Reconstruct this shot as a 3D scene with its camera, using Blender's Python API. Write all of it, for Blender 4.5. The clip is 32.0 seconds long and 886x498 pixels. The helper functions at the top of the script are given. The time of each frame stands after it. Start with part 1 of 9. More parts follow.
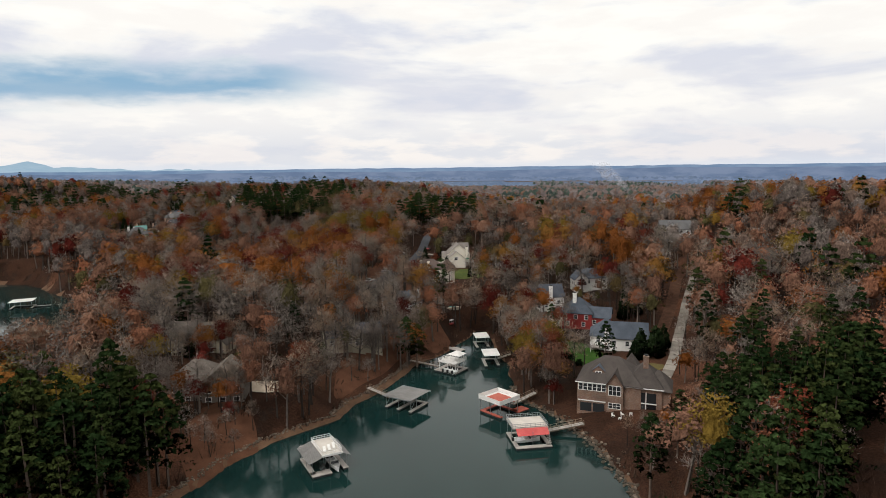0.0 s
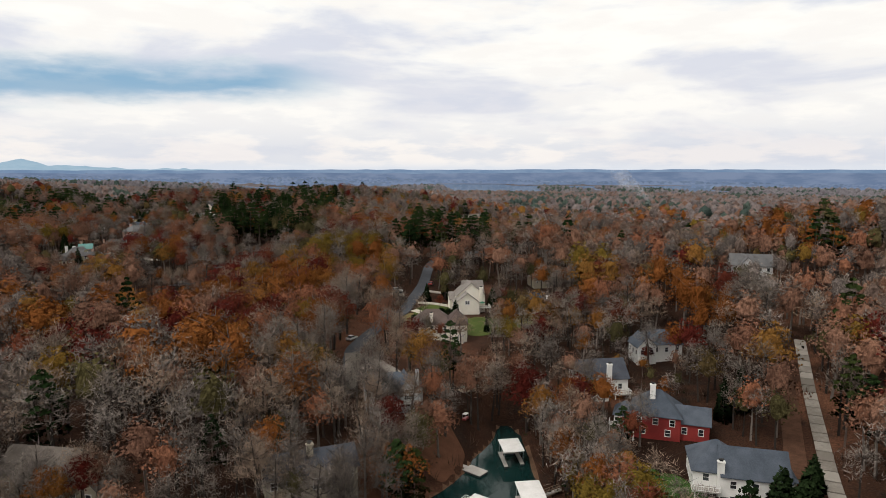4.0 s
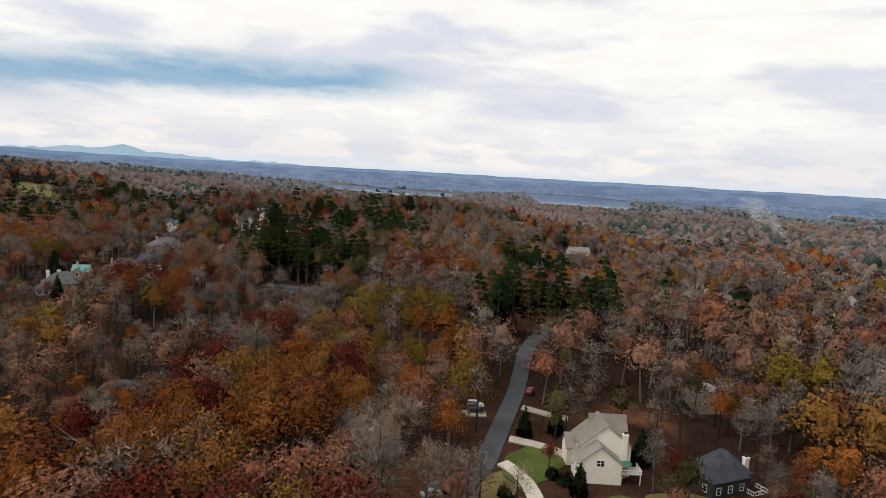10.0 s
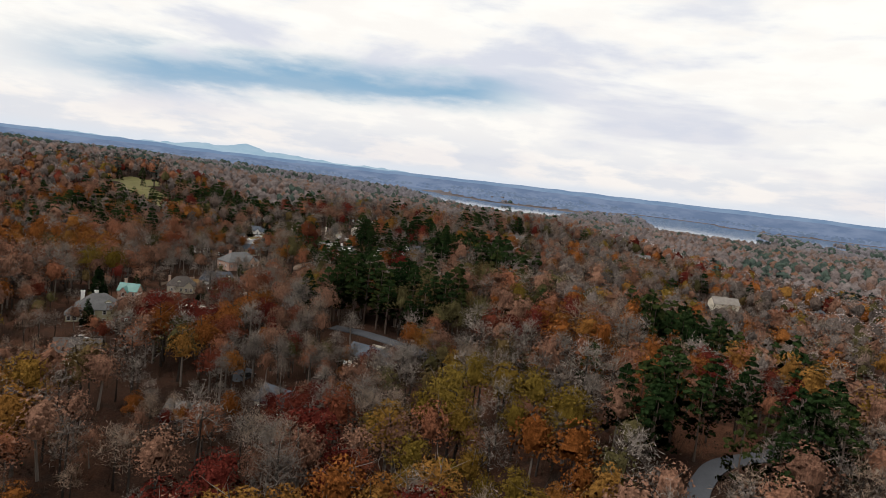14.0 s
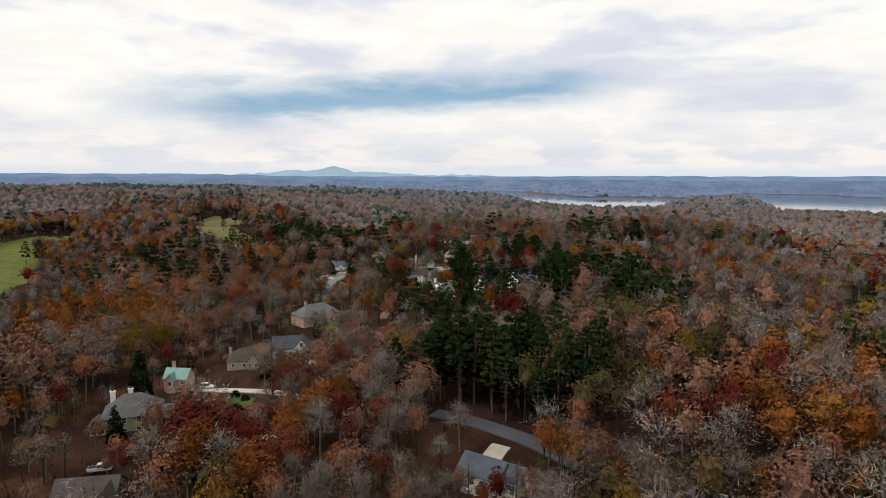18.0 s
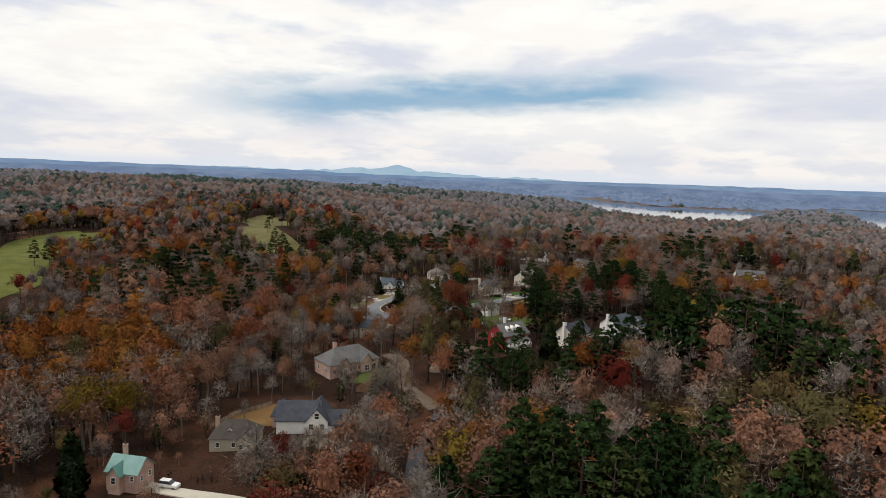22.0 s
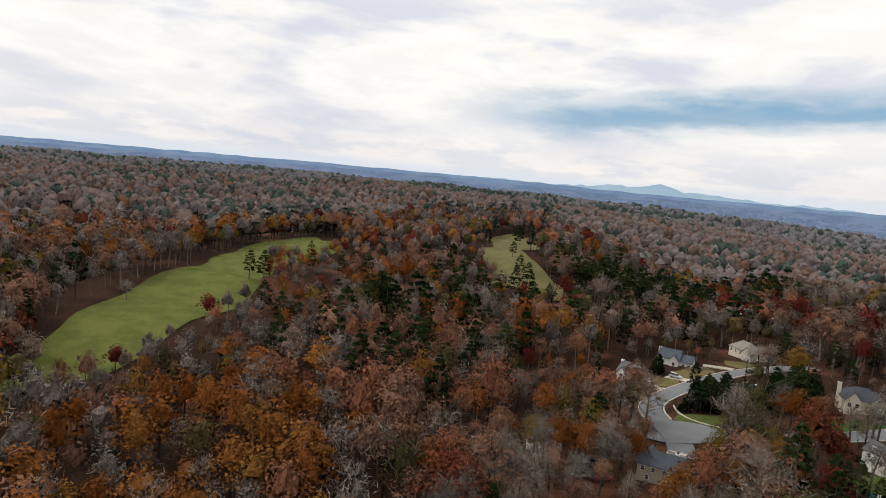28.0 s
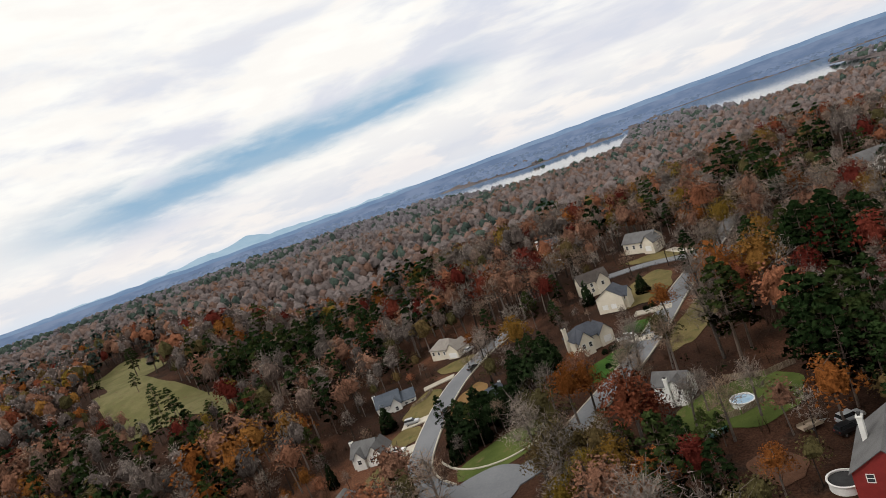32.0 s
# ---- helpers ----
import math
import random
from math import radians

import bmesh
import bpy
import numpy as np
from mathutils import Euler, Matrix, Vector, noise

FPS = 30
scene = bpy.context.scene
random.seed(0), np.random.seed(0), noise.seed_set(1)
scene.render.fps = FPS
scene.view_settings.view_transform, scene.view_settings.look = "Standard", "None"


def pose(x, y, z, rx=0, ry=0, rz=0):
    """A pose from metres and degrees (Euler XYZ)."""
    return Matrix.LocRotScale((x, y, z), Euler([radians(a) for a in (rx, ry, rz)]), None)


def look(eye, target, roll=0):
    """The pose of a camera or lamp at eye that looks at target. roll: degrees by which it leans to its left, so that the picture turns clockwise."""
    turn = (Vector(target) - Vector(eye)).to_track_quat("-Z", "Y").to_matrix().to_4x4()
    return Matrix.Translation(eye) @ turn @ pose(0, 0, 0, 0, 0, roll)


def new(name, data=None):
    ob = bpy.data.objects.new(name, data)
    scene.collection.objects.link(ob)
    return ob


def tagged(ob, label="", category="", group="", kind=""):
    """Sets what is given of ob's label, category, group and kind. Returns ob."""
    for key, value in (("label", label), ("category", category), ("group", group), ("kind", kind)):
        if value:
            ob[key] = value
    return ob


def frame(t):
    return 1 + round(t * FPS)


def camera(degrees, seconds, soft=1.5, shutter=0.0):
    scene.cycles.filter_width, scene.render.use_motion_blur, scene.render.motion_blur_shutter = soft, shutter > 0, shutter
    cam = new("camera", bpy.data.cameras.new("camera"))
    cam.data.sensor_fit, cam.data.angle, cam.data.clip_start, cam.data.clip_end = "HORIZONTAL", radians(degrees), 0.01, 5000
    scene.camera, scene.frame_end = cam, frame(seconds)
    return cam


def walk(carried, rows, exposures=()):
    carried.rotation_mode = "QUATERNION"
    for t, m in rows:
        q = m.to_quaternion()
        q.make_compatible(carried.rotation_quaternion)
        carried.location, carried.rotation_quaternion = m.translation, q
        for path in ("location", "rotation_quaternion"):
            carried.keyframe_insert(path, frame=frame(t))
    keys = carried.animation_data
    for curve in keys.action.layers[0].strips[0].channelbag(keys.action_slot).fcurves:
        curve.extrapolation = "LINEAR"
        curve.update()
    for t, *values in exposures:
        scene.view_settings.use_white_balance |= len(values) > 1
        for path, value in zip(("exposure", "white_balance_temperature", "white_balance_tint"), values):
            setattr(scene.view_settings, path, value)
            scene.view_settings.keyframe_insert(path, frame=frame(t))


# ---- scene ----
cam = camera(69.73, 32.0, 0.8)


def flown(x, y, z, yaw, pitch, roll):
    """Pose of the drone's camera: heading to the left of +y, pitch up, roll, in degrees."""
    return pose(x, y, z, 0, 0, yaw) @ pose(0, 0, 0, 90 + pitch, 0, 0) @ pose(0, 0, 0, 0, 0, roll)


FLIGHT = [
    # seconds, x, y, z, heading, pitch, roll
    (0, -0.00, 0.00, 65.00, -0.00, -7.02, -0.48),
    (0.5, -0.09, 9.99, 64.99, -0.05, -6.97, -0.64),
    (1, -0.37, 19.96, 64.99, -0.13, -6.90, -0.65),
    (1.5, -0.76, 30.03, 65.16, -0.22, -6.89, -0.63),
    (2, -1.07, 40.21, 65.89, -0.27, -6.93, -0.58),
    (2.5, -1.32, 50.26, 66.96, -0.26, -6.96, -0.55),
    (3, -1.91, 60.45, 68.23, -0.34, -6.90, -0.29),
    (3.5, -2.38, 70.69, 69.72, -0.20, -6.89, 0.00),
    (5.5, -5.85, 111.55, 74.09, 0.90, -7.02, 0.77),
    (6, -6.60, 120.92, 74.44, 1.33, -6.84, 1.09),
    (6.5, -7.08, 130.09, 74.93, 1.84, -6.79, 0.33),
    (7, -7.75, 138.93, 75.69, 2.18, -6.75, 0.43),
    (7.5, -8.47, 148.10, 76.59, 2.53, -6.76, 0.93),
    (8, -8.96, 157.56, 77.77, 3.24, -6.91, 1.88),
    (8.5, -9.56, 167.02, 78.84, 4.09, -6.96, 2.66),
    (9, -10.71, 176.09, 79.69, 5.07, -6.93, 2.80),
    (9.5, -12.27, 185.01, 80.56, 6.07, -6.89, 3.55),
    (10, -14.14, 193.95, 80.83, 7.08, -6.74, 3.49),
    (10.5, -16.01, 203.13, 81.32, 8.11, -6.71, 2.95),
    (11, -17.77, 212.37, 81.89, 9.11, -6.73, 1.99),
    (11.5, -19.66, 221.50, 82.60, 9.85, -6.74, 1.14),
    (12, -21.89, 230.41, 83.26, 10.41, -6.66, 1.04),
    (12.5, -24.24, 239.14, 83.77, 10.93, -6.61, 2.18),
    (13, -26.69, 247.71, 84.34, 12.02, -6.47, 7.96),
    (13.5, -29.17, 256.09, 84.72, 14.25, -6.45, 6.94),
    (14, -31.75, 264.35, 85.25, 16.31, -6.50, 6.79),
    (14.5, -34.64, 272.64, 85.84, 18.37, -6.54, 5.94),
    (16.5, -49.89, 304.04, 88.83, 23.56, -6.69, 1.66),
    (17, -53.88, 312.19, 89.32, 24.11, -6.69, 0.30),
    (17.5, -57.89, 320.33, 89.66, 24.45, -6.67, 0.38),
    (18, -62.15, 328.57, 89.94, 24.72, -6.67, 0.25),
    (18.5, -66.70, 336.87, 90.30, 25.13, -6.67, 1.12),
    (19, -71.19, 345.39, 90.55, 25.67, -6.68, 1.46),
    (19.5, -75.80, 353.68, 90.81, 26.34, -6.69, 1.62),
    (20, -80.31, 361.81, 91.01, 27.01, -6.70, 1.52),
    (20.5, -84.61, 369.94, 91.20, 27.72, -6.69, 1.10),
    (21, -89.07, 378.12, 91.34, 28.40, -6.70, 1.53),
    (21.5, -93.85, 386.24, 91.51, 29.19, -6.66, 3.36),
    (22, -98.78, 394.41, 91.66, 30.20, -6.68, 2.22),
    (22.5, -103.86, 402.48, 91.72, 31.10, -6.64, 3.61),
    (23, -109.19, 410.21, 91.67, 32.47, -6.58, 5.55),
    (23.5, -114.70, 417.64, 91.67, 34.20, -6.59, 6.00),
    (24, -120.37, 424.95, 91.66, 36.10, -6.51, 7.96),
    (24.5, -126.14, 431.99, 91.64, 38.64, -6.49, 9.56),
    (25, -132.09, 438.74, 91.75, 41.42, -6.54, 9.35),
    (25.5, -138.06, 445.25, 91.82, 44.21, -6.49, 9.34),
    (26, -144.21, 451.28, 92.06, 47.08, -6.50, 10.06),
    (26.5, -150.67, 456.92, 92.12, 50.08, -6.54, 10.44),
    (28.5, -180.19, 476.24, 91.97, 55.33, -6.82, -1.60),
    (29, -187.03, 481.68, 91.75, 54.05, -6.58, -19.13),
    (29.5, -193.75, 487.31, 91.82, 49.34, -6.68, -13.16),
    (30, -200.01, 492.88, 91.82, 45.86, -6.60, -16.65),
    (30.5, -205.43, 498.62, 91.70, 40.65, -6.49, -20.61),
    (31, -209.92, 504.63, 91.68, 34.14, -6.45, -20.15),
    (31.5, -213.90, 510.69, 91.75, 26.70, -6.42, -20.18),
    (32, -217.55, 516.80, 91.98, 18.42, -6.43, -20.10),
]
walk(cam, [(t, flown(*row)) for t, *row in FLIGHT], [(0.0, 0.0, 6430, 10), (32.0, 0.0, 6430, 10)])

# ---- light ----
world = bpy.data.worlds.new("overcast_sky")
scene.world = world
world.use_nodes = True
wt = world.node_tree
wt.nodes.clear()


def node(tree, kind, **values):
    """A node with its settings and inputs; a key such as i_Scale sets the input Scale, i0 the first input."""
    n = tree.nodes.new(kind)
    for key, value in values.items():
        if key == "op":
            n.operation = value
        elif key == "blend":
            n.blend_type = value
        elif key == "dtype":
            n.data_type = value
        elif key == "clamp":
            n.clamp = value
        elif key == "interp":
            n.interpolation_type = value
        else:
            slot = int(key[1:]) if key[1:].isdigit() else key[2:].replace("_", " ")
            if isinstance(value, bpy.types.NodeSocket):
                tree.links.new(value, n.inputs[slot])
            else:
                n.inputs[slot].default_value = value
    return n


def calc(tree, op, a, b=0.0, c=0.0):
    return node(tree, "ShaderNodeMath", op=op, i0=a, i1=b, i2=c).outputs[0]


def blend(tree, fac, a, b, how="MIX"):
    n = tree.nodes.new("ShaderNodeMix")
    n.data_type, n.blend_type = "RGBA", how
    for slot, value in ((0, fac), (6, a), (7, b)):
        if isinstance(value, bpy.types.NodeSocket):
            tree.links.new(value, n.inputs[slot])
        else:
            n.inputs[slot].default_value = value if slot == 0 else (*value, 1)
    return n.outputs[2]


def between(tree, value, a, b):
    """0 below a, 1 above b, smooth between them (a may be the greater)."""
    n = node(tree, "ShaderNodeMapRange", interp="SMOOTHSTEP", i0=value, i1=min(a, b), i2=max(a, b), i3=0.0 if a < b else 1.0, i4=1.0 if a < b else 0.0)
    return n.outputs[0]


way = node(wt, "ShaderNodeTexCoord").outputs["Generated"]
axis = node(wt, "ShaderNodeSeparateXYZ", i0=way).outputs
heading = calc(wt, "MULTIPLY", calc(wt, "ARCTAN2", calc(wt, "MULTIPLY", axis[0], -1.0), axis[1]), 57.2958)
rise = calc(wt, "MULTIPLY", calc(wt, "ARCSINE", axis[2]), 57.2958)
flat = node(wt, "ShaderNodeMapping", i0=way, i_Scale=(3.0, 3.0, 12.0)).outputs[0]
puffs = node(wt, "ShaderNodeTexNoise", i_Vector=flat, i_Scale=1.15, i_Detail=7.0, i_Roughness=0.50, i_Distortion=0.3).outputs[0]
wisps = node(wt, "ShaderNodeTexNoise", i_Vector=flat, i_Scale=3.4, i_Detail=6.0, i_Roughness=0.55).outputs[0]
SUN_RISE, SUN_HEADING = 52.0, 125.0
nishita = wt.nodes.new("ShaderNodeTexSky")
nishita.sky_type, nishita.sun_disc = "NISHITA", False
nishita.sun_elevation, nishita.sun_rotation = radians(SUN_RISE), radians(-SUN_HEADING)
clear = blend(wt, 1.0, nishita.outputs[0], (0.085, 0.085, 0.085), "MULTIPLY")
# high white overcast, greyer undersides, and the long blue-grey bank over the mountains
cover = between(wt, puffs, 0.16, 0.34)
white = blend(wt, between(wt, wisps, 0.35, 0.62), (0.99, 0.955, 0.905), (1.04, 1.02, 0.96))
sky = blend(wt, cover, clear, white)
under = calc(wt, "MULTIPLY", between(wt, calc(wt, "ADD", calc(wt, "MULTIPLY", puffs, 0.75), calc(wt, "MULTIPLY", wisps, 0.25)), 0.47, 0.62), between(wt, rise, 27.0, 11.0))
sky = blend(wt, calc(wt, "MULTIPLY", under, 0.85), sky, (0.66, 0.69, 0.79))
wave = calc(wt, "ADD", rise, calc(wt, "ADD", calc(wt, "MULTIPLY", calc(wt, "SUBTRACT", wisps, 0.5), 3.2), calc(wt, "MULTIPLY", calc(wt, "SUBTRACT", puffs, 0.5), 2.2)))
core = calc(wt, "ADD", 8.6, calc(wt, "MULTIPLY", heading, -0.062))
off = calc(wt, "SUBTRACT", wave, core)
bank = calc(wt, "MULTIPLY", between(wt, off, -2.5, -0.5), between(wt, off, 2.9, -0.2))
bank = calc(wt, "MULTIPLY", bank, calc(wt, "MULTIPLY", between(wt, heading, 6.0, 17.0), between(wt, heading, 56.0, 40.0)))
sky = blend(wt, calc(wt, "MULTIPLY", bank, 1.0), sky, (0.20, 0.41, 0.60))
# thin layers low over the land
low = calc(wt, "ADD", calc(wt, "MULTIPLY", between(wt, rise, 4.6, 1.5), 0.45), calc(wt, "MULTIPLY", between(wt, rise, 12.0, 3.0), 0.30))
sky = blend(wt, low, sky, blend(wt, between(wt, wisps, 0.42, 0.60), (0.70, 0.72, 0.78), (0.93, 0.87, 0.83)))
sky = blend(wt, between(wt, rise, 1.1, 0.0), sky, (0.74, 0.78, 0.84))
sky = blend(wt, between(wt, rise, -0.5, -4.0), sky, (0.10, 0.09, 0.08))
out = node(wt, "ShaderNodeOutputWorld")
wt.links.new(node(wt, "ShaderNodeBackground", i0=sky, i1=1.0).outputs[0], out.inputs[0])

sun = new("sun", bpy.data.lights.new("sun", "SUN"))
sun.data.energy, sun.data.angle, sun.data.color = 1.7, radians(25), (1.0, 0.95, 0.88)
sun_way = Vector((-math.sin(radians(SUN_HEADING)) * math.cos(radians(SUN_RISE)), math.cos(radians(SUN_HEADING)) * math.cos(radians(SUN_RISE)), math.sin(radians(SUN_RISE))))
sun.matrix_world = look(sun_way * 300, (0, 0, 0))
scene.view_settings.exposure = 0.0

# ---- materials ----
def material(name, rough=0.8, metal=0.0, spec=0.3):
    m = bpy.data.materials.new(name)
    m.use_nodes = True
    t = m.node_tree
    b = t.nodes["Principled BSDF"]
    b.inputs["Roughness"].default_value = rough
    b.inputs["Metallic"].default_value = metal
    b.inputs["Specular IOR Level"].default_value = spec
    return m, t, b


def place(t, scale=(1, 1, 1)):
    return node(t, "ShaderNodeMapping", i0=node(t, "ShaderNodeNewGeometry").outputs["Position"], i_Scale=scale).outputs[0]


def grain(t, scale, detail=4.0, where=None, rough=0.6):
    return node(t, "ShaderNodeTexNoise", i_Vector=where or place(t), i_Scale=scale, i_Detail=detail, i_Roughness=rough).outputs[0]


def relief(t, b, height, strength, distance):
    bump = node(t, "ShaderNodeBump", i_Strength=strength, i_Distance=distance)
    t.links.new(height, bump.inputs["Height"])
    t.links.new(bump.outputs[0], b.inputs["Normal"])


def two_tone(name, dark, light, coarse=0.3, fine=6.0, rough=0.8, spec=0.3, metal=0.0, bump=0.0, each=0.0):
    """A surface between two colours, stained at a coarse scale and grained at a fine one; each: how far alike pieces differ."""
    m, t, b = material(name, rough, metal, spec)
    mix = calc(t, "ADD", calc(t, "MULTIPLY", grain(t, coarse), 0.6), calc(t, "MULTIPLY", grain(t, fine), 0.4))
    if each:
        info = node(t, "ShaderNodeObjectInfo").outputs["Random"]
        mix = calc(t, "ADD", mix, calc(t, "MULTIPLY", calc(t, "SUBTRACT", info, 0.5), each))
    t.links.new(blend(t, between(t, mix, 0.30, 0.70), dark, light), b.inputs["Base Color"])
    if bump:
        relief(t, b, grain(t, fine), bump, 0.05)
    return m


def foliage(name, dark, light, other=None, piece=0.12):
    """Dull leaves or twigs: a tone for every tree, a drift towards another hue in some of them, and small differences from piece to piece."""
    m = bpy.data.materials.new(name)
    m.use_nodes = True
    t = m.node_tree
    t.nodes.remove(t.nodes["Principled BSDF"])
    tone, puff = node(t, "ShaderNodeAttribute"), node(t, "ShaderNodeAttribute")
    tone.attribute_name, puff.attribute_name = "tone", "puff"
    isle = node(t, "ShaderNodeNewGeometry").outputs["Random Per Island"]
    info = node(t, "ShaderNodeObjectInfo").outputs["Random"]
    each = node(t, "ShaderNodeMath", op="FRACT", i0=calc(t, "ADD", tone.outputs["Fac"], info)).outputs[0]
    second = node(t, "ShaderNodeMath", op="FRACT", i0=calc(t, "MULTIPLY", each, 7.31)).outputs[0]
    mix = calc(t, "ADD", calc(t, "MULTIPLY", each, 0.60), calc(t, "MULTIPLY", calc(t, "SUBTRACT", isle, 0.5), piece))
    mix = calc(t, "ADD", mix, calc(t, "MULTIPLY", calc(t, "SUBTRACT", grain(t, 0.012, 2.0), 0.35), 0.8))
    c = blend(t, between(t, mix, 0.0, 1.0), dark, light)
    if other:
        c = blend(t, calc(t, "MULTIPLY", between(t, second, 0.55, 0.95), 0.8), c, other)
    streak = grain(t, 1.0, 3.0, place(t, (1.5, 1.5, 0.65)), 0.7)
    c = blend(t, 1.0, c, blend(t, between(t, streak, 0.30, 0.70), (0.50, 0.48, 0.47), (1.42, 1.44, 1.45)), "MULTIPLY")
    turned = node(t, "ShaderNodeVectorTransform", i0=puff.outputs["Vector"])
    turned.vector_type, turned.convert_from, turned.convert_to = "NORMAL", "OBJECT", "WORLD"
    d = node(t, "ShaderNodeBsdfDiffuse", i0=c, i_Roughness=0.6)
    t.links.new(turned.outputs[0], d.inputs["Normal"])
    t.links.new(d.outputs[0], t.nodes["Material Output"].inputs["Surface"])
    return m


def leaf_litter():
    m, t, b = material("leaf_litter", 0.95, 0.0, 0.1)
    big = blend(t, between(t, grain(t, 0.035), 0.38, 0.62), (0.027, 0.0135, 0.0085), (0.056, 0.0275, 0.0170))
    big = blend(t, between(t, grain(t, 0.16), 0.50, 0.72), big, (0.026, 0.0185, 0.0145))
    big = blend(t, between(t, grain(t, 0.022), 0.52, 0.66), big, (0.135, 0.064, 0.038))
    fine = blend(t, between(t, grain(t, 2.6, 6.0), 0.35, 0.7), (0.55, 0.50, 0.48), (1.25, 1.2, 1.15))
    t.links.new(blend(t, 1.0, big, fine, "MULTIPLY"), b.inputs["Base Color"])
    relief(t, b, grain(t, 1.4, 5.0), 0.6, 0.3)
    return m


def turf(name, dark, light, worn, amount=0.62):
    m, t, b = material(name, 0.95, 0.0, 0.1)
    c = blend(t, between(t, grain(t, 0.12, 5.0), 0.35, 0.65), dark, light)
    c = blend(t, between(t, grain(t, 0.3, 4.0), amount, amount + 0.16), c, worn)
    t.links.new(blend(t, 1.0, c, blend(t, grain(t, 7.0, 3.0), (0.6, 0.6, 0.6), (1.35, 1.35, 1.35)), "MULTIPLY"), b.inputs["Base Color"])
    relief(t, b, grain(t, 5.0), 0.5, 0.1)
    return m


def lake_water():
    m, t, b = material("lake_water", 0.06, 0.0, 0.5)
    deep = blend(t, between(t, grain(t, 0.02), 0.35, 0.65), (0.004, 0.019, 0.018), (0.008, 0.028, 0.026))
    t.links.new(deep, b.inputs["Base Color"])
    b.inputs["IOR"].default_value = 1.33
    ripple = calc(t, "ADD", calc(t, "MULTIPLY", grain(t, 1.3, 4.0, place(t, (1.0, 0.6, 1.0))), 0.7), calc(t, "MULTIPLY", grain(t, 0.09), 1.2))
    relief(t, b, ripple, 0.13, 0.10)
    return m


def shingles(name, dark, light):
    m, t, b = material(name, 0.85, 0.0, 0.25)
    info = node(t, "ShaderNodeObjectInfo").outputs["Random"]
    mix = calc(t, "ADD", calc(t, "MULTIPLY", grain(t, 0.35), 0.55), calc(t, "MULTIPLY", grain(t, 5.0, 3.0, place(t, (1, 1, 3))), 0.45))
    mix = calc(t, "ADD", mix, calc(t, "MULTIPLY", calc(t, "SUBTRACT", info, 0.5), 0.12))
    c = blend(t, between(t, mix, 0.32, 0.68), dark, light)
    course = node(t, "ShaderNodeTexWave", i_Vector=place(t, (0, 0, 1)), i_Scale=1.9, i_Distortion=0.4, i_Detail=1.0).outputs[1]
    c = blend(t, between(t, course, 0.82, 1.0), c, blend(t, 1.0, c, (0.55, 0.55, 0.55), "MULTIPLY"))
    t.links.new(c, b.inputs["Base Color"])
    relief(t, b, course, 0.4, 0.03)
    return m


def siding(name, dark, light, lap=3.4):
    m, t, b = material(name, 0.6, 0.0, 0.35)
    c = blend(t, between(t, calc(t, "ADD", calc(t, "MULTIPLY", grain(t, 0.25), 0.7), calc(t, "MULTIPLY", grain(t, 3.0), 0.3)), 0.3, 0.7), dark, light)
    boards = node(t, "ShaderNodeTexWave", i_Vector=place(t, (0, 0, 1)), i_Scale=lap / 2, i_Distortion=0.0).outputs[1]
    c = blend(t, between(t, boards, 0.9, 1.0), c, blend(t, 1.0, c, (0.72, 0.72, 0.72), "MULTIPLY"))
    t.links.new(c, b.inputs["Base Color"])
    relief(t, b, boards, 0.3, 0.02)
    return m


def brickwork(name, a, b2, mortar):
    m, t, b = material(name, 0.85, 0.0, 0.25)
    where = node(t, "ShaderNodeNewGeometry").outputs["Position"]
    part_xyz = node(t, "ShaderNodeSeparateXYZ", i0=where).outputs
    along = calc(t, "ADD", part_xyz[0], part_xyz[1])
    face = node(t, "ShaderNodeCombineXYZ", i0=along, i1=part_xyz[2], i2=0.0).outputs[0]
    br = node(t, "ShaderNodeTexBrick", i_Vector=face, i_Color1=(*a, 1), i_Color2=(*b2, 1), i_Mortar=(*mortar, 1), i_Scale=1.0)
    br.inputs["Brick Width"].default_value, br.inputs["Row Height"].default_value, br.inputs["Mortar Size"].default_value = 0.24, 0.085, 0.010
    tone = blend(t, between(t, grain(t, 0.4), 0.3, 0.7), (0.75, 0.75, 0.75), (1.15, 1.12, 1.1))
    t.links.new(blend(t, 1.0, br.outputs[0], tone, "MULTIPLY"), b.inputs["Base Color"])
    relief(t, b, br.outputs[1], -0.4, 0.02)
    return m


def pane_glass():
    m, t, b = material("window_glass", 0.08, 0.0, 0.6)
    t.links.new(blend(t, node(t, "ShaderNodeObjectInfo").outputs["Random"], (0.010, 0.012, 0.014), (0.045, 0.05, 0.055)), b.inputs["Base Color"])
    return m


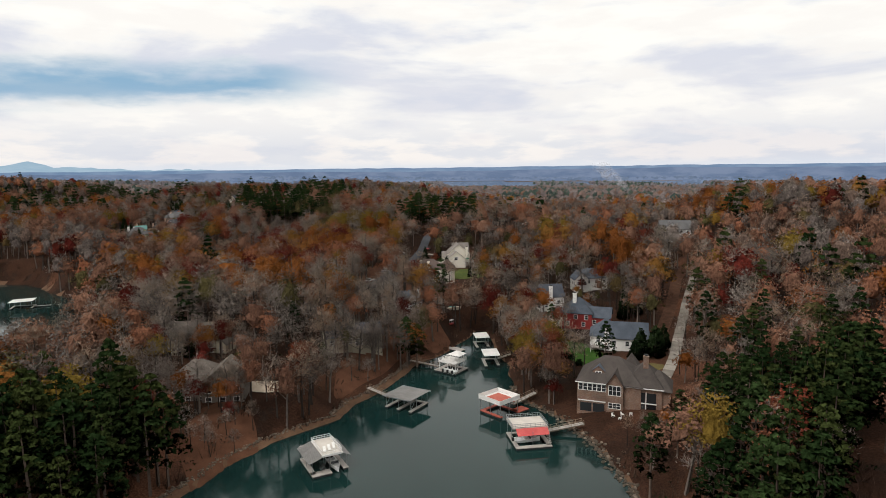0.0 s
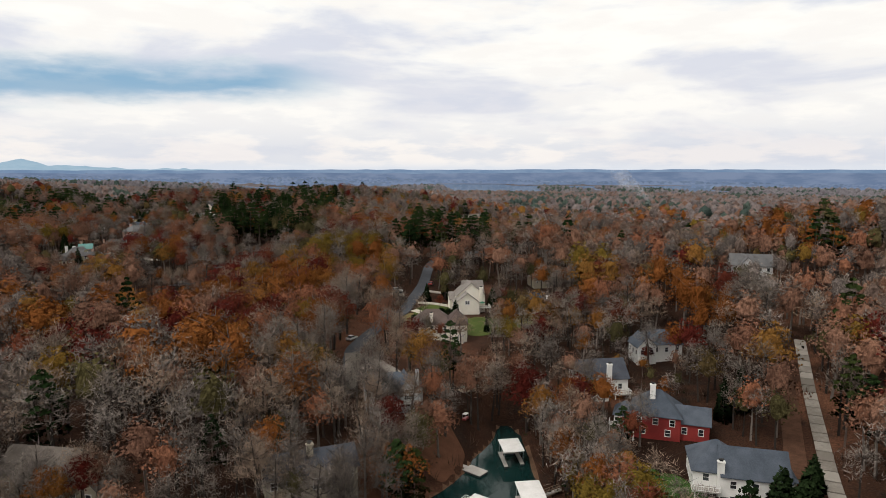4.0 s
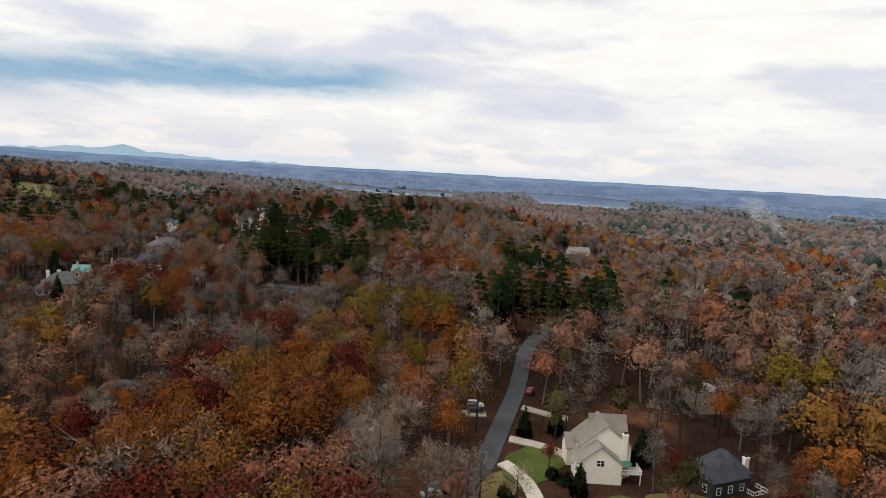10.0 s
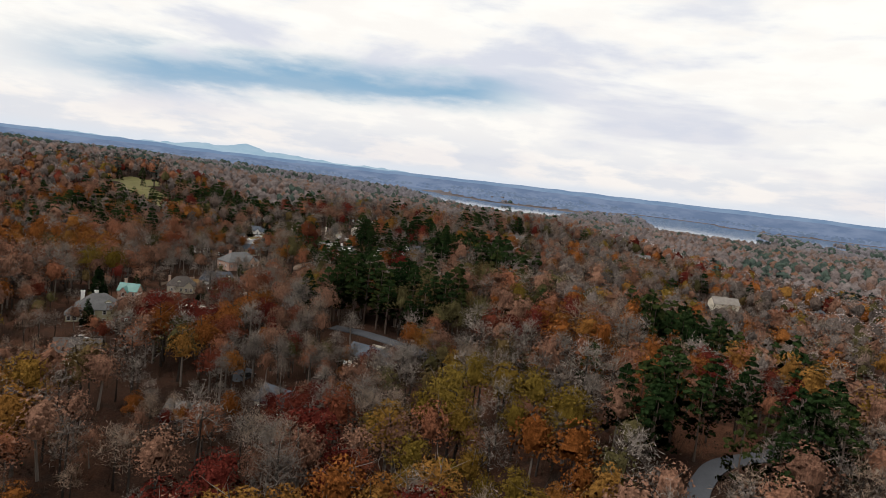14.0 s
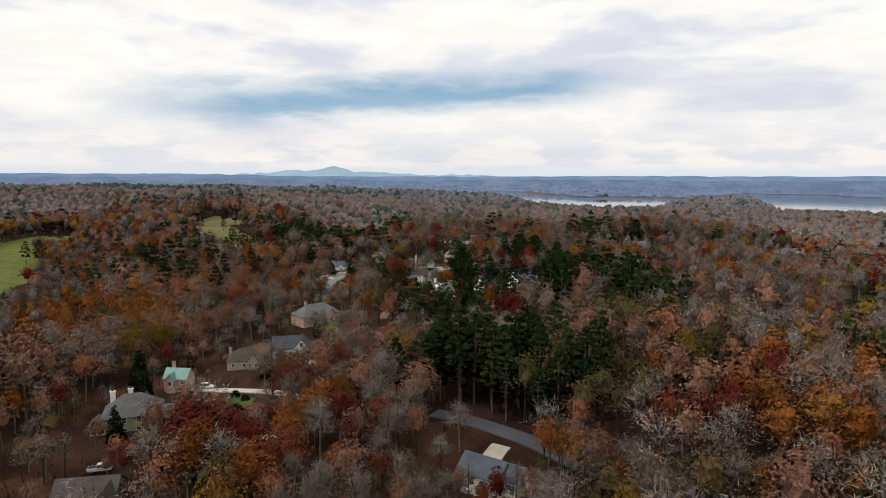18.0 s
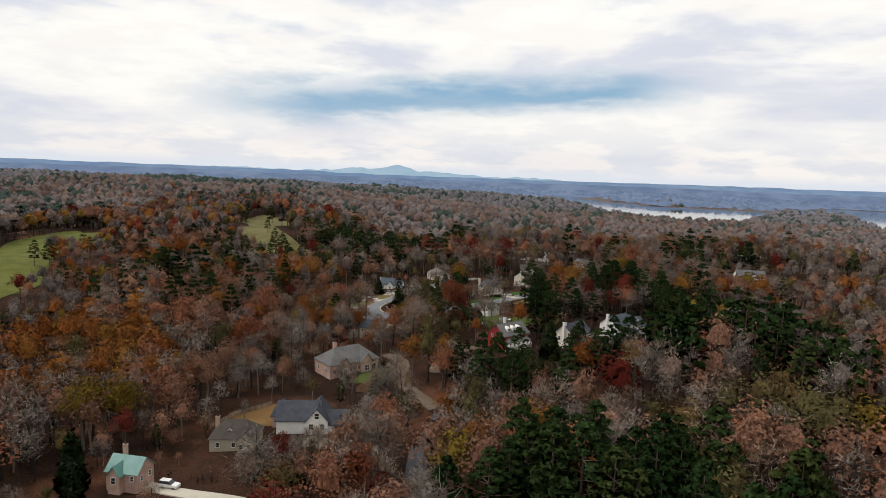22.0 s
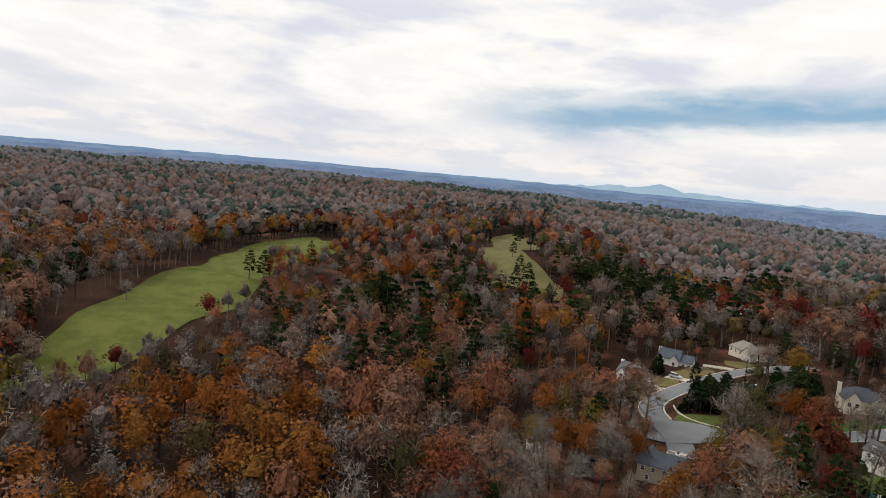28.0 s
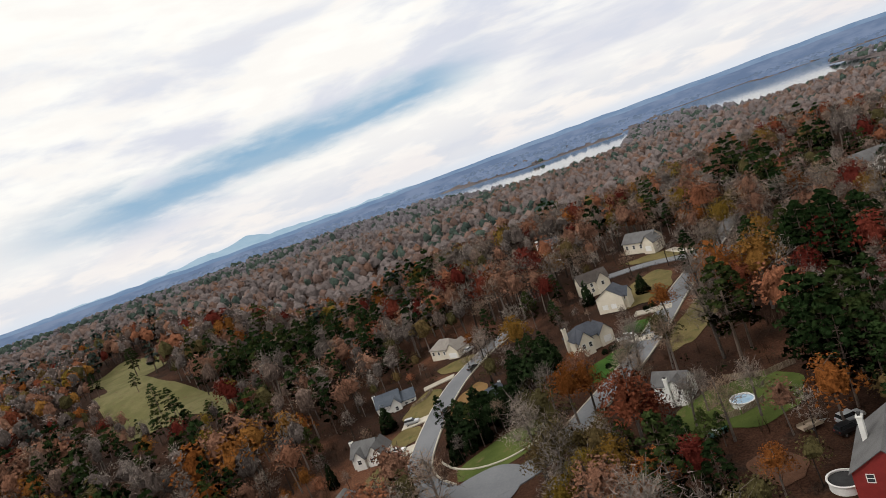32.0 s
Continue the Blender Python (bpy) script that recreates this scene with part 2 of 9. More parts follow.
MAT = {
    "litter": leaf_litter(),
    "lawn": turf("lawn_grass", (0.055, 0.076, 0.018), (0.085, 0.106, 0.028), (0.135, 0.105, 0.050), 0.60),
    "bright_lawn": turf("watered_grass", (0.026, 0.064, 0.011), (0.044, 0.096, 0.017), (0.08, 0.09, 0.03), 0.72),
    "dry_lawn": turf("dormant_grass", (0.105, 0.086, 0.034), (0.150, 0.118, 0.050), (0.075, 0.080, 0.025), 0.55),
    "straw": turf("dry_straw_lawn", (0.150, 0.086, 0.034), (0.195, 0.118, 0.050), (0.09, 0.09, 0.033), 0.60),
    "field": turf("pasture_grass", (0.080, 0.093, 0.020), (0.116, 0.124, 0.031), (0.130, 0.117, 0.046), 0.58),
    "pasture": turf("grazed_pasture", (0.110, 0.106, 0.042), (0.148, 0.132, 0.060), (0.12, 0.09, 0.045), 0.56),
    "water": lake_water(),
    "clay": two_tone("red_clay_bank", (0.075, 0.041, 0.025), (0.145, 0.084, 0.051), 0.2, 2.0, 0.9, 0.15, 0.0, 0.4),
    "riprap": two_tone("shore_stone", (0.075, 0.058, 0.044), (0.185, 0.148, 0.115), 0.3, 4.0, 0.9, 0.2, 0.0, 0.3, 0.7),
    "asphalt": two_tone("asphalt_road", (0.048, 0.051, 0.060), (0.080, 0.084, 0.095), 0.10, 3.0, 0.9, 0.25, 0.0, 0.3),
    "pale_asphalt": two_tone("worn_asphalt", (0.125, 0.130, 0.142), (0.175, 0.180, 0.192), 0.08, 2.0, 0.9, 0.25, 0.0, 0.3),
    "concrete": two_tone("pale_concrete", (0.32, 0.29, 0.24), (0.48, 0.44, 0.37), 0.25, 2.5, 0.9, 0.25, 0.0, 0.2, 0.3),
    "slab": two_tone("weathered_concrete_slab", (0.17, 0.15, 0.128), (0.29, 0.262, 0.228), 0.3, 2.0, 0.9, 0.2, 0.0, 0.3, 0.5),
    "gravel": two_tone("gravel_track", (0.115, 0.082, 0.062), (0.19, 0.145, 0.112), 0.3, 3.0, 0.95, 0.1, 0.0, 0.5),
    # redder and brighter than most of the woodland litter
    "leaf_carpet": two_tone("fresh_leaf_carpet", (0.070, 0.032, 0.019), (0.130, 0.060, 0.035), 0.25, 5.0, 0.95, 0.1, 0.0, 0.6),
    "mulch": two_tone("pine_mulch", (0.060, 0.030, 0.019), (0.108, 0.055, 0.034), 0.5, 4.0, 0.95, 0.1, 0.0, 0.5),
    "bark": two_tone("tree_bark", (0.034, 0.027, 0.023), (0.160, 0.133, 0.116), 0.5, 5.0, 0.9, 0.1, 0.0, 0.3, 0.5),
    "pine_bark": two_tone("pine_bark", (0.075, 0.055, 0.045), (0.155, 0.115, 0.092), 0.5, 5.0, 0.9, 0.1, 0.0, 0.3, 0.3),
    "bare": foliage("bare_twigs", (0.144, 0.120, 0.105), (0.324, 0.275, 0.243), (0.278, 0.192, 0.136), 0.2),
    # half as bright as the outer twigs: the crown's inner shade as colour
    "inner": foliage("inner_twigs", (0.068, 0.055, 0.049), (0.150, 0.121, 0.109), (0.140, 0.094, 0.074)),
    # paler copy of the bare twigs, lightened to stand in for haze
    "hazed_bare": foliage("massed_bare_twigs", (0.230, 0.193, 0.191), (0.460, 0.391, 0.382), (0.391, 0.276, 0.224), 0.1),
    # darker than the trees' own twigs: woodland shade put into the brush colour
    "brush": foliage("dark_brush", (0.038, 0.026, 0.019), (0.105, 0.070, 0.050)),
    "russet": foliage("russet_leaves", (0.127, 0.066, 0.045), (0.254, 0.136, 0.091), (0.239, 0.091, 0.047)),
    "orange": foliage("orange_leaves", (0.130, 0.044, 0.012), (0.255, 0.092, 0.026), (0.205, 0.108, 0.028)),
    "red": foliage("red_leaves", (0.064, 0.012, 0.009), (0.140, 0.029, 0.021), (0.150, 0.050, 0.026)),
    "yellow": foliage("yellow_leaves", (0.098, 0.064, 0.012), (0.195, 0.132, 0.028), (0.180, 0.092, 0.021)),
    "olive": foliage("olive_leaves", (0.044, 0.038, 0.017), (0.095, 0.080, 0.034), (0.110, 0.070, 0.030)),
    "pine": foliage("pine_needles", (0.009, 0.020, 0.007), (0.030, 0.050, 0.017), (0.042, 0.052, 0.016)),
    "hedge": foliage("evergreen_leaves", (0.009, 0.016, 0.007), (0.022, 0.036, 0.014)),
    # distant woods and their floor: haze is put into the greyer base colours
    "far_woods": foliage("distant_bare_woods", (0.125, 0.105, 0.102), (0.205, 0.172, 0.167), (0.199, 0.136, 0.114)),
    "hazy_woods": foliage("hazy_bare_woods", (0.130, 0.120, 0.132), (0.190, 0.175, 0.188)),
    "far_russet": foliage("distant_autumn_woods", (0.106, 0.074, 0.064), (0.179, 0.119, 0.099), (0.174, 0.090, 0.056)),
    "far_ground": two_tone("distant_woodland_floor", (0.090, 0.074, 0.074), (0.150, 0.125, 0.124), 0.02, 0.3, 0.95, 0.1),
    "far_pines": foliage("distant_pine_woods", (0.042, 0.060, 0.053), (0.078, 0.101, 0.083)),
    "roof_brown": shingles("brown_shingles", (0.040, 0.033, 0.030), (0.076, 0.064, 0.058)),
    "roof_grey": shingles("grey_shingles", (0.074, 0.072, 0.073), (0.132, 0.130, 0.132)),
    "roof_slate": shingles("slate_blue_shingles", (0.042, 0.052, 0.068), (0.084, 0.098, 0.122)),
    "roof_dark": shingles("charcoal_shingles", (0.030, 0.034, 0.044), (0.062, 0.068, 0.084)),
    "roof_pale": shingles("weathered_grey_shingles", (0.16, 0.142, 0.127), (0.255, 0.23, 0.207)),
    "roof_weathered": shingles("weathered_brown_shingles", (0.088, 0.073, 0.062), (0.150, 0.127, 0.110)),
    "roof_plum": shingles("plum_brown_shingles", (0.066, 0.046, 0.040), (0.115, 0.084, 0.074)),
    "roof_teal": two_tone("teal_metal_roof", (0.055, 0.170, 0.155), (0.095, 0.235, 0.212), 0.4, 3.0, 0.45, 0.5),
    "white": siding("white_siding", (0.66, 0.65, 0.62), (0.80, 0.79, 0.76)),
    "cream": siding("cream_siding", (0.60, 0.54, 0.44), (0.72, 0.66, 0.55)),
    "stucco": two_tone("cream_stucco", (0.72, 0.67, 0.58), (0.82, 0.77, 0.68), 0.3, 5.0, 0.85, 0.2, 0.0, 0.2),
    "tan": siding("tan_siding", (0.33, 0.29, 0.22), (0.42, 0.37, 0.29)),
    "sage": siding("sage_siding", (0.27, 0.25, 0.155), (0.35, 0.325, 0.21)),
    "grey_wall": siding("pale_grey_siding", (0.40, 0.40, 0.41), (0.52, 0.52, 0.53)),
    "weathered_wall": siding("weathered_grey_siding", (0.135, 0.115, 0.098), (0.200, 0.172, 0.150)),
    "navy": siding("charcoal_siding", (0.030, 0.034, 0.046), (0.055, 0.060, 0.075)),
    "barn_red": siding("barn_red_siding", (0.200, 0.022, 0.020), (0.280, 0.034, 0.030)),
    "brick": brickwork("brown_brick", (0.165, 0.090, 0.062), (0.210, 0.122, 0.086), (0.26, 0.22, 0.19)),
    "pink_brick": brickwork("rose_brick", (0.400, 0.225, 0.175), (0.470, 0.285, 0.225), (0.48, 0.42, 0.37)),
    "trim": two_tone("white_trim", (0.70, 0.69, 0.67), (0.82, 0.81, 0.79), 0.5, 4.0, 0.5, 0.4),
    "glass": pane_glass(),
    "deck": two_tone("grey_deck_boards", (0.30, 0.275, 0.25), (0.44, 0.41, 0.38), 0.4, 6.0, 0.85, 0.2, 0.0, 0.2, 0.2),
    "red_deck": two_tone("red_deck_paint", (0.33, 0.075, 0.05), (0.44, 0.115, 0.08), 0.5, 5.0, 0.7, 0.3),
    "sand_deck": two_tone("sand_deck_coating", (0.47, 0.43, 0.385), (0.58, 0.54, 0.49), 0.5, 5.0, 0.8, 0.3),
    "red_canvas": two_tone("red_canvas", (0.46, 0.075, 0.075), (0.58, 0.125, 0.115), 0.6, 5.0, 0.8, 0.2),
    "tin": two_tone("ribbed_tin_roof", (0.165, 0.160, 0.155), (0.250, 0.242, 0.235), 0.4, 3.0, 0.5, 0.4, 0.35),
    "white_tin": two_tone("white_tin_roof", (0.60, 0.58, 0.56), (0.75, 0.73, 0.71), 0.4, 3.0, 0.5, 0.4),
    "steel": two_tone("galvanised_steel", (0.30, 0.31, 0.32), (0.45, 0.46, 0.47), 0.8, 6.0, 0.45, 0.5, 0.7),
    "float": two_tone("dark_dock_floats", (0.018, 0.018, 0.02), (0.04, 0.04, 0.042), 0.5, 5.0, 0.7, 0.3),
    "hull": two_tone("white_gelcoat", (0.72, 0.72, 0.72), (0.82, 0.82, 0.82), 0.5, 4.0, 0.2, 0.5),
    "wood": two_tone("weathered_wood", (0.19, 0.14, 0.10), (0.31, 0.245, 0.185), 0.5, 6.0, 0.9, 0.15, 0.0, 0.2, 0.3),
    "chimney_brick": brickwork("chimney_brick", (0.42, 0.26, 0.19), (0.50, 0.33, 0.25), (0.45, 0.40, 0.35)),
    "black": two_tone("black_rubber", (0.012, 0.012, 0.012), (0.03, 0.03, 0.03), 0.5, 6.0, 0.8, 0.3),
    "pool": two_tone("pool_water", (0.10, 0.36, 0.36), (0.16, 0.46, 0.45), 0.5, 2.0, 0.08, 0.5),
    "pool_cover": two_tone("blue_pool_cover", (0.20, 0.32, 0.45), (0.42, 0.55, 0.66), 0.6, 2.0, 0.4, 0.4),
    "patio_stone": two_tone("sandstone_paving", (0.42, 0.34, 0.26), (0.56, 0.47, 0.37), 0.6, 3.0, 0.9, 0.2),
    "green_canvas": two_tone("green_canvas", (0.03, 0.12, 0.08), (0.05, 0.17, 0.11), 0.6, 5.0, 0.8, 0.2),
}


def paint(name, colour):
    """Glossy vehicle paint with a little dust."""
    m, t, b = material(name, 0.28, 0.15, 0.5)
    t.links.new(blend(t, between(t, grain(t, 1.2), 0.5, 0.8), colour, tuple(0.85 * c + 0.03 for c in colour)), b.inputs["Base Color"])
    b.inputs["Coat Weight"].default_value = 0.5
    return m


PAINT = {k: paint(k + "_car_paint", c) for k, c in (("white", (0.75, 0.75, 0.75)), ("black", (0.012, 0.013, 0.015)), ("red", (0.30, 0.03, 0.03)), ("silver", (0.42, 0.43, 0.45)), ("blue", (0.05, 0.09, 0.16)))}


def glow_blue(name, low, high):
    """The far land as plain emission: its glow stands in for the haze before it."""
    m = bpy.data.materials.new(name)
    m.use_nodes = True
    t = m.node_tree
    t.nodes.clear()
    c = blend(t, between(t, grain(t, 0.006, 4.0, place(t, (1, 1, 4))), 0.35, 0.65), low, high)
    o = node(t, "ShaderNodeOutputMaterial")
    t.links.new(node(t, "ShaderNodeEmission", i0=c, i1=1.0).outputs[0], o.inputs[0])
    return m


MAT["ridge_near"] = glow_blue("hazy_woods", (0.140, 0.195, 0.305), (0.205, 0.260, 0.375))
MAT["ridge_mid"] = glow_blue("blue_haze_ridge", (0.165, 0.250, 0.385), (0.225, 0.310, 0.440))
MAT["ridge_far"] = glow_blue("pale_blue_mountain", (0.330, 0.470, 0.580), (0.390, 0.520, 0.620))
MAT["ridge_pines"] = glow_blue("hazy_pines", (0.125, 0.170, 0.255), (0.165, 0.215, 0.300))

# ---- the land ----
_table = np.random.RandomState(7).rand(256, 256)


def lattice(x, y, size):
    """Smooth noise from 0 to 1 with bumps of the given size in metres."""
    u, v = np.asarray(x, float) / size + 1000.0, np.asarray(y, float) / size + 1000.0
    i, j = np.floor(u).astype(int), np.floor(v).astype(int)
    a, b = u - i, v - j
    a, b = a * a * (3 - 2 * a), b * b * (3 - 2 * b)
    at = lambda m, n: _table[m % 256, n % 256]
    return (at(i, j) * (1 - a) + at(i + 1, j) * a) * (1 - b) + (at(i, j + 1) * (1 - a) + at(i + 1, j + 1) * a) * b


def step(value, low, high):
    s = np.clip((value - low) / (high - low), 0, 1)
    return s * s * (3 - 2 * s)


# x, y, height of the ground: round the cove and the first hill, then the valley of the houses and the fields
COVE_HILLS = [
    (-14, 206, 3.5), (-39, 197, 8), (-78, 182, 9), (-78, 143, 8), (-68, 117, 4), (-117, 195, 7), (-26, 240, 10), (-32, 280, 16),
    (2, 264, 11), (8, 305, 12.5), (-16, 351, 20.5), (-8, 428, 27), (10, 340, 13), (33, 338, 11), (58, 277, 12.5), (50, 237, 8),
    (50, 212, 3.3), (66, 195, 8), (86, 224, 14), (107, 271, 19.5), (150, 210, 25), (48, 158, 3), (78, 143, 11), (65, 104, 9),
    (45, 156, 1.6), (50, 160, 3), (54, 200, 2.6), (60, 208, 5), (130, 350, 27), (72, 500, 20), (230, 380, 40), (270, 250, 40), (180, 130, 24),
]
VALLEY_HILLS = [
    (-110, 458, 18), (-114, 483, 24.5), (-156, 416, 13), (-214, 455, 17), (-224, 481, 19.5), (-221, 520, 20), (-238, 568, 20.5), (-180, 530, 20),
    (-87, 523, 27), (-195, 611, 27), (-169, 637, 30), (-130, 702, 30), (-290, 650, 18.2), (-294, 682, 20.5), (-237, 670, 30), (-221, 721, 32.5),
    (-318, 708, 20), (-429, 520, 31), (-520, 585, 33), (-598, 690, 35), (-546, 832, 38), (-414, 715, 30), (-663, 910, 43), (-390, 611, 17),
    (-350, 546, 15), (-330, 480, 15), (-300, 525, 14), (-372, 500, 21), (-78, 390, 15), (-258, 605, 21), (-240, 765, 31), (-100, 340, 10),
    (-246, 700, 30), (-238, 726, 31.6), (-245, 752, 31.8), (-224, 655, 29.8), (-304, 743, 24.2), (-273, 680, 25.4), (-256, 608, 23), (-282, 595, 21.2), (-196, 614, 28), (-163, 648, 30.8), (-224, 793, 32.4), (-270, 835, 31.4),
]
COVE_BANK = [(-150, -95, 80), (78, -62, 48), (119, -54.6, 37.7), (147, -41.6, 34), (161, -27.5, 30), (172, -24.7, 23), (179, -19.5, 19.5), (205, -9.1, 21), (226, 2.6, 18.5), (246, 11, 18), (252, 14, 15)]
ARM_BANK = [(-400, -460, -150), (60, -420, -170), (200, -360, -130), (247, -330, -142), (288, -310, -165), (326, -295, -192), (370, -275, -245)]
LAKE_BANK = [(-1450, 3500, 3800), (-1150, 3060, 3640), (-820, 2470, 3060), (-560, 2090, 2820), (-430, 1850, 2940), (-240, 1880, 2950), (-190, 2900, 3200), (-20, 2950, 3700), (30, 1920, 3800), (330, 1860, 3700), (390, 2750, 3300), (470, 2750, 3300), (500, 1980, 3300), (550, 1980, 3300), (600, 2700, 3300), (720, 2700, 3400), (760, 1980, 3400), (960, 1980, 3500), (1060, 2850, 3500), (2600, 3300, 3800)]


def inlet(along, across, bank):
    """How far a point lies inside a stretch of water given by (along, low bank, high bank)."""
    keys, low, high = np.array(bank, float).T
    return np.minimum(np.minimum(across - np.interp(along, keys, low), np.interp(along, keys, high) - across), np.minimum(along - keys[0], keys[-1] - along))


def wet(x, y):
    """Metres inside the water, negative on land."""
    ripple = 2.2 * (lattice(x, y, 9) - 0.5)
    cove = inlet(y, x, COVE_BANK) + ripple
    arm = inlet(y, x, ARM_BANK) + 3 * ripple
    lake = inlet(x, y, LAKE_BANK) + 70 * (lattice(x + 90, y, 260) - 0.5) + 40 * (lattice(x, y, 70) - 0.5)
    return np.maximum(np.maximum(cove, arm), lake)


def ground(x, y):
    """Height of the ground in metres above the lake."""
    x, y = np.asarray(x, float), np.asarray(y, float)
    far = np.hypot(x + 130, y - 400)
    base = 15 + 20 * (lattice(x, y, 420) - 0.5) + 20 * (lattice(x, y, 170) - 0.5)
    base = base + 24 * np.exp(-(((x + 2100) / 900) ** 2 + ((y - 1100) / 1100) ** 2)) + 12 * np.exp(-(((x + 1000) / 420) ** 2 + ((y - 1250) / 420) ** 2))
    base = base - 9 * step(y, 1100, 1900) * step(x, -1100, -500)
    base = (base - 8 * step(y, 700, 1500) * step(x, -700, -300)) * (1 - 0.55 * step(y, 1100, 1500) * step(inlet(x, y, LAKE_BANK), -700, -150))
    base = base + 20 * np.exp(-(((x + 120) / 165) ** 2 + ((y - 960) / 150) ** 2)) - 7 * step(y, 650, 1000) * step(x, -120, 60)
    base = base + 12 * step(far, 3300, 4600)
    total, weight = 0.02 * base, 0.02
    for hx, hy, hz in COVE_HILLS + VALLEY_HILLS:
        w = np.exp(-((x - hx) ** 2 + (y - hy) ** 2) / (2 * 34.0**2))
        total, weight = total + w * hz, weight + w
    high = total / weight + 1.4 * (lattice(x, y, 38) - 0.5)
    shore = wet(x, y)
    reach = np.where(y > 1200, 90.0, 17.0)
    dry = np.clip(-shore, 0, None)
    return np.where(shore > 0, -0.25 - 0.20 * np.clip(shore, 0, 14), -0.25 + 0.95 * step(dry, 0, 2.2) + (np.maximum(high, 1.2) - 0.7) * step(dry, 0.8, reach))


def mesh_of(name, verts, faces, mats, smooth=False):
    me = bpy.data.meshes.new(name)
    me.from_pydata([tuple(v) for v in verts], [], [tuple(f) for f in faces])
    for m in mats if isinstance(mats, (list, tuple)) else [mats]:
        me.materials.append(m)
    if smooth:
        me.polygons.foreach_set("use_smooth", [True] * len(me.polygons))
    return me


def spread(core, fine, reach, out=1.13):
    """Grid lines that are even within the core and widen beyond it."""
    low, high = core
    lines = list(np.arange(low, high + fine / 2, fine))
    gap = fine
    while lines[-1] < reach[1]:
        gap *= out
        lines.append(lines[-1] + gap)
    gap = fine
    while lines[0] > reach[0]:
        gap *= out
        lines.insert(0, lines[0] - gap)
    return np.array(lines)


gx = np.unique(np.concatenate([spread((-640, 140), 5.0, (-4600, 4400)), np.arange(-66, 46, 1.5)]).round(2))
gy = np.unique(np.concatenate([spread((60, 860), 5.0, (-900, 5000)), np.arange(100, 256, 1.5)]).round(2))
GX, GY = np.meshgrid(gx, gy)
GZ = ground(GX, GY)
nx, ny = len(gx), len(gy)
idx = np.arange(nx * ny).reshape(ny, nx)
quads = np.stack([idx[:-1, :-1], idx[:-1, 1:], idx[1:, 1:], idx[1:, :-1]], -1).reshape(-1, 4)
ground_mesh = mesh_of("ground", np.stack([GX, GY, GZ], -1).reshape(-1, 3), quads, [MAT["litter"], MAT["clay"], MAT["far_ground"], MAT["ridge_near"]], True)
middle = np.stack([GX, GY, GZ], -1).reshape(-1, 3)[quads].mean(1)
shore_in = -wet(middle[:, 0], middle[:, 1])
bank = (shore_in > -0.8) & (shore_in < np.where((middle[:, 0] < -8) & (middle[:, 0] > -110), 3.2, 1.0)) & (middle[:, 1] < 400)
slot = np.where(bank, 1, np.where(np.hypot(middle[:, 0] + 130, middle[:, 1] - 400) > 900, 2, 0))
# beyond 3.5 km the ground glows in the colour of haze
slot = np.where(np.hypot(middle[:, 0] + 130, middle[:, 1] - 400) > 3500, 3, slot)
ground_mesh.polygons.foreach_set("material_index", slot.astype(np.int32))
tagged(new("ground", ground_mesh), "wooded ground covered in brown leaf litter with clay lake banks", "ground", kind="structure")


def sheet(name, label, x0, x1, y0, y1, z, mat):
    me = mesh_of(name, [(x0, y0, z), (x1, y0, z), (x1, y1, z), (x0, y1, z)], [(0, 1, 2, 3)], mat)
    return tagged(new(name, me), label, "water", kind="structure")


sheet("water_cove", "calm dark green water of a narrow lake cove", -480, 120, -400, 380, 0.0, MAT["water"])
sheet("water_lake", "pale distant lake between wooded shores", -1700, 2700, 1400, 4100, 0.0, MAT["water"])


def ribbon(points, width, lift=0.22, gap=2.0):
    """Verts, faces of a strip draped over the ground along a smooth line; also the line itself."""
    p = np.array(points, float)
    t = np.concatenate([[0], np.cumsum(np.hypot(*np.diff(p[:, :2], axis=0).T))])
    s = np.arange(0, t[-1] + gap / 2, gap)
    # smooth the corners by averaging over a short reach
    reach = np.linspace(-5, 5, 11)
    line = np.stack([np.mean([np.interp(np.clip(s + r, 0, t[-1]), t, p[:, k]) for r in reach], 0) for k in (0, 1)], -1)
    d = np.gradient(line, axis=0)
    d /= np.linalg.norm(d, axis=1)[:, None] + 1e-9
    side = np.stack([-d[:, 1], d[:, 0]], -1)
    cols = np.linspace(-0.5, 0.5, 5)
    pts = line[:, None] + side[:, None] * (cols * width)[None, :, None]
    z = ground(pts[..., 0], pts[..., 1]) + lift
    z = 0.5 * z + 0.5 * z.mean(1, keepdims=True)
    z = np.maximum(z, ground(pts[..., 0], pts[..., 1]) + 0.6 * lift)
    return np.dstack([pts, z]), line


def strip_mesh(name, grid, mat, thick=0.0):
    n, c = grid.shape[:2]
    k = np.arange(n * c).reshape(n, c)
    f = np.stack([k[:-1, :-1], k[:-1, 1:], k[1:, 1:], k[1:, :-1]], -1).reshape(-1, 4)
    v = grid.reshape(-1, 3)
    if thick:
        low = v - (0, 0, thick)
        ring = np.concatenate([k[0], k[1:, -1], k[-1, -2::-1], k[-2:0:-1, 0]])
        nxt = np.roll(ring, -1)
        f = np.concatenate([f, np.stack([nxt, ring, ring + n * c, nxt + n * c], -1)])
        v = np.concatenate([v, low])
    return mesh_of(name, v, f, mat, False)


CLEAR = []  # lines (points, half width) that stay free of trees
OPEN = []  # ellipses (x, y, a, b, turn) that stay free of trees


def way_strip(name, label, points, width, mat, category, lift=0.22, clear=2.2):
    grid, line = ribbon(points, width, lift)
    CLEAR.append((line, width / 2 + clear))
    return tagged(new(name, strip_mesh(name, grid, MAT[mat], 0.5)), label, category, kind="structure")


